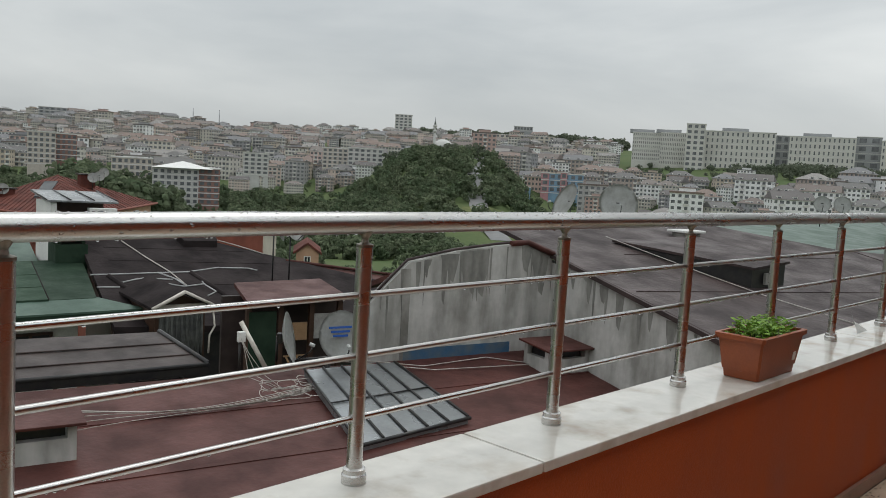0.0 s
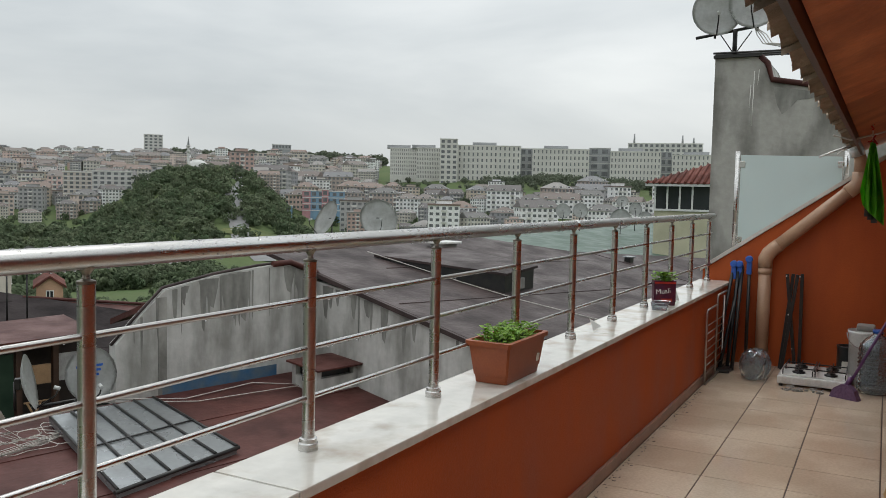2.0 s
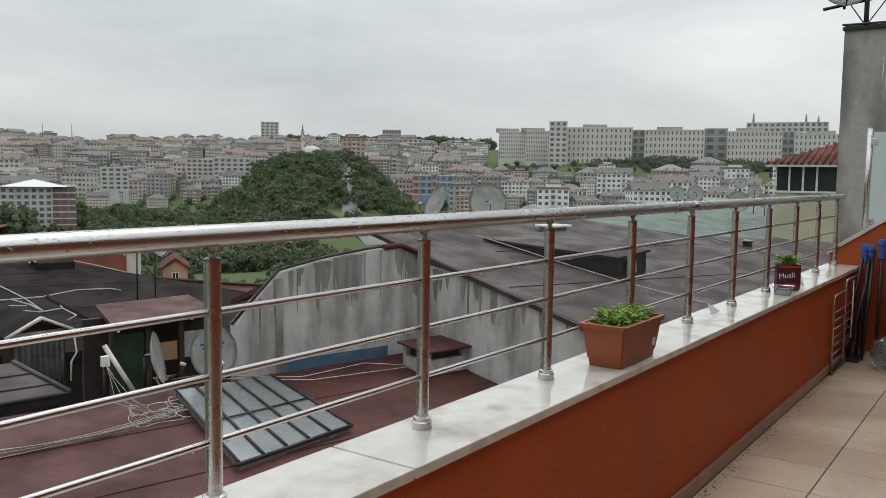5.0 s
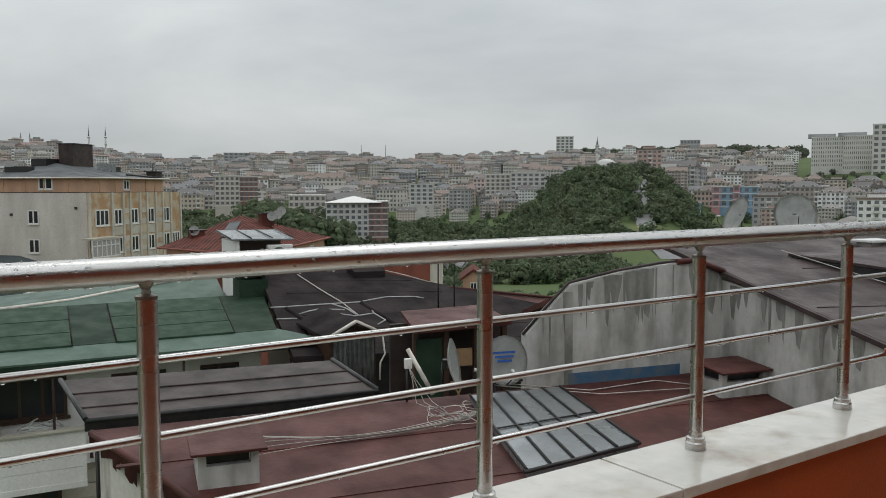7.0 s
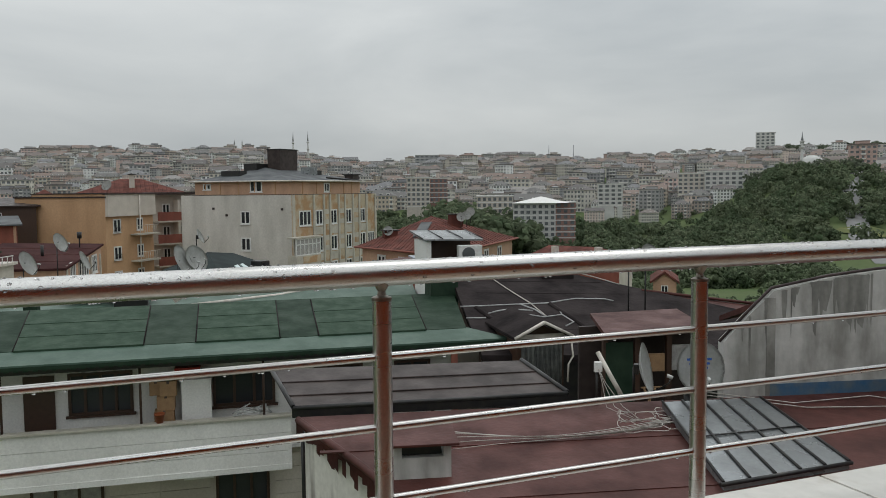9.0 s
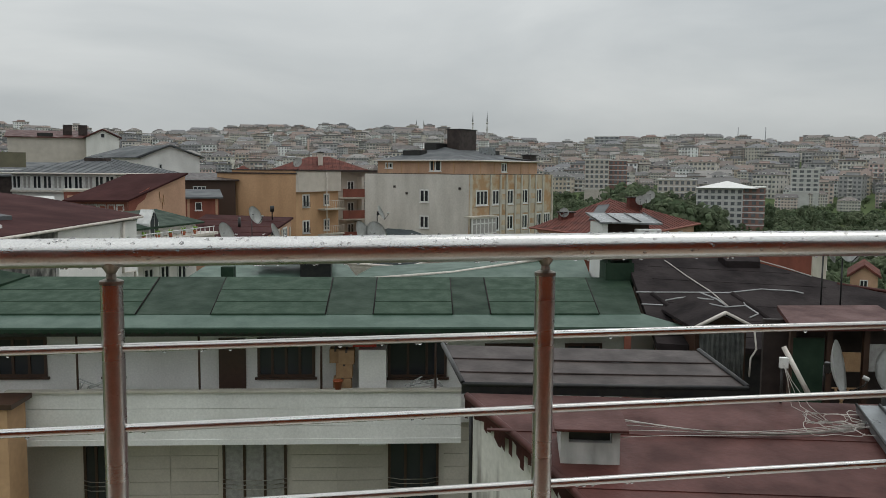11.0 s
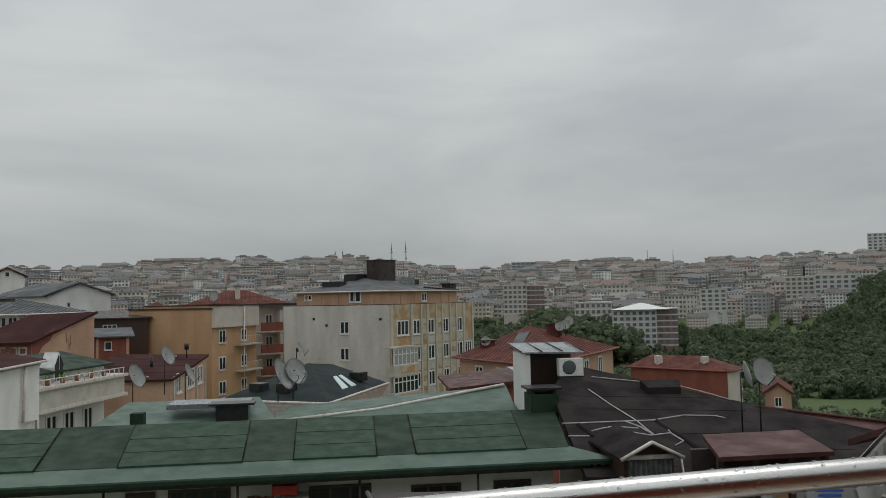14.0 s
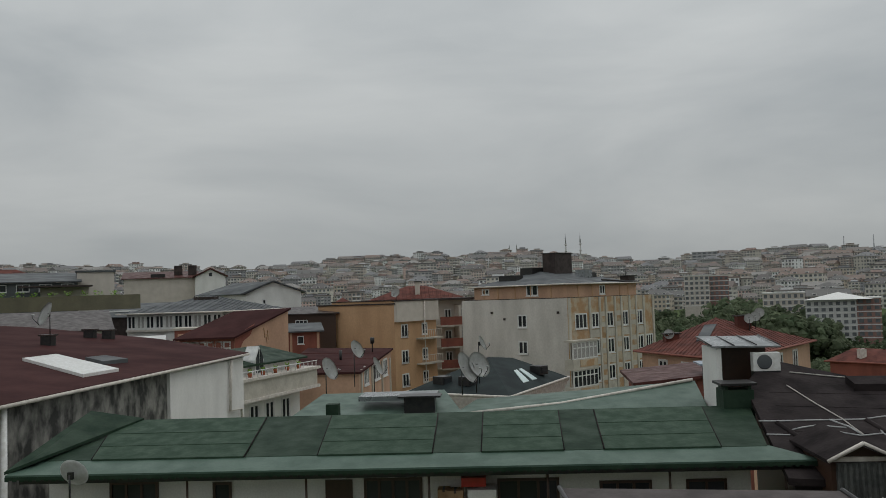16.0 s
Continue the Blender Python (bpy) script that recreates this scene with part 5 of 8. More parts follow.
for k, (z0, z1) in enumerate(((-5.4, -4.95), (-4.94, -4.5), (-4.49, -4.08))):
    boxpart("balcony_cladding", gb, WHITE_WALL, -9.95, 1.25, 19.12 + 0.004 * k, 19.2, z0, z1, bevel=0.004)
boxpart("balcony_coping", gb, PALESTONE, -10.0, 1.3, 19.05, 19.27, -4.08, -4.02, bevel=0.008)
for u in (-8.27, -5.29, -2.27, 0.6, 3.5, 6.2):
    bm = fresh(); tube(bm, [(u, 19.2, -4.03), (u, 19.2, -2.5)], 0.03, 8); part("post", bm, BROWNWOOD, gb)
for u, z0, w, h, mu in ((-10.1, -3.95, 1.3, 1.05, 2), (-7.75, -3.95, 0.5, 1.0, 0), (-3.29, -3.98, 1.5, 1.05, 3), (0.16, -4.0, 1.56, 1.0, 2), (2.6, -3.9, 1.3, 0.8, 2), (4.6, -3.9, 1.0, 0.8, 1)):
    window(gb, u, z0, w, h, 20.3, BROWNWOOD, mu)
boxpart("door", gb, BROWNWOOD, -5.04, -4.34, 20.25, 20.3, -5.6, -2.95, label="brown glazed balcony door")
boxpart("cupboard", gb, WHITE_WALL, -1.35, -0.65, 19.5, 20.2, -5.6, -3.1, label="white balcony cupboard")
boxpart("red_box", gb, RED, -1.5, -0.9, 19.5, 20.1, -3.02, -2.8)
for u, v, z, w in ((-1.8, 19.6, -4.9, 0.5), (-1.78, 19.7, -4.54, 0.5), (-1.76, 19.6, -4.18, 0.46), (-1.72, 19.7, -3.82, 0.42), (-1.66, 19.65, -3.46, 0.4), (-1.95, 19.8, -3.46, 0.3)):
    c = thing("carton", "brown cardboard carton stacked on the balcony", "box", TURN_G @ pose(u, v, z)); boxpart("body", c, CARTON, -w / 2, w / 2, -0.2, 0.2, 0, 0.36, bevel=0.01); boxpart("tape", c, BROWN_ROOF, -0.03, 0.03, -0.203, 0.203, 0.3, 0.363)
pt = thing("balcony_pot", "small terracotta pot on the balcony coping", "plant pot", TURN_G @ pose(-1.85, 19.16, -4.02))
bm = fresh(); turned(bm, [(0.08, 0.001), (0.12, 0.2), (0.13, 0.2), (0.13, 0.23), (0.11, 0.23), (0.1, 0.15)]); part("pot", bm, TERRACOTTA, pt)
for u0 in (-7.9, 0.3):
    rk = thing("balcony_clutter", "folded rack and clutter on the balcony coping", "clutter", TURN_G @ pose(u0, 19.2, -4.02))
    r = random.Random(int(u0 * 10))
    for k in range(9):
        bm = fresh(); tube(bm, [(r.uniform(-0.5, 0.5), r.uniform(0, 0.3), 0.01), (r.uniform(-0.5, 0.5), r.uniform(0, 0.3), r.uniform(0.05, 0.28))], 0.018, 5); part("bar", bm, DISH, rk)
for u, w in ((-8.2, 0.95), (-4.18, 1.7), (0.07, 1.37), (3.6, 1.4)):
    wf = window(gb, u, -7.58, w, 2.15, 20.5, BROWNWOOD, 2, CURTAIN if u == -4.18 else GLASS)
    for z in (-6.8, -6.92, -7.04):
        bm = fresh(); tube(bm, [(u - w / 2, 20.42, z), (u - w / 4, 20.28, z), (u + w / 4, 20.28, z), (u + w / 2, 20.42, z)], 0.012, 6); part("guard_bar", bm, DRUM, wf)
for u0, u1 in ((-7.7, -5.1), (-3.25, -0.7), (0.85, 2.8)):
    for z in range(7):
        boxpart("cladding_board", gb, CREAM, u0 + 0.05, (u0 + u1) / 2 - 0.02, 20.47, 20.5, -5.45 - 0.36 * (z + 1) + 0.02, -5.45 - 0.36 * z)
        boxpart("cladding_board", gb, CREAM, (u0 + u1) / 2 + 0.02, u1 - 0.05, 20.47, 20.5, -5.45 - 0.36 * (z + 1) + 0.02, -5.45 - 0.36 * z)
gc = thing("green_chimney", "green painted chimney with a flat cap", "chimney", TURN_G @ pose(6.15, 23.0, -2.0))
boxpart("shaft", gc, GREEN_ROOF, -0.42, 0.42, -0.4, 0.4, -0.3, 0.8, bevel=0.01); boxpart("cap", gc, BLACK, -0.5, 0.5, -0.48, 0.48, 0.92, 0.99, bevel=0.01)
for x in (-0.36, 0.28):
    boxpart("cap_leg", gc, GREEN_ROOF, x, x + 0.08, -0.36, 0.36, 0.8, 0.92)
bm = fresh(); slab(bm, [(-2.0, 25.5, -2.1), (6.0, 25.5, -2.1), (6.3, 28.5, -1.55), (-1.3, 28.5, -2.0)], 0.25)
solid("rear_green_roof", bm, GREEN_PALE, "pale green felt roof with a white edge", "roof", TURN_G)
bm = fresh(); tube(bm, [(-1.4, 25.4, -2.05), (1.5, 26.4, -1.95), (6.2, 28.4, -1.5)], 0.06, 6)
solid("roof_edge_trim", bm, COPING, "white edge trim along the felt roof", "trim", TURN_G, kind="structure")

# dark bitumen roof with white sealant lines
dk = thing("dark_roof_house", "house with a wet dark bitumen roof and gabled dormer", "house", TURN_G)
def dz(u, v):
    return -2.38 + 0.3 * (v - 19.5) - 0.04 * (u - 6)
DR = lambda u, v, h=0.0: (u, v, dz(u, v) + h)
bm = fresh(); slab(bm, [DR(6.0, 18.4), DR(16.4, 18.0), DR(15.9, 20.5), DR(12.2, 22.8), DR(7.9, 25.6), DR(6.6, 23.6)], 0.16); rf = part("roof", bm, DARK_FELT, dk)
for pts in (((6.26, 21.25), (6.73, 21.27), (7.75, 21.36), (8.96, 21.45), (10.03, 21.77), (10.97, 21.74), (11.22, 21.6)), ((6.93, 20.78), (7.3, 20.95), (7.65, 21.06), (8.35, 20.95)), ((7.07, 20.31), (7.5, 20.57), (7.95, 20.75), (8.52, 20.53), (9.14, 20.67)), ((6.21, 20.51), (6.78, 20.5)), ((9.05, 21.46), (9.2, 21.05), (9.14, 20.67)), ((8.1, 21.4), (8.45, 21.0), (8.6, 20.54)), ((9.14, 20.67), (9.3, 20.2), (8.95, 19.95))):
    bm = fresh(); tube(bm, [DR(u, v, 0.008) for u, v in pts], 0.026, 5); part("sealant_line", bm, SEALANT, rf)
for pts in (((6.69, 21.16), (6.94, 20.4), (7.3, 19.0)), ((9.05, 21.4), (9.3, 20.6), (9.6, 19.3))):
    bm = fresh(); tube(bm, [DR(u, v, 0.01) for u, v in pts], 0.07, 6); part("roof_fold", bm, DARK_FELT, rf, "dark folded felt edge")
for v in (18.9, 19.8, 20.7, 22.2, 23.1):
    bm = fresh(); tube(bm, [DR(6.5 + 0.15 * (v - 18.9), v, 0.0), DR(14.6 - 0.75 * (v - 18.9), v - 0.1, 0.0)], 0.012, 5); part("felt_lap", bm, DARK_FELT, rf)
bm = fresh(); tube(bm, [DR(7.77, 23.53, 0.03), DR(8.1, 22.38, 0.03), DR(8.44, 21.43, 0.03), DR(8.6, 20.54, 0.03)], 0.018, 6); part("cable", bm, CABLE, rf)
bm = fresh(); tube(bm, [DR(8.2, 24.5, 0.03), DR(10.76, 23.89, 0.03), DR(11.39, 23.4, 0.03), DR(12.02, 22.79, 0.03)], 0.018, 6); part("cable", bm, CABLE, rf)
bm = fresh(); slab(bm, [DR(9.57, 23.25, 0.2), DR(10.66, 23.31, 0.2), DR(10.82, 23.85, 0.22), DR(9.52, 23.78, 0.22)], 0.22); part("hatch", bm, DARK_FELT, rf)
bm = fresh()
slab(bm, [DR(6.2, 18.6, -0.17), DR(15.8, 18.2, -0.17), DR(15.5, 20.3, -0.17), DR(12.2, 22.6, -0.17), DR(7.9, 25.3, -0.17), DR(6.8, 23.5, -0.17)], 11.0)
part("wall", bm, BLACK, dk, "black wall block under the eaves")
bm = fresh()
prism(bm, [(6.8, -3.6), (8.05, -3.6), (8.05, -2.2), (7.42, -1.92), (6.8, -2.2)], 18.0, 20.0, "y")
part("dormer_wall", bm, BROWNWOOD, dk)
bm = fresh()
for s in (-1, 1):
    slab(bm, [(7.42, 17.75, -1.8), (7.42 + s * 0.76, 17.75, -2.2), (7.42 + s * 0.76, 20.2, -2.16), (7.42, 20.2, -1.76)][::s], 0.07)
part("dormer_roof", bm, DARK_FELT, dk)
for s in (-1, 1):
    bm = fresh(); tube(bm, [(7.42, 17.72, -1.83), (7.42 + s * 0.78, 17.72, -2.22)], 0.05, 4); part("bargeboard", bm, COPING, dk, "white bargeboard")
boxpart("bargeboard", dk, COPING, 6.82, 8.04, 17.92, 17.99, -2.27, -2.17)
boxpart("curtain", dk, DARK_CURTAIN, 6.9, 7.98, 17.96, 17.99, -3.5, -2.3, label="grey curtains in the dormer")
for k in range(9):
    bm = fresh(); tube(bm, [(6.95 + 0.125 * k, 17.95, -3.5), (6.95 + 0.125 * k, 17.95, -2.32)], 0.035, 6); part("curtain_fold", bm, DARK_CURTAIN, dk)
bm = fresh(); tube(bm, [(8.2, 17.9, -2.25), (8.25, 17.85, -2.75), (8.1, 17.8, -2.95), (8.08, 17.8, -3.4)], 0.025, 8); part("waste_pipe", bm, COPING, dk)
# roof cabin with air conditioner
ac = thing("roof_cabin", "small roof cabin with a sheet top", "roof cabin", TURN_G @ pose(7.0, 25.4, -1.5))
boxpart("wall", ac, WHITE_WALL, -0.85, -0.7, -0.6, 1.2, -0.8, 1.3); boxpart("wall", ac, BROWNWOOD, -0.7, 0.9, 0.3, 1.2, -0.8, 1.3)
bm = fresh(); slab(bm, [(-1.0, -0.7, 1.38), (1.05, -0.7, 1.34), (1.0, 1.3, 1.55), (-1.0, 1.3, 1.58)], 0.05); part("roof_sheet", bm, GALV, ac)
for k in range(4):
    bm = fresh(); tube(bm, [(-1.0 + 0.67 * k, -0.7, 1.39), (-1.0 + 0.66 * k, 1.3, 1.58)], 0.02, 5); part("rib", bm, BLACK, ac)
au = thing("air_conditioner", "cream outdoor air conditioning unit on the roof", "air conditioner", TURN_G @ pose(7.55, 24.7, -0.9))
boxpart("case", au, WHITE, -0.38, 0.42, -0.15, 0.15, 0, 0.56, bevel=0.02)
bm = fresh(); turned(bm, [(0.22, 0), (0.22, 0.012), (0.19, 0.016), (0.05, 0.016)], seg=28); g = part("fan_grille", bm, SLATE, au); g.matrix_basis = pose(-0.05, -0.15, 0.28, 90)
boxpart("bracket", au, BLACK, -0.38, 0.42, -0.14, 0.14, -0.35, 0.0)

# maroon porch with timber under the dark roof
po = thing("timber_porch", "timber porch with maroon sheet roof and hanging clutter", "porch", TURN_B)
bm = fresh(); slab(bm, [(5.05, 13.5, -1.24), (7.25, 13.8, -1.24), (7.4, 15.6, -1.14), (5.35, 15.3, -1.14)], 0.08); part("roof", bm, RED_ROOF, po)
for u in (5.2, 5.85, 6.5, 7.12):
    boxpart("post", po, BROWNWOOD, u - 0.05, u + 0.05, 13.86, 13.96, -3.6, -1.33)
boxpart("back_wall", po, BROWN_ROOF, 4.9, 7.4, 14.6, 14.7, -4, -1.3); boxpart("green_panel", po, GREEN_ROOF, 5.2, 5.75, 13.85, 13.9, -3.2, -1.5)
boxpart("shutter", po, CARTON, 5.9, 6.4, 13.85, 13.9, -2.1, -1.75); boxpart("window_panel", po, CURTAIN, 6.55, 7.1, 13.9, 13.95, -2.1, -1.6)
for a, b in (((5.95, 13.8, -2.9), (6.2, 13.8, -2.4)), ((6.2, 13.8, -2.9), (5.95, 13.8, -2.4)), ((5.9, 13.8, -2.4), (6.35, 13.8, -2.4))):
    bm = fresh(); tube(bm, [a, b], 0.02, 6); part("stool_leg", bm, CARTON, po)
bm = fresh(); tube(bm, [(4.4, 11.95, -1.28), (4.74, 11.6, -2.03)], 0.045, 4)
solid("leaning_plank", bm, COPING, "white plank leaning by the porch", "plank", TURN_B)
bm = fresh(); slab(bm, [(1.2, 11.0, -4.9), (7.5, 11.0, -4.9), (7.5, 19.0, -5.3), (1.2, 19.0, -5.3)], 0.3)
solid("courtyard", bm, DARK_ROOF, "dark lower roof between the houses", "roof", TURN_B, kind="structure")
mr = thing("maroon_parapet_roof", "maroon sheet roof edge beyond the dark roof", "roof", TURN_G)
bm = fresh(); slab(bm, [(12.4, 20.6, -2.3), (16.6, 19.3, -2.95), (17.2, 21.3, -2.45), (12.9, 22.4, -1.85)], 0.12); part("sheet", bm, RED_ROOF, mr)
bm = fresh(); tube(bm, [(12.6, 22.4, -1.78), (17.2, 21.3, -2.38)], 0.05, 6); part("parapet", bm, RED_ROOF, mr)
bm = fresh(); slab(bm, [(12.5, 20.7, -2.55), (16.5, 19.5, -3.2), (17.0, 21.2, -2.7), (13.0, 22.3, -2.1)], 10); part("wall", bm, BRICKRED, mr)
dish(TURN_G @ pose(11.45, 20.0, -2.46, 0, 0, 15), 0.37, "grey satellite dish on a tall pole at the roof edge", 1.85, lean=18)
dish(TURN_G @ pose(10.98, 20.1, -2.42, 0, 0, 75), 0.34, "white satellite dish seen from the side", 1.75, lean=14)

# ---- houses across the hollow ----
lh = thing("maroon_sheet_house", "long house with maroon sheet roof and mouldy flank", "house", TURN_L)
bm = fresh(); slab(bm, [(-15.4, 19.0, -0.87), (-15.4, 38.2, -0.78), (-22, 42, -0.14), (-30, 42.5, 0.7), (-38, 38, 1.5), (-38, 19.0, 1.5)], 0.12); rf = part("roof", bm, MAROON_SHEET, lh)
bm = fresh(); tube(bm, [(-15.4, 19.0, -0.95), (-15.4, 38.2, -0.86)], 0.06, 8); part("gutter", bm, COPING, lh, "dirty white gutter")
boxpart("mouldy_wall", lh, MOULD, -36, -15.75, 19.2, 30.2, -14, -1.02); boxpart("rendered_wall", lh, WHITE_WALL, -36, -15.62, 30.2, 38.0, -14, -1.0)
bm = fresh(); tube(bm, [(-15.5, 36.2, -1.0), (-15.5, 36.0, -3.3), (-15.5, 37.4, -3.4), (-15.5, 37.5, -7)], 0.07, 8); part("downpipe", bm, COPING, lh)
bm = fresh(); tube(bm, [(-15.6, 20.1, -1.0), (-15.6, 20.1, -9)], 0.1, 8); part("downpipe", bm, WHITE, lh)
sl2 = thing("white_roof_light", "white flat roof light on the maroon roof", "skylight", TURN_L)
bm = fresh(); slab(bm, [(-16.6, 25.7, -0.6), (-16.5, 27.9, -0.6), (-20.7, 30.6, -0.16), (-20.7, 28.4, -0.16)], 0.14); part("lid", bm, WHITE, sl2)
bm = fresh(); slab(bm, [(-17.9, 29.3, -0.42), (-17.6, 30.6, -0.42), (-18.9, 31.2, -0.3), (-19.2, 30.2, -0.3)], 0.2); part("lid", bm, SLATE, sl2, "grey lid beside it")
for u, v, z in ((-23.4, 34.2, 0.0), (-24.3, 39.2, 0.06), (-23.4, 39.4, 0.0)):
    c = thing("roof_vent", "dark vent stub on the maroon roof", "roof vent", TURN_L @ pose(u, v, z - 0.2)); boxpart("stub", c, BLACK, -0.26, 0.26, -0.2, 0.2, 0, 0.65, bevel=0.02); boxpart("cap", c, BROWN_ROOF, -0.34, 0.34, -0.26, 0.26, 0.65, 0.72)
dish(TURN_L @ pose(-23.4, 34.3, 0.4, 0, 0, -35), 0.55, "grey satellite dish on the maroon roof", 0.9)
dish(pose(-7.75, 17.6, -2.5, 0, 0, 170), 0.32, "satellite dish at the end of the green roof", 0.45)
nb = thing("ochre_corner_house", "ochre house corner with a dirty flat edge", "house", TURN_G)
boxpart("wall", nb, OCHRE, -14, -9.45, 18.0, 18.95, -14, -4.15); boxpart("edge", nb, BROWNWOOD, -14, -9.3, 17.9, 19.0, -4.15, -4.03)


def house(name, label, cat, m, w, d, z0, z1, wall, roof=None, style="flat", rise=1.5, wins=(), over=0.4):
    """A block whose front stands on local y = 0 and faces -y. wins: (x, z, w, h, mullions)."""
    t = thing(name, label, cat, m)
    boxpart("wall", t, wall, -w / 2, w / 2, 0, d, z0, z1)
    bm = fresh()
    x0, x1, y0, y1 = -w / 2 - over, w / 2 + over, -over, d + over
    if style == "flat":
        box(bm, x0, x1, y0, y1, z1, z1 + 0.18)
    elif style == "hip":
        q = min(w, d) / 2
        vs = [bm.verts.new(p) for p in ((x0, y0, z1 + 0.02), (x1, y0, z1 + 0.02), (x1, y1, z1 + 0.02), (x0, y1, z1 + 0.02))]
        a, b = ((-w / 2 + q, d / 2), (w / 2 - q, d / 2)) if w >= d else ((0, q), (0, d - q))
        va, vb = bm.verts.new((*a, z1 + rise)), bm.verts.new((*b, z1 + rise + 0.01))
        bm.faces.new(vs[::-1])
        if w >= d:
            for f in ((vs[0], vs[1], vb, va), (vs[1], vs[2], vb), (vs[2], vs[3], va, vb), (vs[3], vs[0], va)):
                bm.faces.new(f)
        else:
            for f in ((vs[0], vs[1], va), (vs[1], vs[2], vb, va), (vs[2], vs[3], vb), (vs[3], vs[0], va, vb)):
                bm.faces.new(f)
    elif style == "gable_front":
        prism(bm, [(x0, z1 - 0.1), (0, z1 + rise), (x1, z1 - 0.1), (x1, z1 + 0.1), (0, z1 + rise + 0.2), (x0, z1 + 0.1)], y0, y1, "y")
    elif style == "lean":
        prism(bm, [(y0, z1), (y1, z1 + rise), (y1, z1 + rise + 0.12), (y0, z1 + 0.12)], x0, x1)
    elif style == "shed":
        prism(bm, [(x0, z1 + rise), (x1, z1), (x1, z1 + 0.15), (x0, z1 + rise + 0.15)], y0, y1, "y")
    elif style == "shed_r":
        prism(bm, [(x0, z1), (x1, z1 + rise), (x1, z1 + rise + 0.15), (x0, z1 + 0.15)], y0, y1, "y")
    part("roof", bm, roof or DARK_ROOF, t)
    if style == "gable_front":
        bm = fresh(); prism(bm, [(-w / 2, z1), (w / 2, z1), (0, z1 + rise - 0.05)], 0, d, "y"); part("gable", bm, wall, t)
    if style in ("shed", "shed_r"):
        bm = fresh(); s = -1 if style == "shed" else 1
        prism(bm, [(-s * w / 2, z1), (s * w / 2, z1), (s * w / 2, z1 + rise - 0.03)], 0, d, "y"); part("gable", bm, wall, t)
    for x, z, ww, hh, mu in wins:
        window(t, x, z, ww, hh, 0.0, FRAME, mu)
    return t


def along(a, b):
    """The frame of a wall from plan point a to b: x runs along it, -y looks out of it."""
    return pose(a[0], a[1], 0, 0, 0, math.degrees(math.atan2(b[1] - a[1], b[0] - a[0])))


def length(a, b):
    return math.hypot(b[0] - a[0], b[1] - a[1])


def glaze(parent, m, x, z, w, h, mullions=1, frame_mat=None, pane_mat=None):
    wf = window(parent, x, z, w, h, 0.0, frame_mat, mullions, pane_mat, 0.13)
    wf.matrix_basis = m
    return wf


def corner_block(name, label, cat, l, c, r, z1, wall, front=None, z0=-16):
    """A block seen on its corner c, with the far ends l and r of its two near walls."""
    t = thing(name, label, cat)
    b = (l[0] + r[0] - c[0], l[1] + r[1] - c[1])
    bm = fresh(); slab(bm, [(*p, z1) for p in (l, c, r, b)], z1 - z0); part("wall", bm, wall, t)
    if front:
        boxpart("front_wall", t, front, 0, length(c, r), -0.12, 0, z0, z1 + 0.02, m=along(c, r))
    return t, b


def inset(l, c, r, b, e):
    """The four plan corners moved inwards by e (outwards when negative)."""
    mx, my = (l[0] + r[0]) / 2, (l[1] + r[1]) / 2
    out = []
    for p in (l, c, r, b):
        d = math.hypot(p[0] - mx, p[1] - my)
        out.append((p[0] + (mx - p[0]) * e / d, p[1] + (my - p[1]) * e / d))
    return out


def hip_roof(parent, corners, z, tops, material, name="roof"):
    """A hipped roof over four plan corners with a ridge of one or two points (x, y, z)."""
    bm = fresh()
    vs = [bm.verts.new((*p, z)) for p in corners]
    ts = [bm.verts.new(p) for p in tops]
    bm.faces.new(vs[::-1])
    if len(ts) == 1:
        for i in range(4):
            bm.faces.new((vs[i], vs[(i + 1) % 4], ts[0]))
    else:
        for f in ((vs[0], vs[1], ts[0]), (vs[1], vs[2], ts[1], ts[0]), (vs[2], vs[3], ts[1]), (vs[3], vs[0], ts[0], ts[1])):
            bm.faces.new(f)
    ro = part(name, bm, material, parent)
    bm = fresh()
    n = len(corners)
    for i in range(n):
        tube(bm, [(*corners[i], z), (*corners[(i + 1) % n], z)], 0.07, 6)
    part("eave_edge", bm, COPING if material is not CLAY else BRICKRED, ro)
    return ro


def hip_ribs(parent, corners, z, top, count, material, r=0.05):
    """Tile or sheet courses running up the two near slopes to the top."""
    for a, b in ((corners[0], corners[1]), (corners[1], corners[2])):
        for k in range(1, count):
            q = k / count
            p = (a[0] + (b[0] - a[0]) * q, a[1] + (b[1] - a[1]) * q)
            s = 1 - abs(2 * q - 1)
            mid = ((a[0] + b[0]) / 2, (a[1] + b[1]) / 2)
            d = ((top[0] - mid[0]) * s, (top[1] - mid[1]) * s)
            bm = fresh(); tube(bm, [(*p, z + 0.02), (p[0] + d[0], p[1] + d[1], z + 0.02 + (top[2] - z) * s)], r, 4, caps=False)
            part("course", bm, material, parent)


# tall pale building with a tan clad front
PL, PC, PR = (6.42, 86.5), (15.64, 77.11), (27.02, 87.58)
tb, PB_ = corner_block("pale_apartment_block", "tall pale grey block with tan stone front and dark chimneys", "apartment building", PL, PC, PR, 1.05, GREY_WALL, TANSTONE)
SIDE, FRONT = along(PL, PC), along(PC, PR)
ca, cb = Vector((PL[0] - PC[0], PL[1] - PC[1], 0)).normalized(), Vector((PR[0] - PC[0], PR[1] - PC[1], 0)).normalized()


def on_block(a, b, z):
    p = Vector((PC[0], PC[1], z)) + ca * a + cb * b
    return tuple(p)


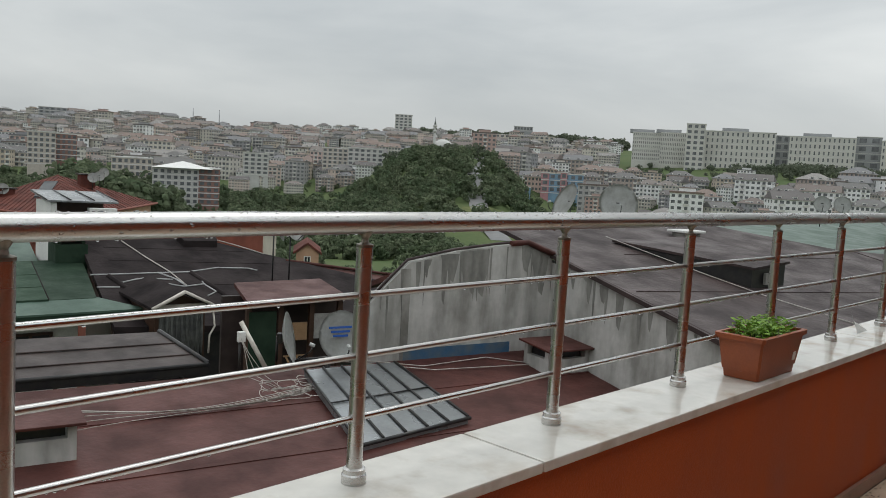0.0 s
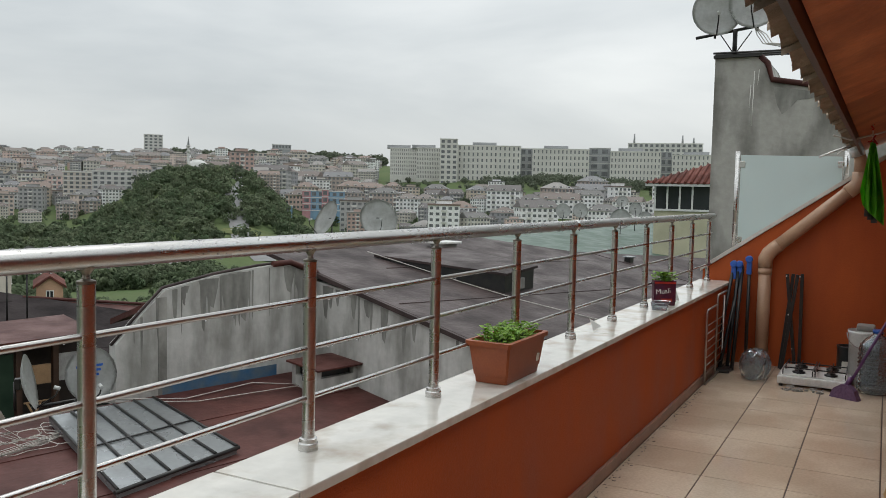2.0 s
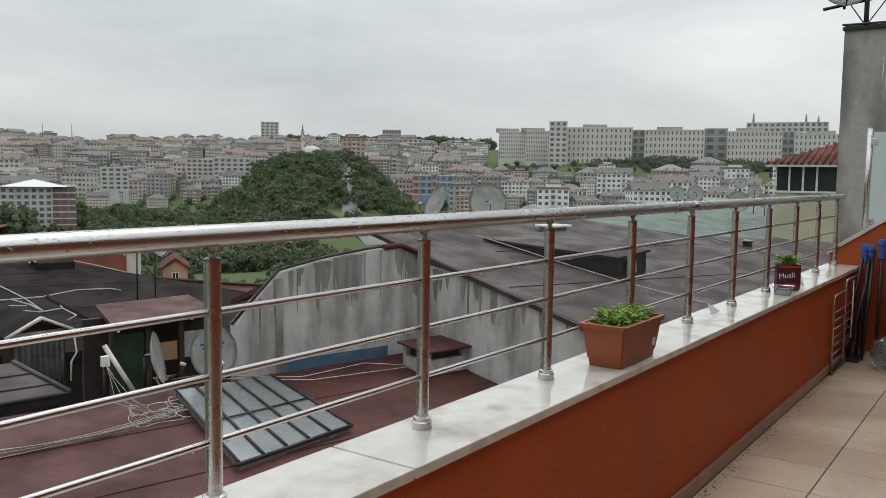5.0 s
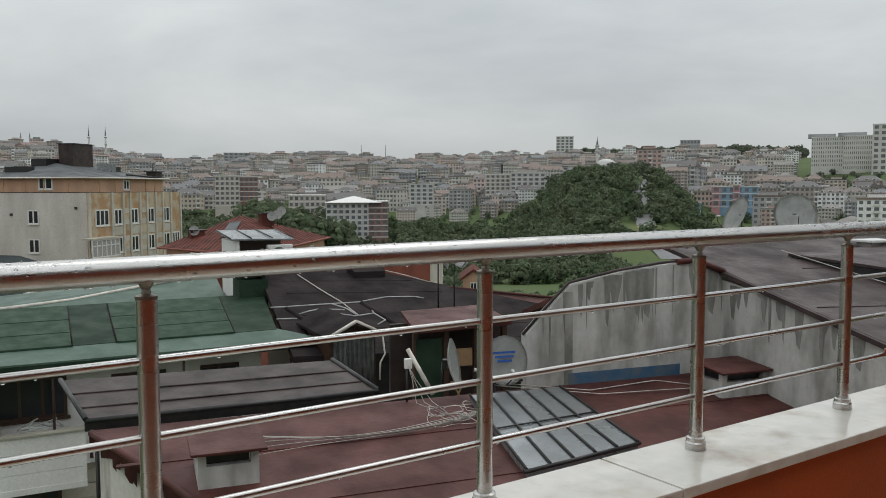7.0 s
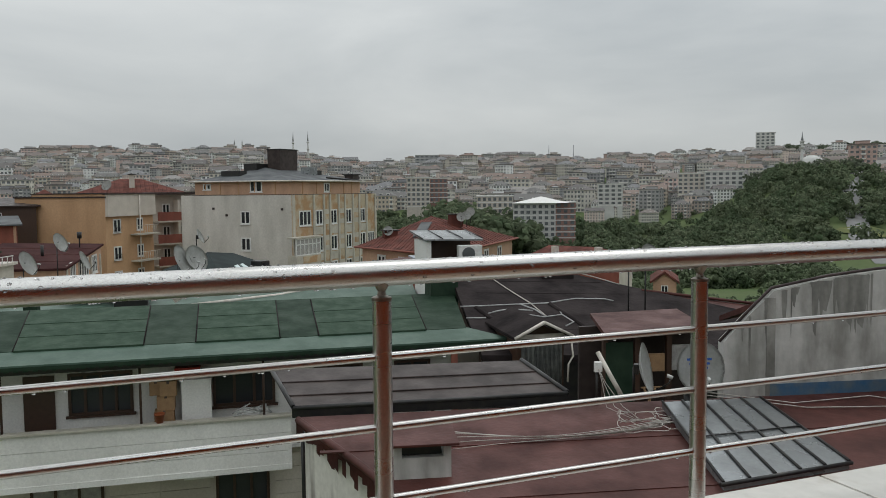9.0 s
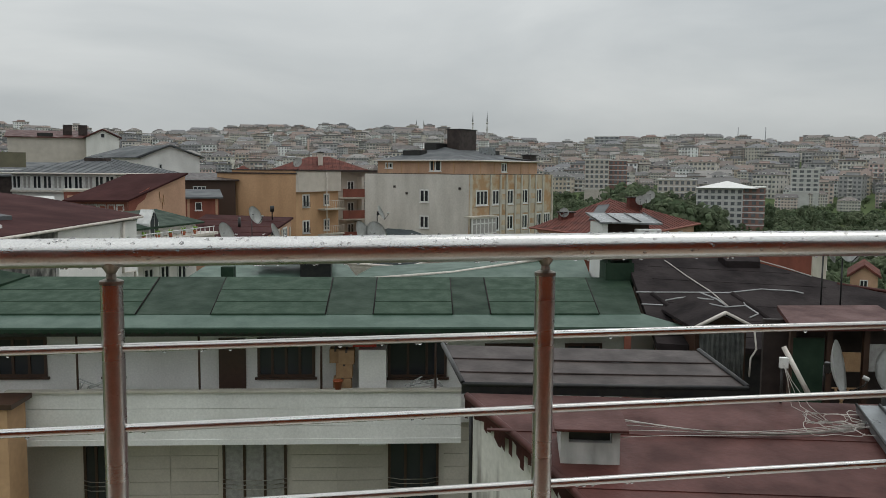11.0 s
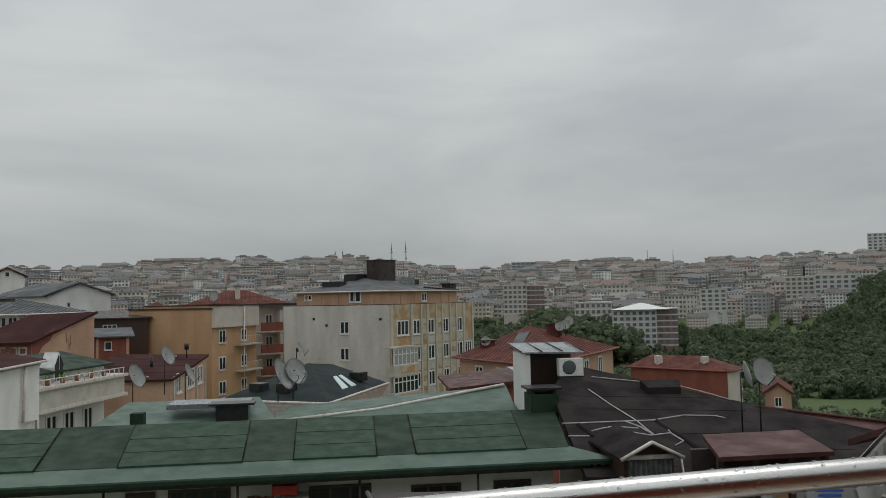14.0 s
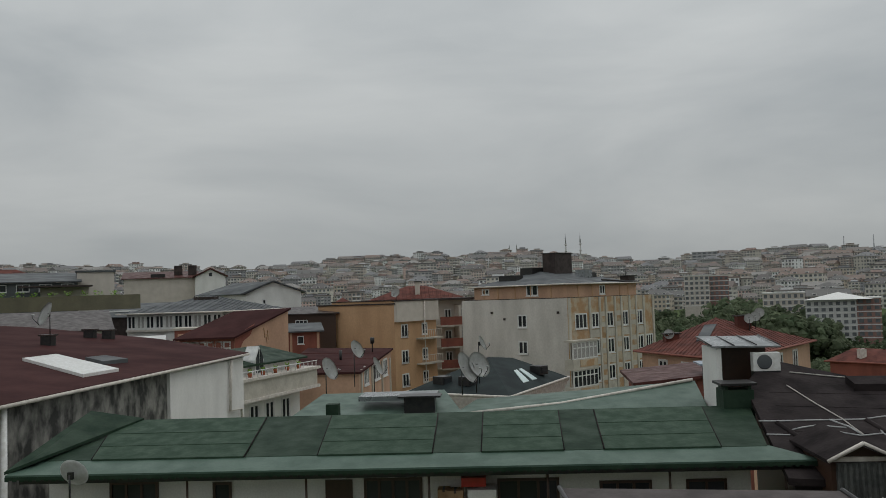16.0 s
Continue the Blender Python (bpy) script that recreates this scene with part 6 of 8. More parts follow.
def block_box(name, material, a0, a1, b0, b1, z0, z1, label=""):
    bm = fresh(); slab(bm, [on_block(a1, b0, z1), on_block(a0, b0, z1), on_block(a0, b1, z1), on_block(a1, b1, z1)], z1 - z0)
    return part(name, bm, material, tb, label)


block_box("attic", SALMON, 0.25, 11.6, 0.25, 12.9, 1.05, 2.38, "salmon panelled attic storey")
for a in (1.9, 4.3, 6.2, 8.4, 10.2):
    block_box("attic_batten", OCHRE, a, a + 0.1, 0.2, 0.25, 1.06, 2.36)
for b in (2.2, 4.6, 7.0, 9.6, 11.2):
    block_box("attic_batten", OCHRE, 0.2, 0.25, b, b + 0.1, 1.06, 2.36)
block_box("attic_sill", BROWN_ROOF, 0.1, 12.9, 0.1, 15.3, 1.06, 1.12)
for x, w, h in ((3.1, 1.3, 0.6), (9.0, 1.9, 1.15)):
    glaze(tb, SIDE @ pose(0, 0.25, 0), x, 1.35 if w > 1.5 else 1.6, w * 0.75, h, 1)
glaze(tb, FRONT @ pose(0, 0.25, 0), 6.4, 1.3, 1.0, 0.95, 1)
hip_roof(tb, [on_block(12.0, -0.2, 0)[:2], on_block(-0.2, -0.2, 0)[:2], on_block(-0.2, 13.4, 0)[:2], on_block(12.0, 13.4, 0)[:2]], 2.4, [on_block(7.6, 6.2, 3.9), on_block(6.6, 9.4, 3.75)], SLATE)
block_box("chimney", BROWN_ROOF, 5.9, 7.5, 6.6, 9.6, 3.3, 5.75, "big rusty brown chimney casing")
block_box("chimney_lid", BLACK, 5.8, 7.6, 6.5, 9.7, 5.75, 5.83)
block_box("chimney", BLACK, 7.6, 9.2, 4.9, 6.9, 2.9, 4.3)
block_box("chimney", BLACK, 7.6, 9.9, 2.2, 3.3, 2.5, 3.5)
block_box("vent_box", GALV, 3.2, 4.4, 8.0, 9.3, 3.0, 3.9)
block_box("vent_box", BLACK, 3.4, 4.0, 9.6, 10.4, 2.8, 3.6)
block_box("chimney", BROWN_ROOF, 0.3, 1.3, 11.6, 12.8, 2.3, 3.1)
block_box("chimney_lid", BLACK, 0.1, 1.5, 11.4, 13.0, 3.1, 3.18)
bm = fresh(); tube(bm, [on_block(0.2, 6.4, 2.75), on_block(0.2, 13.2, 2.5)], 0.09, 6); part("roof_edge_beam", bm, BLACK, tb)
bm = fresh(); tube(bm, [on_block(1.0, 12.2, 3.1), on_block(1.0, 12.2, 4.0)], 0.03, 6); tube(bm, [on_block(0.6, 12.2, 3.8), on_block(1.4, 12.2, 3.8)], 0.02, 5); part("aerial", bm, BLACK, tb)
for z in (-1.75, -4.35):
    glaze(tb, SIDE, 7.85, z, 1.15, 1.3, 1)
for x, z in ((3.9, -0.35), (5.5, -1.0), (12.0, -0.4)):
    boxpart("wall_cap", tb, BROWN_ROOF, x, x + 0.25, -0.08, 0.0, z, z + 0.22, m=SIDE)
for x in (0.0, 3.35, 5.1, 6.2, 7.85, 9.05, 10.6, 11.9, 13.4, 15.3):
    boxpart("pilaster", tb, PALESTONE, x, x + 0.28, -0.24, -0.12, -16, 1.07, m=FRONT)
for k in range(5):
    z = -1.95 - 2.62 * k
    for x, w in ((2.0, 2.0), (4.4, 1.25), (7.0, 1.3), (9.8, 1.3), (12.6, 1.35), (14.45, 1.45)):
        if k in (1, 2) and x == 2.0 or k == 0 and x == 14.45:
            continue
        glaze(tb, FRONT @ pose(0, -0.12, 0), x, z, w, 1.5, 1 if w < 1.4 else 2)
    for n_, (x0, x1) in enumerate(((0.28, 3.3), (3.65, 5.08), (5.4, 6.18), (6.5, 7.83), (8.15, 9.03), (9.35, 10.58), (10.9, 11.88), (12.2, 13.38), (13.7, 15.28))):
        boxpart("stone_panel", tb, TANSTONE if n_ % 2 == 0 or n_ == 0 else PALESTONE, x0, x1, -0.16, -0.12, z - 0.95, z - 0.16, bevel=0.01, m=FRONT)
        if n_ in (2, 4, 6):
            for q in range(3):
                boxpart("stone_panel", tb, PALESTONE if q != 1 else TANSTONE, x0, x1, -0.155, -0.12, z + 0.02 + 0.52 * q, z + 0.5 + 0.52 * q, bevel=0.01, m=FRONT)
for k in (1, 2):
    z = -1.95 - 2.62 * k
    bay = boxpart("bay", tb, PALESTONE, -0.9, 3.2, -1.1, -0.12, z - 1.0, z - 0.1, m=FRONT, label="projecting glazed bay")
    boxpart("bay_panel", bay, TANSTONE, 0.2, 3.05, -1.14, -1.1, z - 0.85, z - 0.2, m=FRONT)
    for q in range(7):
        boxpart("bay_frame", bay, FRAME, -0.88 + 0.665 * q, -0.76 + 0.665 * q, -1.08, -0.98, z - 0.1, z + 1.5, m=FRONT)
    for zz in (z - 0.1, z + 0.9, z + 1.4):
        boxpart("bay_frame", bay, FRAME, -0.88, 3.2, -1.07, -0.99, zz, zz + 0.1, m=FRONT)
    boxpart("bay_glass", bay, CURTAIN if k == 1 else GLASS, -0.85, 3.15, -1.03, -1.0, z, z + 1.4, m=FRONT)
    boxpart("bay_top", bay, PALESTONE, -0.95, 3.25, -1.15, -0.12, z + 1.5, z + 1.66, m=FRONT)

# ochre block with a white parapet at its corner
OL, OC_, OR = (-8.94, 90.4), (-0.7, 83.78), (3.8, 89.5)
oc, OB = corner_block("ochre_apartment_block", "plain ochre rendered block with a white corner parapet", "apartment building", OL, OC_, OR, 0.95, OCHRE)
OF, OS = along(OC_, OR), along(OL, OC_)
boxpart("coping", oc, BROWN_ROOF, -0.1, 10.7, -0.12, 0.3, 0.95, 1.08, m=OS)
boxpart("raised_wall", oc, OCHRE, 2.1, 10.57, -0.02, 0.3, 1.08, 1.3, m=OS); boxpart("coping", oc, BROWN_ROOF, 2.0, 10.7, -0.12, 0.4, 1.3, 1.4, m=OS)
boxpart("parapet", oc, CREAM, 0.0, 7.3, -0.35, 0.0, -0.85, 1.25, m=OF, label="white rendered parapet"); boxpart("coping", oc, BROWN_ROOF, -0.1, 7.4, -0.45, 0.2, 1.25, 1.36, m=OF)
bm = fresh(); tube(bm, [(4.6, -0.45, 1.2), (4.6, -0.45, -12)], 0.06, 6); q_ = part("downpipe", bm, COPING, oc); q_.matrix_basis = OF
for z in (-2.45, -5.1, -7.5, -9.9):
    glaze(oc, OF, 1.6, z, 1.15, 1.35, 1)
    bm = fresh()
    for k in range(8):
        tube(bm, [(1.05 + 0.155 * k, -0.16, z), (1.05 + 0.155 * k, -0.16, z + 0.55)], 0.014, 4)
    tube(bm, [(1.0, -0.16, z + 0.56), (2.2, -0.16, z + 0.56)], 0.02, 5)
    g = part("window_guard", bm, BLACK, oc, kind="stuff"); g.matrix_basis = OF
    glaze(oc, OF, 5.1, z + 0.1, 1.0, 1.25, 1)
    boxpart("balcony_floor", oc, PALESTONE, 3.6, 7.2, -0.9, 0.0, z - 0.35, z - 0.2, m=OF)
    bm = fresh()
    for k in range(10):
        tube(bm, [(3.65 + 0.38 * k, -0.85, z - 0.2), (3.65 + 0.38 * k, -0.85, z + 0.6)], 0.02, 4)
    tube(bm, [(3.6, -0.85, z + 0.62), (7.2, -0.85, z + 0.62)], 0.03, 5)
    g = part("balcony_rail", bm, COPING, oc, kind="stuff"); g.matrix_basis = OF
rb, RBB = corner_block("red_balcony_block", "narrow block with red fronted balconies", "apartment building", (2.5, 97.0), (4.0, 95.2), (9.4, 97.2), 1.15, CREAM)
RF = along((4.0, 95.2), (9.4, 97.2))
boxpart("roof", rb, BROWN_ROOF, -0.4, 6.2, -1.5, 6, 1.15, 1.4, m=RF)
for k in range(5):
    z = -0.75 - 2.45 * k
    bal = boxpart("balcony", rb, BRICKRED, 0.1, 5.7, -1.4, -1.25, z - 0.95, z, m=RF, label="brick red balcony front")
    boxpart("balcony_floor", bal, PALESTONE, 0.1, 5.7, -1.4, 0, z - 1.12, z - 0.95, m=RF)
    glaze(rb, RF, 1.6, z - 0.6, 0.9, 1.5, 1); glaze(rb, RF, 3.6, z - 0.4, 1.2, 1.3, 1, None, CURTAIN)
    boxpart("pier", rb, CREAM, 2.4, 2.7, -1.35, 0, z, z + 1.32, m=RF)
rt = house("red_tiled_house", "house with a worn red tiled hip roof", "house", pose(2.2, 103, 0), 11.5, 9, -14, 1.35, BRICKRED, CLAY, "hip", 1.7)
for k in range(24):
    x = -5.6 + 0.48 * k
    q = max(0.0, min(1.0, (5.9 - abs(x)) / 4.9))
    bm = fresh(); tube(bm, [(x, -0.38, 1.39), (x * (1 - 0.0 * q), -0.38 + 4.8 * q, 1.39 + 1.66 * q)], 0.07, 4, caps=False); part("course", bm, CLAY, rt)
dish(pose(-0.4, 101.6, 1.3, 0, 0, -30), 0.6, "white satellite dish on the red tiled roof", 0.8)
boxpart("chimney", rt, CREAM, -0.2, 0.4, 1.2, 1.9, 1.9, 3.5); boxpart("chimney_lid", rt, BLACK, -0.35, 0.55, 1.05, 2.05, 3.5, 3.6)
house("red_tiled_house", "small house with a worn red hip roof behind the ochre block", "house", pose(-6.8, 99, 0, 0, 0, 4), 4.4, 6, -14, 0.35, BROWN_ROOF, CLAY, "hip", 1.5)
house("brown_back_house", "dark brown house with a low sheet roof", "house", pose(-9.7, 88.0, 0, 0, 0, 6), 5.6, 6, -14, 0.15, BROWNWOOD, BROWN_ROOF, "lean", 0.7, wins=[(-0.8, -1.5, 1.3, 1.1, 2)])
bh = house("brick_red_lean_to", "brick red lean-to wall with a small window", "house", pose(-9.2, 78.0, 0, 0, 0, 8), 3.0, 5, -14, -1.3, BRICKRED, SLATE, "lean", 0.6, wins=[(-0.3, -2.4, 0.6, 0.75, 0)])
for x in (-1.3, 1.2):
    boxpart("pier", bh, SALMON, x, x + 0.22, -0.1, 0, -6, -1.35)

# low maroon roof before the ochre wall
ML, MC, MR_, MB = (-8.3, 51.5), (-2.95, 53.7), (-0.85, 65.0), (-7.3, 63.0)
br = thing("maroon_low_house", "low house with a maroon sheet roof and an orange front", "house")
bm = fresh(); slab(bm, [(*ML, -2.8), (*MC, -3.08), (*MR_, -2.3), (*MB, -1.95)], 0.14); rf = part("roof", bm, MAROON_SHEET, br)
for q in (0.25, 0.5, 0.75):
    bm = fresh(); tube(bm, [(ML[0] + (MB[0] - ML[0]) * q, ML[1] + (MB[1] - ML[1]) * q, -2.79 + 0.85 * q), (MC[0] + (MR_[0] - MC[0]) * q, MC[1] + (MR_[1] - MC[1]) * q, -3.07 + 0.78 * q)], 0.03, 5); part("seam", bm, RED_ROOF, rf)
bm = fresh(); slab(bm, [(-8.1, 51.8, -2.95), (-3.1, 53.95, -3.22), (-1.05, 64.8, -2.45), (-7.1, 62.8, -2.1)], 11); part("wall", bm, SALMON, br)
MF = along((-3.1, 53.95), (-1.05, 64.8))
for x, w in ((2.2, 1.4), (5.6, 2.2), (8.6, 1.6)):
    glaze(br, MF, x, -4.2, w, 1.3, 2)
for x in (0.5, 3.8, 7.2, 10.3):
    boxpart("pier", br, PALESTONE, x, x + 0.25, -0.1, 0, -9, -3.0, m=MF)
bm = fresh(); tube(bm, [(-4.5, 58, -2.75), (-4.5, 58, -1.9)], 0.1, 8); part("flue", bm, BLACK, br)
bm = fresh(); tube(bm, [(-2.4, 62.5, -2.5), (-2.4, 62.5, -1.4)], 0.05, 6); tube(bm, [(-2.4, 62.5, -1.75), (-2.4, 62.5, -1.3)], 0.16, 8); part("flue", bm, BLACK, br)

# white house with a long balcony and green roof
wb = thing("white_balcony_house", "white house with a green roof and a long balcony", "house")
WA, WE = (-9.6, 41.3), (-5.6, 50.6)
WF_ = along(WA, WE)
bm = fresh(); box(bm, 0, 10.1, 1.1, 6.5, -14, -1.85, m=WF_); part("wall", bm, WHITE_WALL, wb)
boxpart("balcony", wb, PALESTONE, 0, 10.2, -0.1, 1.1, -3.45, -2.5, m=WF_, label="cream balcony front"); boxpart("balcony_rim", wb, COPING, -0.1, 10.4, -0.25, 1.1, -2.5, -2.35, m=WF_); boxpart("balcony_soffit", wb, COPING, -0.1, 10.4, -0.2, 1.1, -3.62, -3.45, m=WF_)
bm = fresh()
for k in range(21):
    tube(bm, [(0.5 * k, -0.15, -2.35), (0.5 * k, -0.15, -2.0)], 0.02, 4)
tube(bm, [(0, -0.15, -2.0), (10.1, -0.15, -2.0)], 0.03, 5)
g = part("balcony_rail", bm, FRAME, wb, kind="stuff"); g.matrix_basis = WF_
bm = fresh(); prism(bm, [(0.6, -1.85), (0.6, -1.75), (3.9, -1.05), (7.0, -1.8), (7.0, -1.9)], -0.2, 10.3); q_ = part("roof", bm, GREEN_ROOF, wb); q_.matrix_basis = WF_
bm = fresh(); prism(bm, [(4.6, -2.35), (5.5, -2.35), (5.5, -1.55), (5.05, -0.8), (4.6, -1.55)], 0.7, 1.5, "y"); q_ = part("pointed_dormer", bm, FRAME, wb, "white pointed dormer"); q_.matrix_basis = WF_
for a, b in ((4.7, 5.0), (5.1, 5.4)):
    bm = fresh(); prism(bm, [(a, -2.25), (b, -2.25), (b, -1.45 if a > 5 else -0.95), (a, -1.45 if a < 5 else -0.95)], 0.66, 0.69, "y"); q_ = part("dormer_glass", bm, GLASS, wb); q_.matrix_basis = WF_
for x in (1.4, 3.0, 5.0, 6.6, 8.4):
    glaze(wb, WF_ @ pose(0, 1.1, 0), x, -5.6, 1.0, 1.6, 1)
for k in range(7):
    p = thing("balcony_plant", "small green plant in a pot on the white balcony", "plant", WF_ @ pose(0.7 + 1.3 * k, 0.2, -2.35), "balcony plants")
    bm = fresh(); turned(bm, [(0.1, 0.0), (0.14, 0.22), (0.12, 0.22)], seg=10); part("pot", bm, TERRACOTTA, p)
    bm = fresh(); r = random.Random(k)
    for q in range(30):
        a = r.uniform(0, 6.28); c = Vector((0, 0, 0.2)); d = Vector((math.cos(a) * 0.16, math.sin(a) * 0.16, r.uniform(0.05, 0.3))); s = Vector((-math.sin(a), math.cos(a), 0)) * 0.05
        bm.faces.new([bm.verts.new(v) for v in (c, c + d / 2 + s, c + d, c + d / 2 - s)])
    part("leaves", bm, LEAF, p, kind="stuff")

# dark hipped roof with a pale cornice
FELT = mat("dark_green_felt", (0.03, 0.04, 0.04), (0.018, 0.024, 0.025), 0.6, 0, 1, 0.3, 12, spec=0.05)
DL, DC, DR_ = (0.2, 43.9), (4.9, 40.4), (9.2, 48.2)
dh, DB = corner_block("dark_hip_house", "house with a dark hipped felt roof and a pale moulded cornice", "house", DL, DC, DR_, -4.1, WHITE_WALL)
DCORN = inset(DL, DC, DR_, DB, -0.5)
for e, z0, z1 in ((-0.15, -4.1, -3.85), (-0.3, -3.85, -3.62), (-0.45, -3.62, -3.42)):
    bm = fresh(); slab(bm, [(*p, z1) for p in inset(DL, DC, DR_, DB, e)], z1 - z0); part("cornice", bm, COPING, dh)
hip_roof(dh, DCORN, -3.4, [(4.7, 47.3, -1.95), (6.3, 48.6, -2.15)], FELT)
for k, (q0, q1, m_) in enumerate(((0.24, 0.38, FROST), (0.46, 0.58, FROST))):
    a, b, t0 = Vector((5.35, 41.4, -3.36)), Vector((8.9, 47.6, -3.36)), Vector((5.6, 47.8, -2.1))
    p0, p1 = a + (b - a) * q0, a + (b - a) * q1
    bm = fresh(); slab(bm, [tuple(p0 + (t0 - p0) * 0.12 + Vector((0, 0, 0.12))), tuple(p1 + (t0 - p1) * 0.12 + Vector((0, 0, 0.12))), tuple(p1 + (t0 - p1) * 0.5 + Vector((0, 0, 0.14))), tuple(p0 + (t0 - p0) * 0.5 + Vector((0, 0, 0.14)))], 0.1)
    part("roof_light", bm, m_, dh, "pale roof light strip")
for x, y, z in ((3.2, 43.0, -3.0), (7.6, 46.6, -2.9), (1.9, 44.1, -3.05)):
    bm = fresh(); box(bm, -0.35, 0.35, -0.3, 0.5, -0.1, 0.4, bevel=0.03, m=pose(x, y, z, 0, 0, 40)); part("roof_dormer", bm, BLACK, dh)
    bm = fresh(); box(bm, -0.25, 0.25, -0.33, -0.31, 0.02, 0.3, m=pose(x, y, z, 0, 0, 40)); part("dormer_pane", bm, GLASS, dh)
for x in (1.6, 3.6, 5.6, 7.4):
    glaze(dh, along(DC, DR_), x, -5.9, 1.0, 1.4, 1)
dish(pose(1.9, 31.0, -2.15, 0, 0, 60), 0.6, "large grey satellite dish behind the green roof", 0.9)
dish(pose(2.5, 31.6, -2.15, 0, 0, 35), 0.5, "pale satellite dish beside the large one", 0.95)
dish(pose(2.75, 32.6, -1.9, 0, 0, 70), 0.3, "small satellite dish on the same mast", 1.5)
dish(pose(-3.7, 36.0, -2.7, 0, 0, 60), 0.5, "white satellite dish behind the roof lights", 1.2)
dish(pose(-2.55, 38.0, -2.4, 0, 0, 55), 0.42, "small white satellite dish on a pole", 1.6)
dish(pose(-1.6, 36.5, -2.8, 0, 0, 75), 0.42, "grey satellite dish turned to its side", 1.3)
bg = thing("grey_roof_lights", "dark felt roof with grey roof lights", "roof", TURN_G)
bm = fresh(); slab(bm, [(-7.5, 25.0, -2.25), (-1.5, 25.0, -2.2), (-2.5, 29.5, -1.75), (-7.0, 29.5, -1.8)], 0.3); part("felt", bm, GREEN_PALE, bg)
boxpart("roof_light", bg, GALV, -5.2, -2.6, 26.6, 28.0, -1.75, -1.6, label="grey glazed roof light"); boxpart("stub", bg, GREEN_ROOF, -6.1, -5.7, 25.6, 26.0, -2.2, -1.7); boxpart("stub", bg, BLACK, -3.6, -2.6, 26.0, 26.6, -2.1, -1.6); boxpart("stub_lid", bg, BLACK, -3.8, -2.4, 25.9, 26.7, -1.6, -1.54)

# salmon wedge house
sm = thing("salmon_wedge_house", "salmon rendered house with a sloping maroon sheet roof", "house")
SQ, S1, S2 = (-17.4, 65.2), (-12.9, 63.6), (-9.4, 68.3)
S3 = (SQ[0] + S2[0] - S1[0], SQ[1] + S2[1] - S1[1])
bm = fresh(); slab(bm, [(*SQ, -0.95), (*S1, -0.82), (*S2, 0.92), (*S3, 0.8)], 13); part("wall", bm, SALMON, sm)
bm = fresh(); slab(bm, [(SQ[0] - 0.4, SQ[1] - 0.5, -0.98), (S1[0] + 0.1, S1[1] - 0.45, -0.9), (S2[0] + 0.25, S2[1] + 0.1, 1.1), (S3[0] - 0.3, S3[1] + 0.2, 0.95)], 0.14); part("roof", bm, MAROON_SHEET, sm)
SFR, SGB = along(SQ, S1), along(S1, S2)
boxpart("red_front", sm, BRICKRED, 0, 4.75, -0.05, 0, -4, -1.0, m=SFR, label="orange red painted front")
bm = fresh(); prism(bm, [(0.0, -0.88), (2.1, -0.02), (1.6, -0.9), (0.9, -1.3), (0.5, -1.9), (0.0, -2.0)], -0.03, 0.0, "y"); q_ = part("red_patch", bm, BRICKRED, sm, "torn edge of red paint"); q_.matrix_basis = SGB
for k in range(6):
    glaze(sm, SFR, 0.55 + 0.72 * k, -1.85, 0.66, 0.6, 0)
bm = fresh()
for x, z in ((3.1, -0.4), (3.5, -0.6), (3.35, -0.9)):
    tube(bm, [(x, -0.02, z), (x + 0.05, -0.02, z - 0.8)], [0.05, 0.015], 5)
q_ = part("water_stain", bm, RUST, sm); q_.matrix_basis = SGB

# glazed attic block
GL, GM, GR = (-26.1, 80.2), (-16.55, 77.2), (-12.6, 85.9)
gg, GB = corner_block("glazed_attic_block", "white block with a glazed attic and a grey hipped roof", "apartment building", GL, GM, GR, 0.85, WHITE_WALL)
GC = inset(GL, GM, GR, GB, -1.0)
rf = hip_roof(gg, GC, 0.9, [(-19.6, 85.6, 2.55)], SLATE)
hip_ribs(rf, GC, 0.9, (-19.6, 85.6, 2.55), 14, SLATE, 0.035)
bm = fresh(); box(bm, -1.1, 1.1, -0.5, 0.5, 1.9, 2.35, m=pose(-19.4, 83.6, 0, 0, 0, -15)); part("roof_box", bm, BROWN_ROOF, gg)
for p, q, n_ in ((GL, GM, 10), (GM, GR, 8)):
    ln = length(p, q)
    for k in range(n_):
        glaze(gg, along(p, q), ln * (k + 0.5) / n_, -0.55, ln / n_ - 0.06, 1.3, 1, None, CURTAIN if k % 3 == 1 else GLASS)
    boxpart("sill_band", gg, COPING, 0, ln, -0.25, 0, -0.8, -0.62, m=along(p, q))
house("orange_strip_house", "orange red low wall below the glazed attic", "house", pose(-16.6, 72.5, 0, 0, 0, 12), 6.0, 3, -14, -0.55, BRICKRED, PALESTONE, "flat", over=0.1)
house("white_sheet_lean_to", "low lean-to with a white corrugated sheet roof", "house", pose(-21.6, 70.5, 0, 0, 0, 16), 3.0, 3, -14, -1.6, BROWN_ROOF, WHITE, "lean", 0.5, over=0.2)
bm = fresh(); box(bm, -0.7, 0.7, -0.2, 0.2, -2.2, -0.75, m=pose(-17.6, 68.2, 0, 0, 0, 15)); solid("brick_stack", bm, SALMON, "orange brick chimney stack", "chimney")

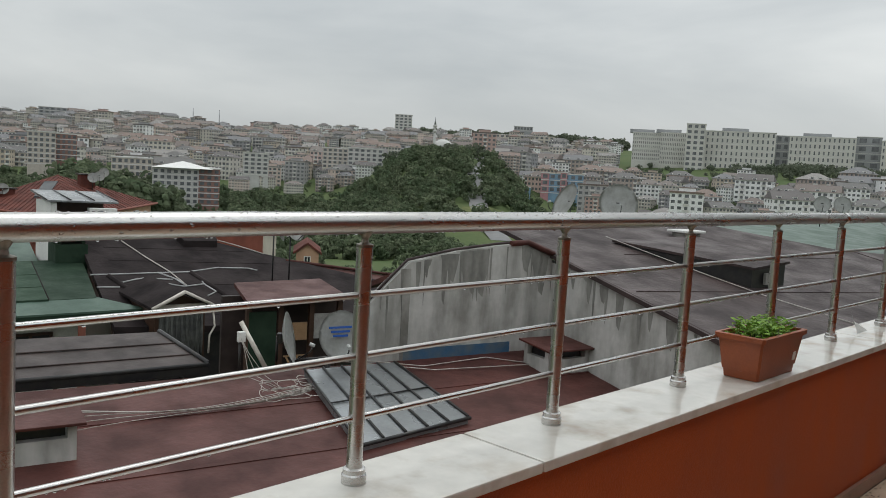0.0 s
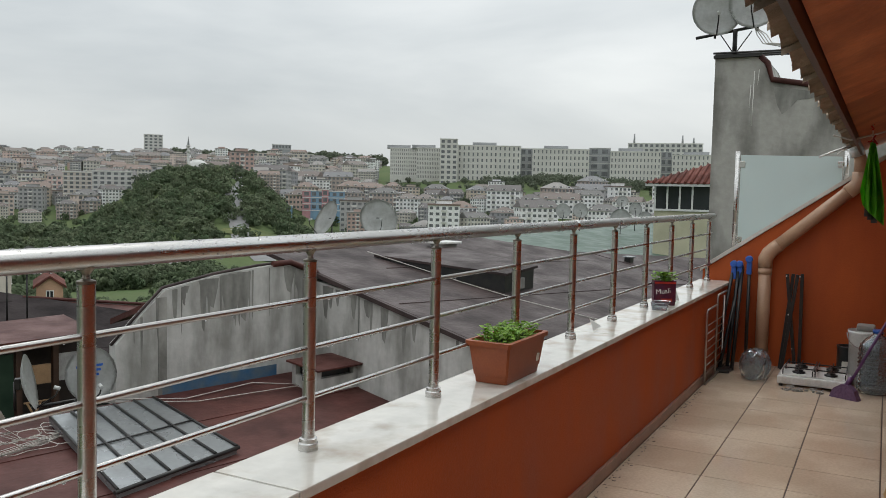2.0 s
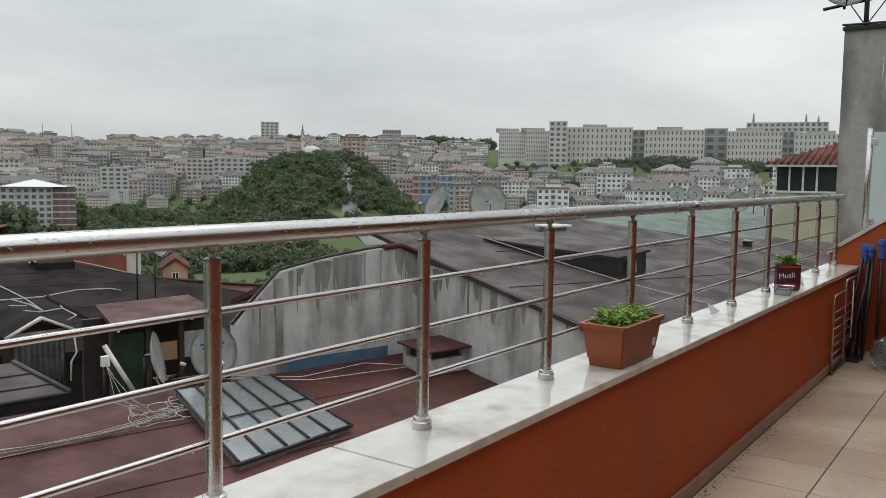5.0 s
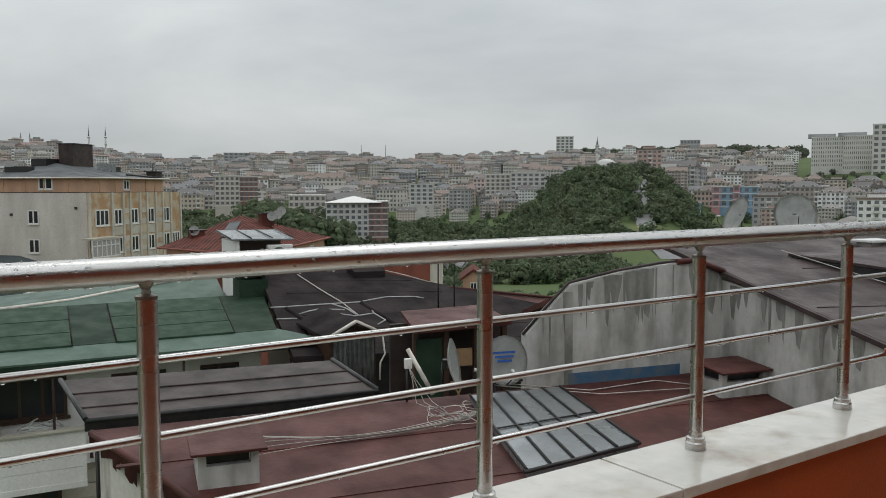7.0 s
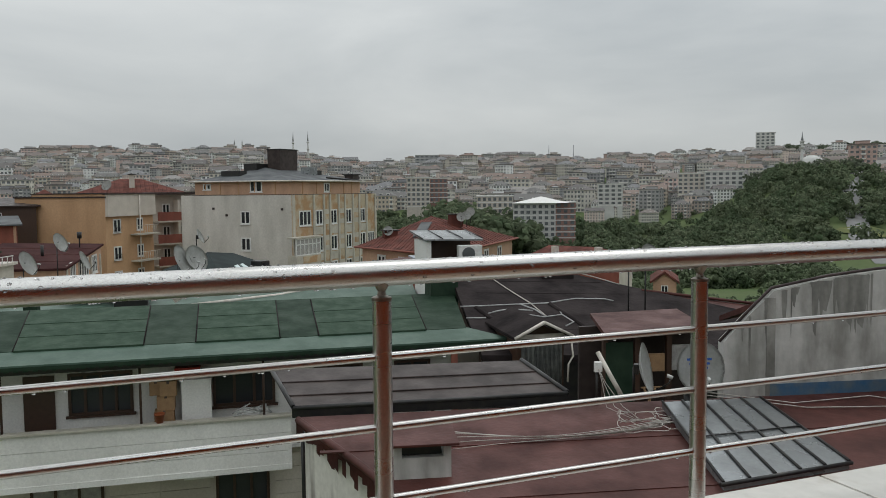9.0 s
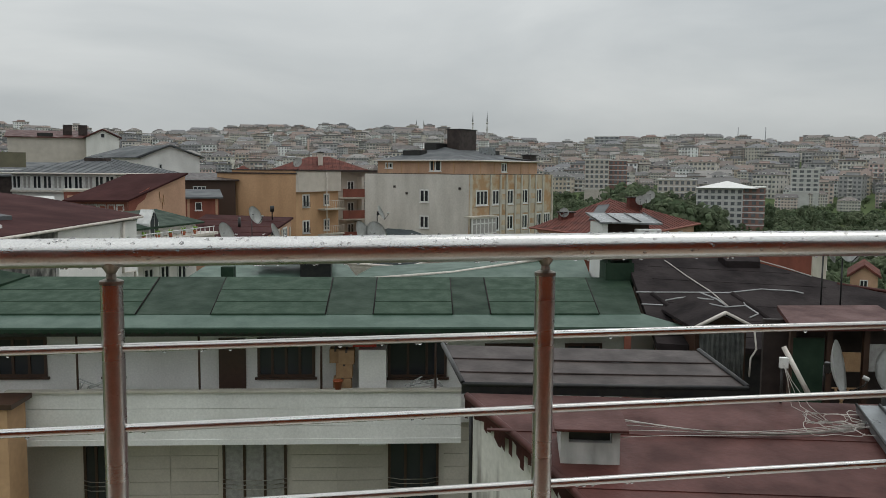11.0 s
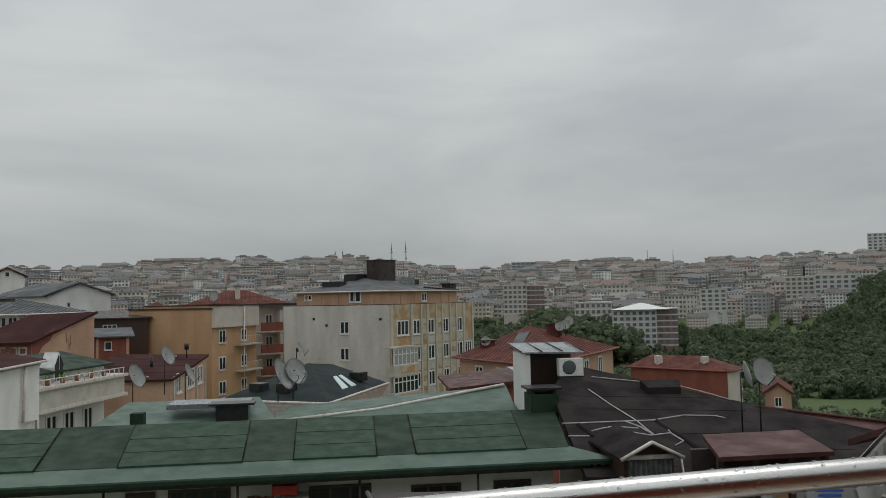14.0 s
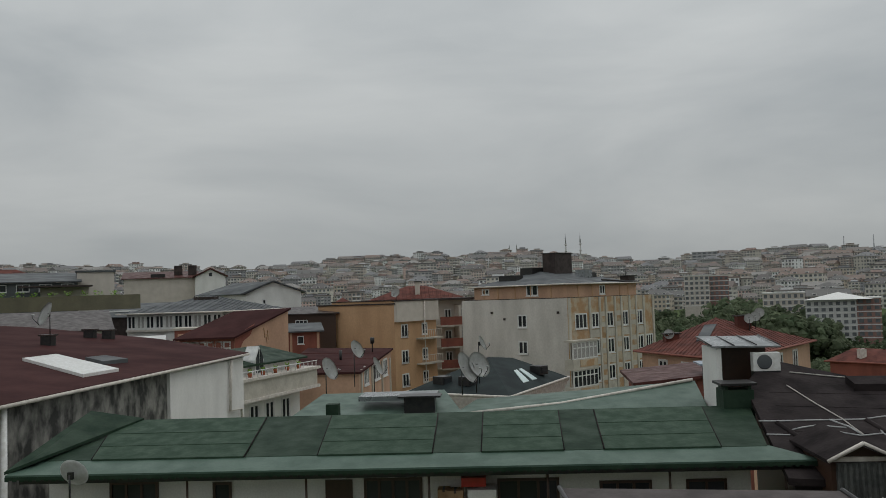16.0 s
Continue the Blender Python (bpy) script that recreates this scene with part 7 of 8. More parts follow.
# white gabled house
WL, WC, WR = (-27.0, 113.6), (-19.6, 107.1), (-12.7, 108.3)
wg, WB_ = corner_block("white_gable_house", "white house with a dark gabled sheet roof", "house", WL, WC, WR, 2.85, WHITE_WALL)
WM = along(WC, WR)
wlen, wdep = length(WC, WR), 10.5
bm = fresh(); prism(bm, [(0, 2.85), (wlen, 2.85), (wlen * 0.5, 4.15)], 0, wdep, "y"); q_ = part("gable", bm, WHITE_WALL, wg); q_.matrix_basis = WM
bm = fresh(); prism(bm, [(-0.6, 2.62), (wlen * 0.5, 4.2), (wlen + 0.6, 2.7), (wlen + 0.6, 2.85), (wlen * 0.5, 4.38), (-0.6, 2.78)], -0.5, wdep, "y"); q_ = part("roof", bm, SLATE, wg); q_.matrix_basis = WM
bm = fresh(); slab(bm, [(-27.6, 113.3, 2.75), (-19.6, 106.6, 2.75), (-16.2, 107.7, 4.3), (-23.0, 116.5, 4.3)], 0.1); part("roof_slope", bm, SLATE, wg)
glaze(wg, WM, 2.3, 1.3, 0.5, 0.7, 0); glaze(wg, along(WL, WC), 7.4, 1.3, 1.1, 0.6, 1)
lc = house("long_cream_house", "long cream house with a maroon roof and chimneys", "house", pose(-37.6, 134.2, 0, 0, 0, 15), 11.2, 8, -14, 5.85, CREAM, RED_ROOF, "lean", 1.3)
for x in (2.0, 4.2):
    boxpart("chimney", lc, BROWN_ROOF, x, x + 1.3, 2.5, 3.5, 6.0, 8.0)
boxpart("roof_window", lc, BLACK, -1.6, 0.6, 0.2, 0.4, 6.0, 6.6)
gw2 = house("white_gable_house", "white gabled end of a far house", "house", pose(-29.6, 133, 0, 0, 0, 15), 4.6, 8, -14, 5.9, WHITE_WALL, RED_ROOF, "gable_front", 1.2, wins=[(0, 5.9, 0.6, 0.7, 0)])
gt = house("grey_terrace_block", "grey terraced block with dormer windows", "apartment building", pose(-39.2, 91.2, 0, 0, 0, 22), 8.4, 9, -14, 4.5, SLATE, SLATE, "lean", 1.3, wins=[(-3.4 + 2.2 * k, 3.55, 1.3, 0.8, 1) for k in range(4)])
boxpart("olive_terrace", gt, mat("olive_band", (0.16, 0.145, 0.09), (0.12, 0.11, 0.07), 0.7, 0, 0.6, 0.2, 8), -5, 10, -7.2, -7.0, 1.4, 2.9, label="olive painted terrace parapet")
boxpart("canopy", gt, BROWN_ROOF, -1.5, 5.5, -5.0, -1.0, 3.9, 4.05); boxpart("canopy_wall", gt, CREAM, 0.5, 5.2, -2.6, -2.4, 2.6, 3.9)
for k in range(9):
    p = thing("terrace_plant", "green shrub on the olive terrace", "plant", pose(-39.2, 91.2, 0, 0, 0, 22) @ pose(-4.5 + 1.5 * k, -6.8, 2.7), "terrace plants")
    bm = fresh(); r = random.Random(k + 40)
    for q in range(46):
        a = r.uniform(0, 6.28); c = Vector((r.gauss(0, 0.25), r.gauss(0, 0.2), r.uniform(0, 0.6))); d = Vector((math.cos(a) * 0.22, math.sin(a) * 0.22, r.uniform(-0.05, 0.2))); s = Vector((-math.sin(a), math.cos(a), 0)) * 0.09
        bm.faces.new([bm.verts.new(v) for v in (c, c + d / 2 + s, c + d, c + d / 2 - s)])
    part("leaves", bm, LEAF, p, kind="stuff")
house("pale_end_house", "pale rendered end of the terraced block", "house", pose(-34.0, 94.6, 0, 0, 0, 19), 3.9, 9, -14, 5.6, CREAM, SLATE, "flat", over=0.15)
house("rust_roof_house", "far house with a rusty brown roof", "house", pose(-52, 112, 0, 0, 0, 24), 12, 9, -14, 5.2, CREAM, CLAY, "hip", 2.0)
fb = house("dark_flat_block", "dark felt roofed block with a pale window band", "house", pose(-25.3, 61, 0, 0, 0, 21), 7.4, 8, -14, -0.1, WHITE_WALL, BROWN_ROOF, "lean", 1.4, wins=[(-3.1 + 1.0 * k, -0.85, 0.85, 0.7, 1) for k in range(3)])
fb2 = house("dark_flat_block", "grey felt roofed block with white roof strips", "house", pose(-25.6, 84, 0, 0, 0, 17), 8.0, 12, -14, 0.55, BROWN_ROOF, SLATE, "lean", 1.3)
boxpart("white_strip", fb2, WHITE, -3.4, 3.0, 3.0, 3.5, 1.1, 1.25); boxpart("white_strip", fb2, WHITE, -2.6, -1.0, 1.0, 1.4, 0.8, 0.95)
house("dark_flat_block", "dark roofed block beyond the maroon sheet roof", "house", pose(-31.0, 70, 0, 0, 0, 24), 9.0, 8, -14, 0.5, BROWN_ROOF, DARK_ROOF, "shed", 0.9)

# red hipped houses in the hollow
HL, HC, HR = (15.3, 52.4), (17.5, 43.4), (28.1, 55.6)
rh, HB = corner_block("red_hip_house", "house with a broad red tiled hip roof and salmon walls", "house", HL, HC, HR, -2.35, SALMON)
HCN = inset(HL, HC, HR, HB, -0.6)
HTOP = (21.3, 55.0, -0.45)
rf = hip_roof(rh, HCN, -2.3, [HTOP], CLAY)
hip_ribs(rf, HCN, -2.3, HTOP, 26, CLAY, 0.022)
for x in (6.0, 9.0, 12.4):
    glaze(rh, along(HC, HR), x, -3.9, 1.1, 1.3, 1)
for x in (2.5, 5.0, 7.4):
    glaze(rh, along(HL, HC), x, -3.9, 1.0, 1.2, 1)
for x, y, z, s, h in ((22.6, 53.6, -1.2, 0.45, 0.85), (17.2, 52.2, -1.9, 0.45, 0.6), (18.6, 48.6, -1.9, 0.3, 0.45)):
    boxpart("chimney", rh, CLAY, x - s, x + s, y - 0.3, y + 0.3, z, z + h, m=None); boxpart("chimney_lid", rh, BROWN_ROOF, x - s - 0.1, x + s + 0.1, y - 0.4, y + 0.4, z + h, z + h + 0.08)
bm = fresh(); slab(bm, [(17.9, 49.6, -1.55), (18.6, 49.4, -1.5), (20.4, 52.6, -0.75), (19.7, 52.9, -0.8)], 0.25); part("solar_panel", bm, SLATE, rh, "dark solar water panel")
for x, y, z in ((23.2, 53.0, -1.2), (24.2, 54.6, -1.0), (22.6, 52.6, -1.3), (17.0, 52.0, -2.1)):
    dish(pose(x, y, z, 0, 0, -20), 0.33, "white satellite dish on the red roof", 0.7)
bs = house("blue_canopy_house", "small maroon house with a pale blue metal canopy", "house", pose(13.5, 38, 0, 0, 0, -10), 5, 6, -14, -2.9, BRICKRED, RED_ROOF, "shed_r", 0.5)
boxpart("canopy", bs, mat("pale_blue_sheet", (0.35, 0.42, 0.5), None, 0.3, 0.2, 1, 0.05), 0.2, 2.2, -0.6, 1.4, -2.0, -1.92); boxpart("canopy_post", bs, BLACK, 0.3, 0.38, -0.5, -0.42, -2.9, -2.0); boxpart("canopy_post", bs, BLACK, 2.0, 2.08, -0.5, -0.42, -2.9, -2.0)
JL, JC, JR = (33.9, 63.9), (38.4, 56.6), (41.2, 59.0)
r2, JB = corner_block("red_long_house", "red rendered house with a clay roof and a cream gable", "house", JL, JC, JR, -4.6, BRICKRED, CREAM)
JCN = inset(JL, JC, JR, JB, -0.4)
rf = hip_roof(r2, JCN, -4.55, [(36.2, 64.4, -3.6), (38.9, 60.4, -3.65)], CLAY)
hip_ribs(rf, JCN, -4.55, (37.4, 62.4, -3.65), 18, CLAY, 0.02)
for x in (1.5, 3.6):
    glaze(r2, along(JC, JR), x, -6.3, 0.9, 1.0, 1); glaze(r2, along(JC, JR), x, -8.2, 0.9, 1.0, 1)
for x, y in ((35.7, 62.4), (38.2, 59.4)):
    boxpart("chimney", r2, COPING, x - 0.25, x + 0.25, y - 0.25, y + 0.25, -4.6, -3.55)
house("small_gabled_house", "small pale gabled house", "house", pose(44.6, 58.8, 0, 0, 0, -36), 2.0, 5, -14, -6.85, SALMON, CLAY, "gable_front", 0.8, wins=[(0, -7.9, 0.6, 0.8, 1)], over=0.25)

# ---- ground and far town ----
RZ = [(0, -14), (60, -14), (150, -21), (260, -27), (400, -21), (600, -6), (900, 19), (1200, 34), (1500, 36), (4800, 20)]
SKY = [(-40, 0.7), (-24, 0.8), (-10, 0.2), (-4, 0.75), (3, 0.95), (8.5, 0.95), (14, 0.1), (17.4, -0.5), (21, 0.0), (26, 0.3), (31, -0.15), (36, 0.15), (45, 0.5), (54, 0.6), (58, 0.4), (70, 0.6), (90, 0.6)]


def lerp(table, x):
    if x <= table[0][0]:
        return table[0][1]
    for (a, p), (b, q) in zip(table, table[1:]):
        if x <= b:
            s = (x - a) / (b - a)
            return p + (q - p) * s * s * (3 - 2 * s)
    return table[-1][1]


def land(r, a):
    z = lerp(RZ, r)
    z += math.tan(radians(lerp(SKY, a))) * max(0.0, min(r, 1300) - 400) * (1 if r < 2500 else 0.3)
    z += 22 * math.exp(-((a - 46.2) / 5.4) ** 4 - ((r - 480) / 120) ** 2)
    z += 5 * math.exp(-((a - 20) / 6) ** 2 - ((r - 300) / 120) ** 2)
    z += 14 * math.exp(-((a - 70) / 12) ** 2 - ((r - 650) / 220) ** 2)
    return z


def polar(r, a, dz=0.0):
    return (r * math.sin(radians(a)), r * math.cos(radians(a)), land(r, a) + dz)


bm = fresh()
radii = [0.01, 8, 30, 60, 90, 120, 160, 200, 240, 280, 320, 360, 400, 440, 480, 520, 570, 620, 700, 780, 860, 950, 1050, 1200, 1350, 1500, 2000, 3000, 4800]
angles = list(range(-40, 92, 2)) + list(range(92, 320, 12))
ring = [[bm.verts.new(polar(q, a if a < 180 else a - 360)) for a in angles] for q in radii]
for p, q in zip(ring, ring[1:]):
    for i in range(len(angles)):
        j = (i + 1) % len(angles)
        f = bm.faces.new((p[i], q[i], q[j], p[j])); f.smooth = True
solid("ground", bm, GRASS, "green valley ground rising to a built-up hill", "ground", kind="structure")


def strip(name, pts, w, material, label, cat):
    bm = fresh()
    rows = []
    for k, (q, a) in enumerate(pts):
        p = Vector(polar(q, a, 0.5)); n = Vector(polar(*pts[min(k + 1, len(pts) - 1)], 0.5)); o = Vector(polar(*pts[max(k - 1, 0)], 0.5))
        s = (n - o).cross(Vector((0, 0, 1))).normalized() * w / 2
        rows.append((bm.verts.new(p - s), bm.verts.new(p + s)))
    for a, b in zip(rows, rows[1:]):
        bm.faces.new((a[0], a[1], b[1], b[0]))
    solid(name, bm, material, label, cat, kind="structure")


strip("road_valley", [(90, 15.5), (140, 17.0), (200, 18.6), (270, 20.0), (340, 21.4), (420, 23.5)], 9, ASPHALT, "wet road down through the valley", "road")
strip("road_hill", [(300, 50.2), (340, 48.6), (390, 48.2), (440, 48.0), (500, 48.4)], 8, ASPHALT, "road with parked cars climbing the wooded hill", "road")
bm = fresh(); f = bm.faces.new([bm.verts.new(polar(q, a, 0.8)) for q, a in ((346, 47.0), (343, 49), (345, 51), (356, 50.9), (359, 49), (353, 47.4))])
solid("meadow", bm, FIELD, "yellow flowering meadow in the valley", "field", kind="structure")


def template(w, d, floors, cols, style, seed):
    """Walls, roof, window and balcony geometry of a town house about the origin, as vertex and face lists."""
    r = random.Random(seed)
    h = 3.0 * floors
    V, F = {"wall": [], "roof": [], "win": [], "trim": []}, {"wall": [], "roof": [], "win": [], "trim": []}
    def bx(key, x0, x1, y0, y1, z0, z1):
        o = len(V[key]); V[key] += [(x, y, z) for x in (x0, x1) for y in (y0, y1) for z in (z0, z1)]
        F[key] += [tuple(o + i for i in f) for f in ((0, 1, 3, 2), (4, 6, 7, 5), (0, 4, 5, 1), (2, 3, 7, 6), (0, 2, 6, 4), (1, 5, 7, 3))]
    bx("wall", -w / 2, w / 2, -d / 2, d / 2, -8, h)
    if style == 0:
        bx("roof", -w / 2 - 0.5, w / 2 + 0.5, -d / 2 - 0.5, d / 2 + 0.5, h, h + 0.9); bx("wall", -w / 4, w / 4, -d / 4, d / 4, h + 0.9, h + 2.6); bx("roof", -w / 4 - 0.3, w / 4 + 0.3, -d / 4 - 0.3, d / 4 + 0.3, h + 2.6, h + 2.9)
    else:
        o = len(V["roof"]); e, k = 0.7, (d / 2 if style == 1 else 0.2)
        V["roof"] += [(-w / 2 - e, -d / 2 - e, h), (w / 2 + e, -d / 2 - e, h), (w / 2 + e, d / 2 + e, h), (-w / 2 - e, d / 2 + e, h), (-w / 2 + k, 0, h + 3.9), (w / 2 - k, 0, h + 3.9)]
        F["roof"] += [tuple(o + i for i in f) for f in ((3, 2, 1, 0), (0, 1, 5, 4), (1, 2, 5), (2, 3, 4, 5), (3, 0, 4))]
        for q in range(3):
            x = -w / 3 + w / 3 * q + r.uniform(-0.6, 0.6); bx("trim", x - 1.2, x + 1.2, -d / 2 + 0.3, 0, h + 0.1, h + 1.5); bx("win", x - 0.8, x + 0.8, -d / 2 + 0.24, -d / 2 + 0.3, h + 0.35, h + 1.3)
    step, stack = w / cols, r.randrange(cols)
    for f in range(-1, floors):
        for c in range(cols):
            x = -w / 2 + step * (c + 0.5); ww = step * r.uniform(0.22, 0.34); z = 3.0 * f + 0.9
            bx("win", x - ww, x + ww, -d / 2 - 0.06, -d / 2 + 0.05, z, z + 1.5)
        for c in {stack, cols - 1 - stack} if f >= 0 else ():
            x = -w / 2 + step * (c + 0.5)
            bx("trim", x - step * 0.46, x + step * 0.46, -d / 2 - 1.1, -d / 2 - 0.08, 3.0 * f - 0.1, 3.0 * f + 0.85)
        for s in (-1, 1):
            for c in range(max(2, cols // 2)):
                y = -d / 2 + d / max(2, cols // 2) * (c + 0.5)
                bx("win", s * w / 2 - 0.06, s * w / 2 + 0.06, y - 0.6, y + 0.6, 3.0 * f + 0.9, 3.0 * f + 2.4)
    bx("trim", -w / 2 - 0.15, w / 2 + 0.15, -d / 2 - 0.2, -d / 2, h - 0.3, h - 0.02)
    return V, F


KINDS = [template(*k) for k in ((15, 11, 4, 5, 1, 1), (19, 11, 4, 7, 1, 2), (13, 11, 5, 4, 0, 3), (17, 12, 5, 6, 1, 4), (24, 12, 4, 8, 2, 5), (12, 10, 3, 4, 2, 6), (16, 11, 6, 5, 0, 7), (21, 12, 5, 7, 2, 8))]


def pyobject(name, V, F, material):
    me = bpy.data.meshes.new(name)
    me.from_pydata(V, [], F)
    me.materials.append(material)
    me.update()
    return me


TOWN = []
for k, (V, F) in enumerate(KINDS):
    TOWN.append([pyobject(n, V[key], F[key], m_) for n, key, m_ in (("wall", "wall", TOWN_WALL), ("roof", "roof", TOWN_ROOF), ("window_grid", "win", HAZY_GLASS), ("balcony_front", "trim", TOWN_TRIM))])

rng = random.Random(77)
FV, FF = {k: [] for k in ("wall", "roof", "win", "trim")}, {k: [] for k in ("wall", "roof", "win", "trim")}
q = 395.0
while q < 1420:
    step = math.degrees((13.5 if q < 800 else 15.5) / q)
    a = -34.0 + rng.uniform(0, step)
    while a < 82:
        r0 = q + rng.uniform(-17, 17); aa = a + rng.uniform(-0.3, 0.3) * step
        a += step * rng.uniform(0.9, 1.15)
        wood = (36.5 < aa < 51 and r0 < 600 - 25 * abs(aa - 45)) or (q < 470 and 29.5 < aa < 52) or (q < 520 and 16.5 < aa < 24.5)
        park = 40 < aa < 58 and r0 > 1130
        wide = 57.5 < aa and r0 > 560
        low = (aa > 66 and r0 > 520) or (51.3 < aa < 56 and r0 < 478)
        if wood or park or wide or low or (q < 520 and aa < 14 and rng.random() < 0.5) or rng.random() < 0.05:
            continue
        k = rng.randrange(len(KINDS))
        x, y, z = polar(r0, aa)
        turn = -aa + rng.choice((-34, -14, -6, 0, 8, 20, 38)) + rng.uniform(-5, 5)
        if r0 < 560:
            t = thing("town_house", "apartment house of the hillside town", "apartment building", pose(x, y, z - 1, 0, 0, turn), "hillside town")
            t.scale = [rng.choice((0.5, 0.58, 0.66, 0.75, 0.9))] * 3
            for n, me in zip(("wall", "roof", "window_grid", "balcony_front"), TOWN[k]):
                o = new(n, me); o.parent = t
                if n in ("window_grid", "balcony_front"):
                    tagged(o, kind="stuff")
        else:
            c, s = math.cos(radians(turn)), math.sin(radians(turn)); sc = rng.choice((0.45, 0.55, 0.6, 0.7, 0.8, 0.95))
            V, F = KINDS[k]
            for key in FV:
                o = len(FV[key])
                FV[key] += [(x + sc * (vx * c - vy * s), y + sc * (vx * s + vy * c), z - 1 + sc * vz) for vx, vy, vz in V[key]]
                FF[key] += [tuple(o + i for i in f) for f in F[key]]
    q += 27 if q < 800 else 34
ft = thing("far_town", "dense apartment houses covering the far hillside", "town", kind="stuff")
for n, key, m_ in (("walls", "wall", FAR_WALL), ("roofs", "roof", FAR_ROOF), ("windows", "win", HAZY_GLASS), ("balconies", "trim", TOWN_TRIM)):
    o = new(n, pyobject(n, FV[key], FF[key], m_)); o.parent = ft; tagged(o, kind="stuff")


def block(name, label, r0, a0, a1, e0, e1, wall, floors, cols, depth=14, turn=0.0, bands=True, cat="apartment building", top=None, slit=0.28):
    """A larger building between two directions (degrees) and two elevations at the distance r0."""
    mid = radians((a0 + a1) / 2)
    w = 2 * r0 * math.tan(radians(abs(a1 - a0)) / 2)
    z0, z1 = 1.5 + r0 * math.tan(radians(e0)), 1.5 + r0 * math.tan(radians(e1))
    t = thing(name, label, cat, pose(r0 * math.sin(mid), r0 * math.cos(mid), 0, 0, 0, -math.degrees(mid) + turn))
    boxpart("wall", t, wall, -w / 2, w / 2, 0, depth, z0 - 12, z1)
    boxpart("parapet", t, top or TOWN_TRIM, -w / 2 - 0.3, w / 2 + 0.3, -0.3, depth + 0.3, z1, z1 + 0.5)
    fh = (z1 - z0) / floors
    for f in range(floors):
        for c in range(cols):
            x = -w / 2 + w / cols * (c + 0.5)
            boxpart("window", t, HAZY_GLASS, x - w / cols * slit, x + w / cols * slit, -0.12, 0.02, z0 + fh * (f + 0.3), z0 + fh * (f + 0.85))
        if bands:
            boxpart("band_course", t, TOWN_TRIM, -w / 2, w / 2, -0.2, 0, z0 + fh * f - 0.15, z0 + fh * f + 0.25)
    return t


# Muted paints: the haze of distance is put into these colours.
HAZY_BRICK = mat("hazy_brick_paint", (0.3, 0.17, 0.14), (0.25, 0.14, 0.12), 0.8, 0, 0.1, 0.0, 2)
HAZY_WHITE = mat("hazy_white_paint", (0.58, 0.58, 0.56), None, 0.7, 0, 0.2, 0.0, 2)
HAZY_PINK = mat("hazy_pink_paint", (0.5, 0.26, 0.28), None, 0.7, 0, 0.2, 0.0, 2)
HAZY_BLUE = mat("hazy_blue_paint", (0.22, 0.36, 0.5), None, 0.7, 0, 0.2, 0.0, 2)
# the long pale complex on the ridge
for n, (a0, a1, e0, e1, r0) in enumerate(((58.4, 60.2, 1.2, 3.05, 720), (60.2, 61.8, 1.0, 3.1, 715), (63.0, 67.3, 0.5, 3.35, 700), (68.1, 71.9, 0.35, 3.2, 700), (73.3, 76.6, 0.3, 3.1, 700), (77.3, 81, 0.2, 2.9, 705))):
    TOP = block("ridge_block", "long pale wing of the ridge complex with window rows", r0, a0, a1, e0, e1, HAZY_COMPLEX, 7, 14, 18, slit=0.16)
    boxpart("roof_house", TOP, HAZY_GREY, -14, 6, 4, 14, 1.5 + r0 * math.tan(radians(e1)), 4.5 + r0 * math.tan(radians(e1)))
block("ridge_tower", "pale stair tower of the ridge complex", 690, 61.8, 63.0, 0.6, 3.75, HAZY_COMPLEX, 9, 3, 16)
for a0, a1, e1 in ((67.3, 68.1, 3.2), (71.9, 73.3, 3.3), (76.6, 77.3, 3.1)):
    block("ridge_link", "grey recessed link of the ridge complex", 712, a0, a1, 0.3, e1, HAZY_GREY, 6, 2, 14)
block("ridge_hospital", "tall pale block with roof masts behind the complex", 900, 74.4, 79.2, 2.4, 3.65, HAZY_WHITE, 4, 14, 20)
for a, e0, e1 in ((75.3, 3.6, 4.3), (78.4, 3.6, 4.2), (79.1, 3.6, 4.05)):
    m_ = thing("roof_mast", "tall mast on the hospital roof", "mast", pose(900 * math.sin(radians(a)), 900 * math.cos(radians(a)), 0))
    bm = fresh(); tube(bm, [(0, 8, 1.5 + 900 * math.tan(radians(e0))), (0, 8, 1.5 + 900 * math.tan(radians(e1)))], [1.3, 0.6], 8); part("mast", bm, HAZY_GREY, m_)
block("hotel_tower", "slim pale high-rise on the skyline", 1150, 42.34, 43.5, 1.6, 3.4, HAZY_WHITE, 9, 4, 18)
block("pagoda_hall", "wide dark hall with stepped roof on the ridge", 1150, 50.7, 51.5, 2.0, 2.75, HAZY_GREY, 2, 4, 20)
block("pagoda_roof", "projecting top floor of the ridge hall", 1149, 50.45, 51.7, 2.78, 3.05, HAZY_GREY, 1, 6, 22)
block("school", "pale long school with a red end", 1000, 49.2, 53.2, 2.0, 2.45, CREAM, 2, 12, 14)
block("school_wing", "red painted school wing", 1002, 47.6, 49.2, 1.75, 2.5, HAZY_BRICK, 2, 5, 14)
block("blue_house", "bright blue house on the slope", 460, 53.1, 55.4, -1.3, 0.0, HAZY_BLUE, 3, 5, 12)
block("pink_house", "pink stair front beside the blue house", 459, 52.55, 53.1, -1.3, 0.0, HAZY_PINK, 3, 1, 12)
block("pink_house", "pink front in the middle of the blue house", 459, 53.85, 54.3, -1.3, 0.1, HAZY_PINK, 3, 1, 12)
block("blue_hut", "small blue market hut among trees", 440, 50.6, 51.9, -1.6, -1.05, HAZY_BLUE, 1, 2, 8)
block("white_office", "white framed office block with dark glass", 470, 32.4, 34.05, -1.2, 0.2, HAZY_WHITE, 5, 4, 12)
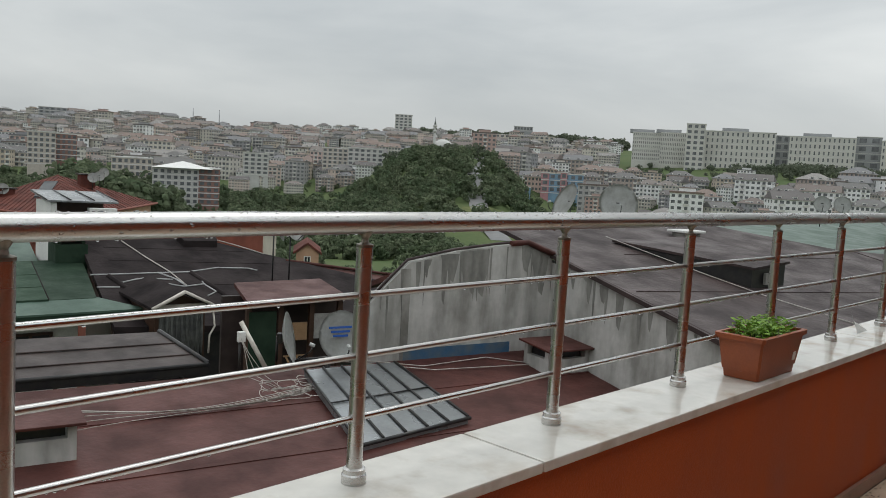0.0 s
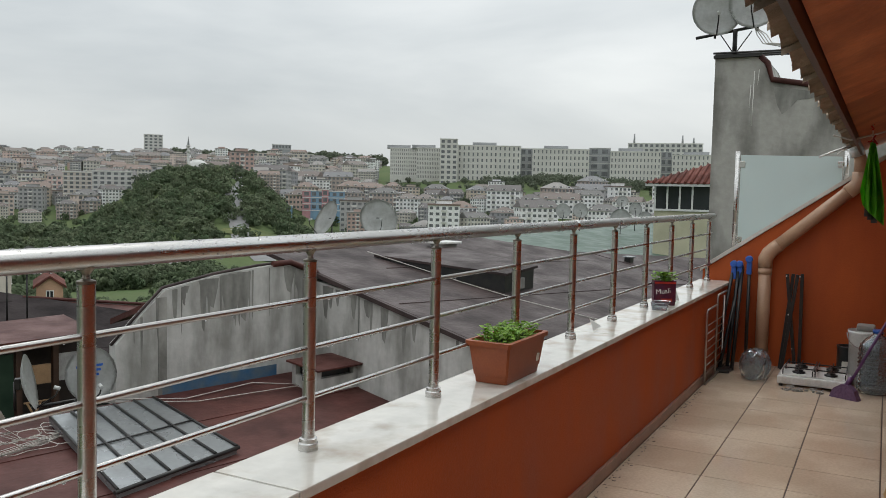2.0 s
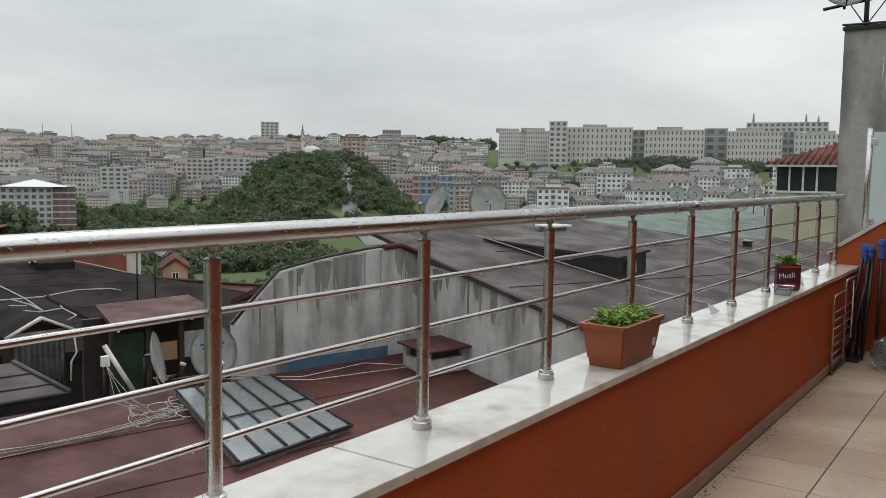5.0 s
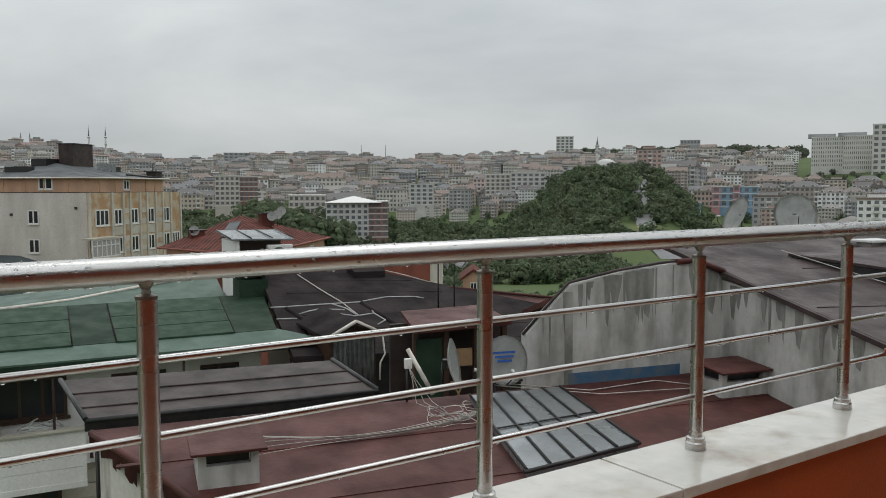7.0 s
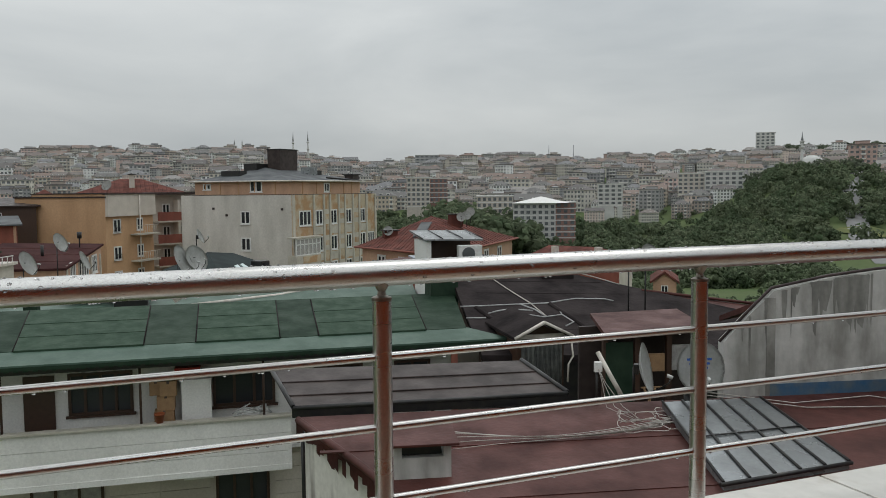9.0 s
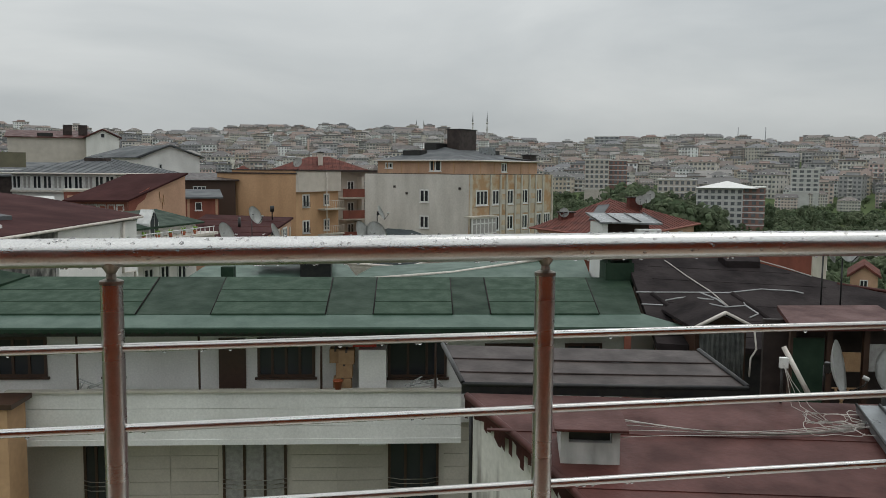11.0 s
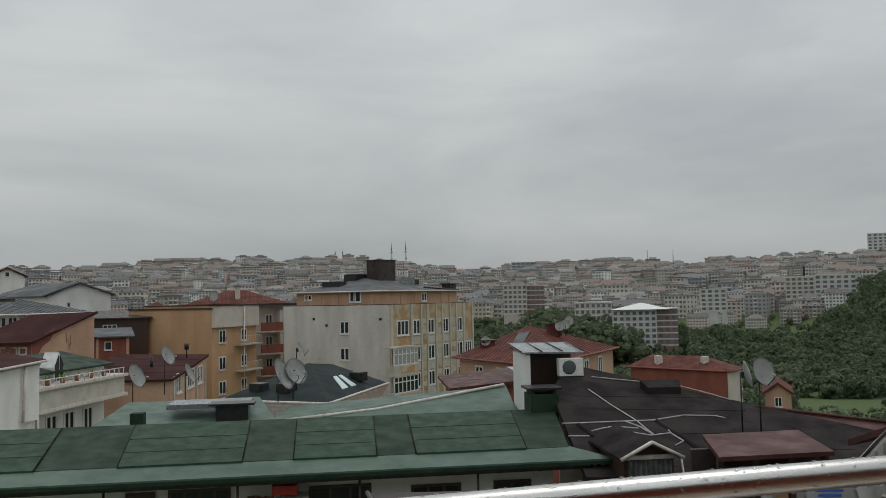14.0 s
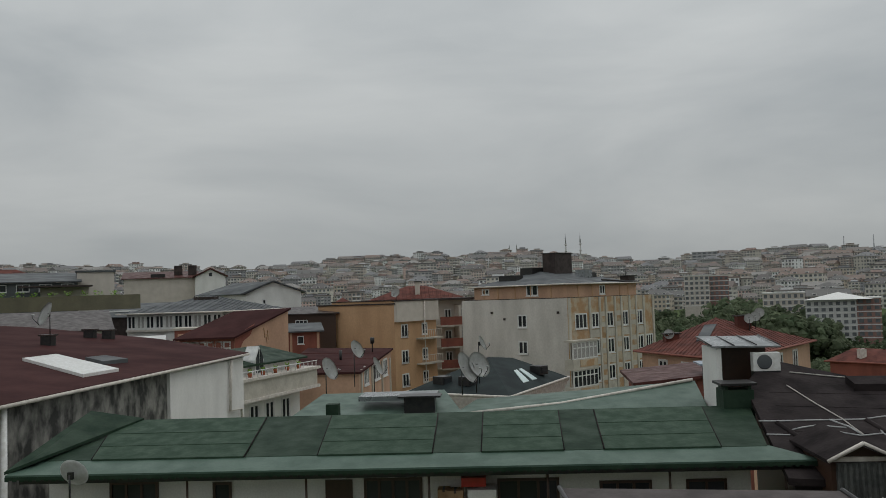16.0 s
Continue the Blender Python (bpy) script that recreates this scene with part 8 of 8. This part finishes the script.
block("white_office", "dark glass block with white frames", 500, 39.3, 41.7, -0.5, 0.95, HAZY_WHITE, 5, 6, 12)
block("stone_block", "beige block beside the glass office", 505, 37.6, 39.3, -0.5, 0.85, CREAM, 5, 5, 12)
block("valley_block", "brown and white block with stacked balconies", 330, 26.7, 29.6, -3.4, -1.1, HAZY_WHITE, 6, 7, 12)
block("valley_block", "brick red end of the balcony block", 331, 29.6, 30.95, -3.4, -1.0, HAZY_BRICK, 6, 3, 12)
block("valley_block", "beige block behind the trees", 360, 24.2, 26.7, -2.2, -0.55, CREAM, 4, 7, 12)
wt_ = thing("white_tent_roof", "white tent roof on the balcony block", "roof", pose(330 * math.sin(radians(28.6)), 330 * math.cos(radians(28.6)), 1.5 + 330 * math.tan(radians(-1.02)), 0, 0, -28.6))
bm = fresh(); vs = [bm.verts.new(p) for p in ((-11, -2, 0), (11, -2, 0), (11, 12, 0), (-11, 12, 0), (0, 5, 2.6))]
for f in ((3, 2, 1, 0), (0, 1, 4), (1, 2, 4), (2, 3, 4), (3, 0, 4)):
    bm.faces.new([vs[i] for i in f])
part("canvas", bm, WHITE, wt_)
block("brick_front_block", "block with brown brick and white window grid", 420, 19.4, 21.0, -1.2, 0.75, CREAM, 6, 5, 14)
block("brown_block", "plain brown block by the road", 425, 21.0, 22.2, -0.9, 0.7, HAZY_BRICK, 5, 4, 12)
block("high_pair", "pale paired high block on the skyline", 1000, 20.0, 21.6, 0.9, 2.3, HAZY_GREY, 7, 5, 14)
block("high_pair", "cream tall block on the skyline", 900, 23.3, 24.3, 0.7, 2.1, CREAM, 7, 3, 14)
# mosque with dome and minarets
def minaret(r0, a, e0, e1, rad):
    z0, z1 = 1.5 + r0 * math.tan(radians(e0)), 1.5 + r0 * math.tan(radians(e1)); h = z1 - z0
    t = thing("minaret", "slender pale minaret with a dark pointed cap", "minaret", pose(r0 * math.sin(radians(a)), r0 * math.cos(radians(a)), z0))
    bm = fresh(); turned(bm, [(rad * 1.25, -25), (rad * 1.2, h * 0.1), (rad, h * 0.12), (rad * 0.9, h * 0.55), (rad * 0.8, h * 0.72)], seg=14); part("shaft", bm, HAZY_WHITE, t)
    for q in (0.5, 0.68):
        bm = fresh(); turned(bm, [(rad, h * q - rad), (rad * 1.7, h * q), (rad * 1.7, h * q + rad * 0.7)], seg=14); part("gallery", bm, HAZY_WHITE, t)
    bm = fresh(); turned(bm, [(rad * 0.95, h * 0.72), (rad * 0.5, h * 0.86), (0.05, h)], seg=14); part("cap", bm, HAZY_GREY, t, "dark pointed cap")


minaret(560, 45.12, 1.4, 3.4, 0.85)
minaret(1000, 11.78, 1.5, 3.95, 0.95); minaret(1000, 12.76, 1.5, 4.0, 0.95)
minaret(1250, 7.95, 2.4, 3.4, 0.9); minaret(1250, 8.45, 2.4, 3.4, 0.9)
mq = thing("mosque_dome", "grey mosque dome above the trees", "mosque", pose(565 * math.sin(radians(45.7)), 565 * math.cos(radians(45.7)), 1.5 + 565 * math.tan(radians(1.35))))
bm = fresh(); turned(bm, [(7 * math.cos(t_), 5.5 * math.sin(t_)) for t_ in (k * math.pi / 20 for k in range(10))], seg=20); part("dome", bm, HAZY_WHITE, mq)
boxpart("hall", mq, CREAM, -9, 9, -5, 9, -12, 0.3)
block("far_mosque_hall", "domed far mosque hall on the skyline", 1250, 7.3, 9.5, 1.9, 2.75, CREAM, 2, 7, 20)
for a in (29.1, 30.75):
    p = thing("radio_mast", "thin lattice radio mast on the skyline", "mast", pose(*polar(1200, a)[:2], 20))
    bm = fresh(); tube(bm, [(0, 0, 0), (0, 0, 42)], [1.4, 0.4], 6); part("mast", bm, HAZY_GREY, p)
# parked cars on the hill road
rng = random.Random(8)
for k in range(16):
    rr_ = 372 + 8.0 * k
    x, y, z = polar(rr_, 48.1 + (0.55 if k % 3 else -0.5) + rng.uniform(-0.08, 0.08))
    c = thing("parked_car", "parked car on the hill road", "car", pose(x, y, z + 0.6, 0, 0, -48), "parked cars")
    colr = (WHITE, WHITE, SLATE, BLACK, DISH)[k % 5]
    boxpart("body", c, colr, -0.9, 0.9, -2.1, 2.1, 0.3, 1.0, bevel=0.12); boxpart("cabin", c, GLASS, -0.8, 0.8, -1.2, 1.3, 1.0, 1.55, bevel=0.15)
    for wx in (-0.85, 0.85):
        for wy in (-1.3, 1.3):
            bm = fresh(); turned(bm, [(0.32, -0.1), (0.32, 0.1)], seg=12); wh = part("wheel", bm, BLACK, c); wh.matrix_basis = pose(wx, wy, 0.32, 0, 90)


# ---- trees ----
def crown(r, height, width, clumps, leaf, tall=0.0):
    """Leaf clumps of a crown: many small tilted faces about uneven lobes."""
    V, F = [], []
    lobes = [(r.gauss(0, 0.28) * width, r.gauss(0, 0.28) * width, height * (0.38 + 0.5 * r.random()), width * r.uniform(0.28, 0.5)) for _ in range(7)]
    for k in range(clumps):
        lx, ly, lz, lr = lobes[k % len(lobes)]
        d = Vector((r.gauss(0, 1), r.gauss(0, 1), r.gauss(0.25, 1))).normalized()
        c = Vector((lx, ly, lz)) + Vector((d.x * lr, d.y * lr, d.z * lr * (0.85 + tall))) * r.uniform(0.75, 1.08)
        s1 = d.orthogonal().normalized(); s1.rotate(Matrix.Rotation(r.uniform(0, 6.28), 3, d)); s2 = d.cross(s1)
        tilt = d * r.uniform(-0.5, 0.5)
        z = leaf * r.uniform(0.6, 1.3)
        o = len(V)
        V += [tuple(c + s1 * z), tuple(c + (s2 + tilt) * z * 0.8), tuple(c - s1 * z * 0.9), tuple(c - (s2 - tilt) * z * 0.8), tuple(c + d * z * 0.5)]
        F += [(o, o + 1, o + 4), (o + 1, o + 2, o + 4), (o + 2, o + 3, o + 4), (o + 3, o, o + 4)]
    return V, F


CROWNS = [crown(random.Random(60 + k), 10, 6.5, 460, 0.6) for k in range(5)] + [crown(random.Random(70), 15, 2.6, 150, 0.8, 0.7)]
SMALL = [crown(random.Random(90 + k), 10, 6.8, 100, 1.15) for k in range(4)]
TREE_ME = []
for V, F in CROWNS:
    bm = fresh(); tube(bm, [(0, 0, -1), (0.1, 0, 2.5), (0.0, 0.15, 5)], [0.35, 0.27, 0.14], 8)
    for k in range(4):
        a = k * 1.57 + 0.4
        tube(bm, [(0.05, 0.05, 2.6 + 0.4 * k), (1.3 * math.cos(a), 1.3 * math.sin(a), 4.6 + 0.3 * k)], [0.13, 0.05], 6)
    TREE_ME.append((mesh(bm, "trunk", BARK), pyobject("crown", V, F, CROWN)))


def tree(x, y, z, k, s, rot):
    t = thing("tree", "leafy green tree in the valley" if k < 5 else "dark slender cypress tree", "tree", pose(x, y, z, 0, 0, rot), "valley trees")
    t.scale = (s, s, s)
    for n, me in zip(("trunk", "crown"), TREE_ME[k]):
        o = new(n, me); o.parent = t


rng = random.Random(21)
WV, WF, DV, DF = [], [], [], []
def wood(r0, a, s, k=None):
    x, y, z = polar(r0, a)
    V, F = SMALL[rng.randrange(4)]
    c, sn = math.cos(rng.uniform(0, 6.28)), 0
    sn = math.sqrt(1 - c * c)
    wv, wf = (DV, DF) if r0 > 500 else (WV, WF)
    o = len(wv)
    wv.extend((x + s * (vx * c - vy * sn), y + s * (vx * sn + vy * c), z - 1.5 + s * vz) for vx, vy, vz in V)
    wf.extend(tuple(o + i for i in f) for f in F)


for k in range(5600):
    a, r0 = rng.uniform(14, 57), rng.uniform(150, 640)
    hill = 37 < a < 53.5 and 330 < r0 < 590 - 26 * abs(a - 45.5)
    valley = 28 < a < 46 and 170 < r0 < 410 and not (36 < a < 48 and r0 < 235)
    left = 15.8 < a < 25 and 200 < r0 < 470 and abs(a - (15.5 + (r0 - 90) * 0.0235)) > 0.9
    road = 47.85 < a < 48.6 and 300 < r0 < 510
    if road and rng.random() < 0.93 or not (hill or valley or left):
        continue
    if 46.8 < a < 51.2 and 338 < r0 < 364:
        continue
    wood(r0, a, rng.choice((0.4, 0.5, 0.6, 0.75)) * rng.uniform(0.85, 1.15))
for k in range(150):
    wood(rng.uniform(300, 420), rng.uniform(21.6, 27.6), rng.uniform(0.9, 1.5))
for k in range(420):
    wood(rng.uniform(1180, 1330), rng.uniform(43, 58), rng.uniform(1.1, 1.7))
for k in range(240):
    wood(rng.uniform(560, 660), rng.uniform(65, 82), rng.uniform(0.45, 0.9))
for k in range(900):
    r0 = rng.uniform(390, 720); wood(r0, rng.uniform(14, 66), rng.uniform(0.3, 0.6))
for k in range(260):
    r0 = rng.uniform(520, 1100); wood(r0, rng.uniform(-30, 64), rng.uniform(0.4, 0.7))
for k in range(30):
    wood(rng.uniform(1250, 1300), rng.choice((16.0, 16.6, 17.2, 17.8)) + rng.uniform(-0.4, 0.4), 1.2)
wd = new("far_woods", pyobject("far_woods", DV, DF, HAZY_CROWN))
tagged(wd, "trees scattered through the far town, leaves paled for haze", "trees", kind="stuff")
wd = new("woods", pyobject("woods", WV, WF, CROWN))
tagged(wd, "dense green woods on the hill and in the valley", "trees", kind="stuff")
for k in range(150):
    a, r0 = rng.uniform(26, 58), rng.uniform(110, 260)
    if (36 < a < 45 and 150 < r0 < 225) or rng.random() < 0.2:
        continue
    x, y, z = polar(r0, a)
    tree(x, y, z, rng.randrange(5), rng.uniform(0.4, 0.8), rng.uniform(0, 360))
for a, r0, s in ((22.3, 150, 0.9), (22.8, 155, 1.0), (31.2, 300, 1.2), (18.9, 200, 1.0)):
    x, y, z = polar(r0, a)
    tree(x, y, z, 5, s, 0)
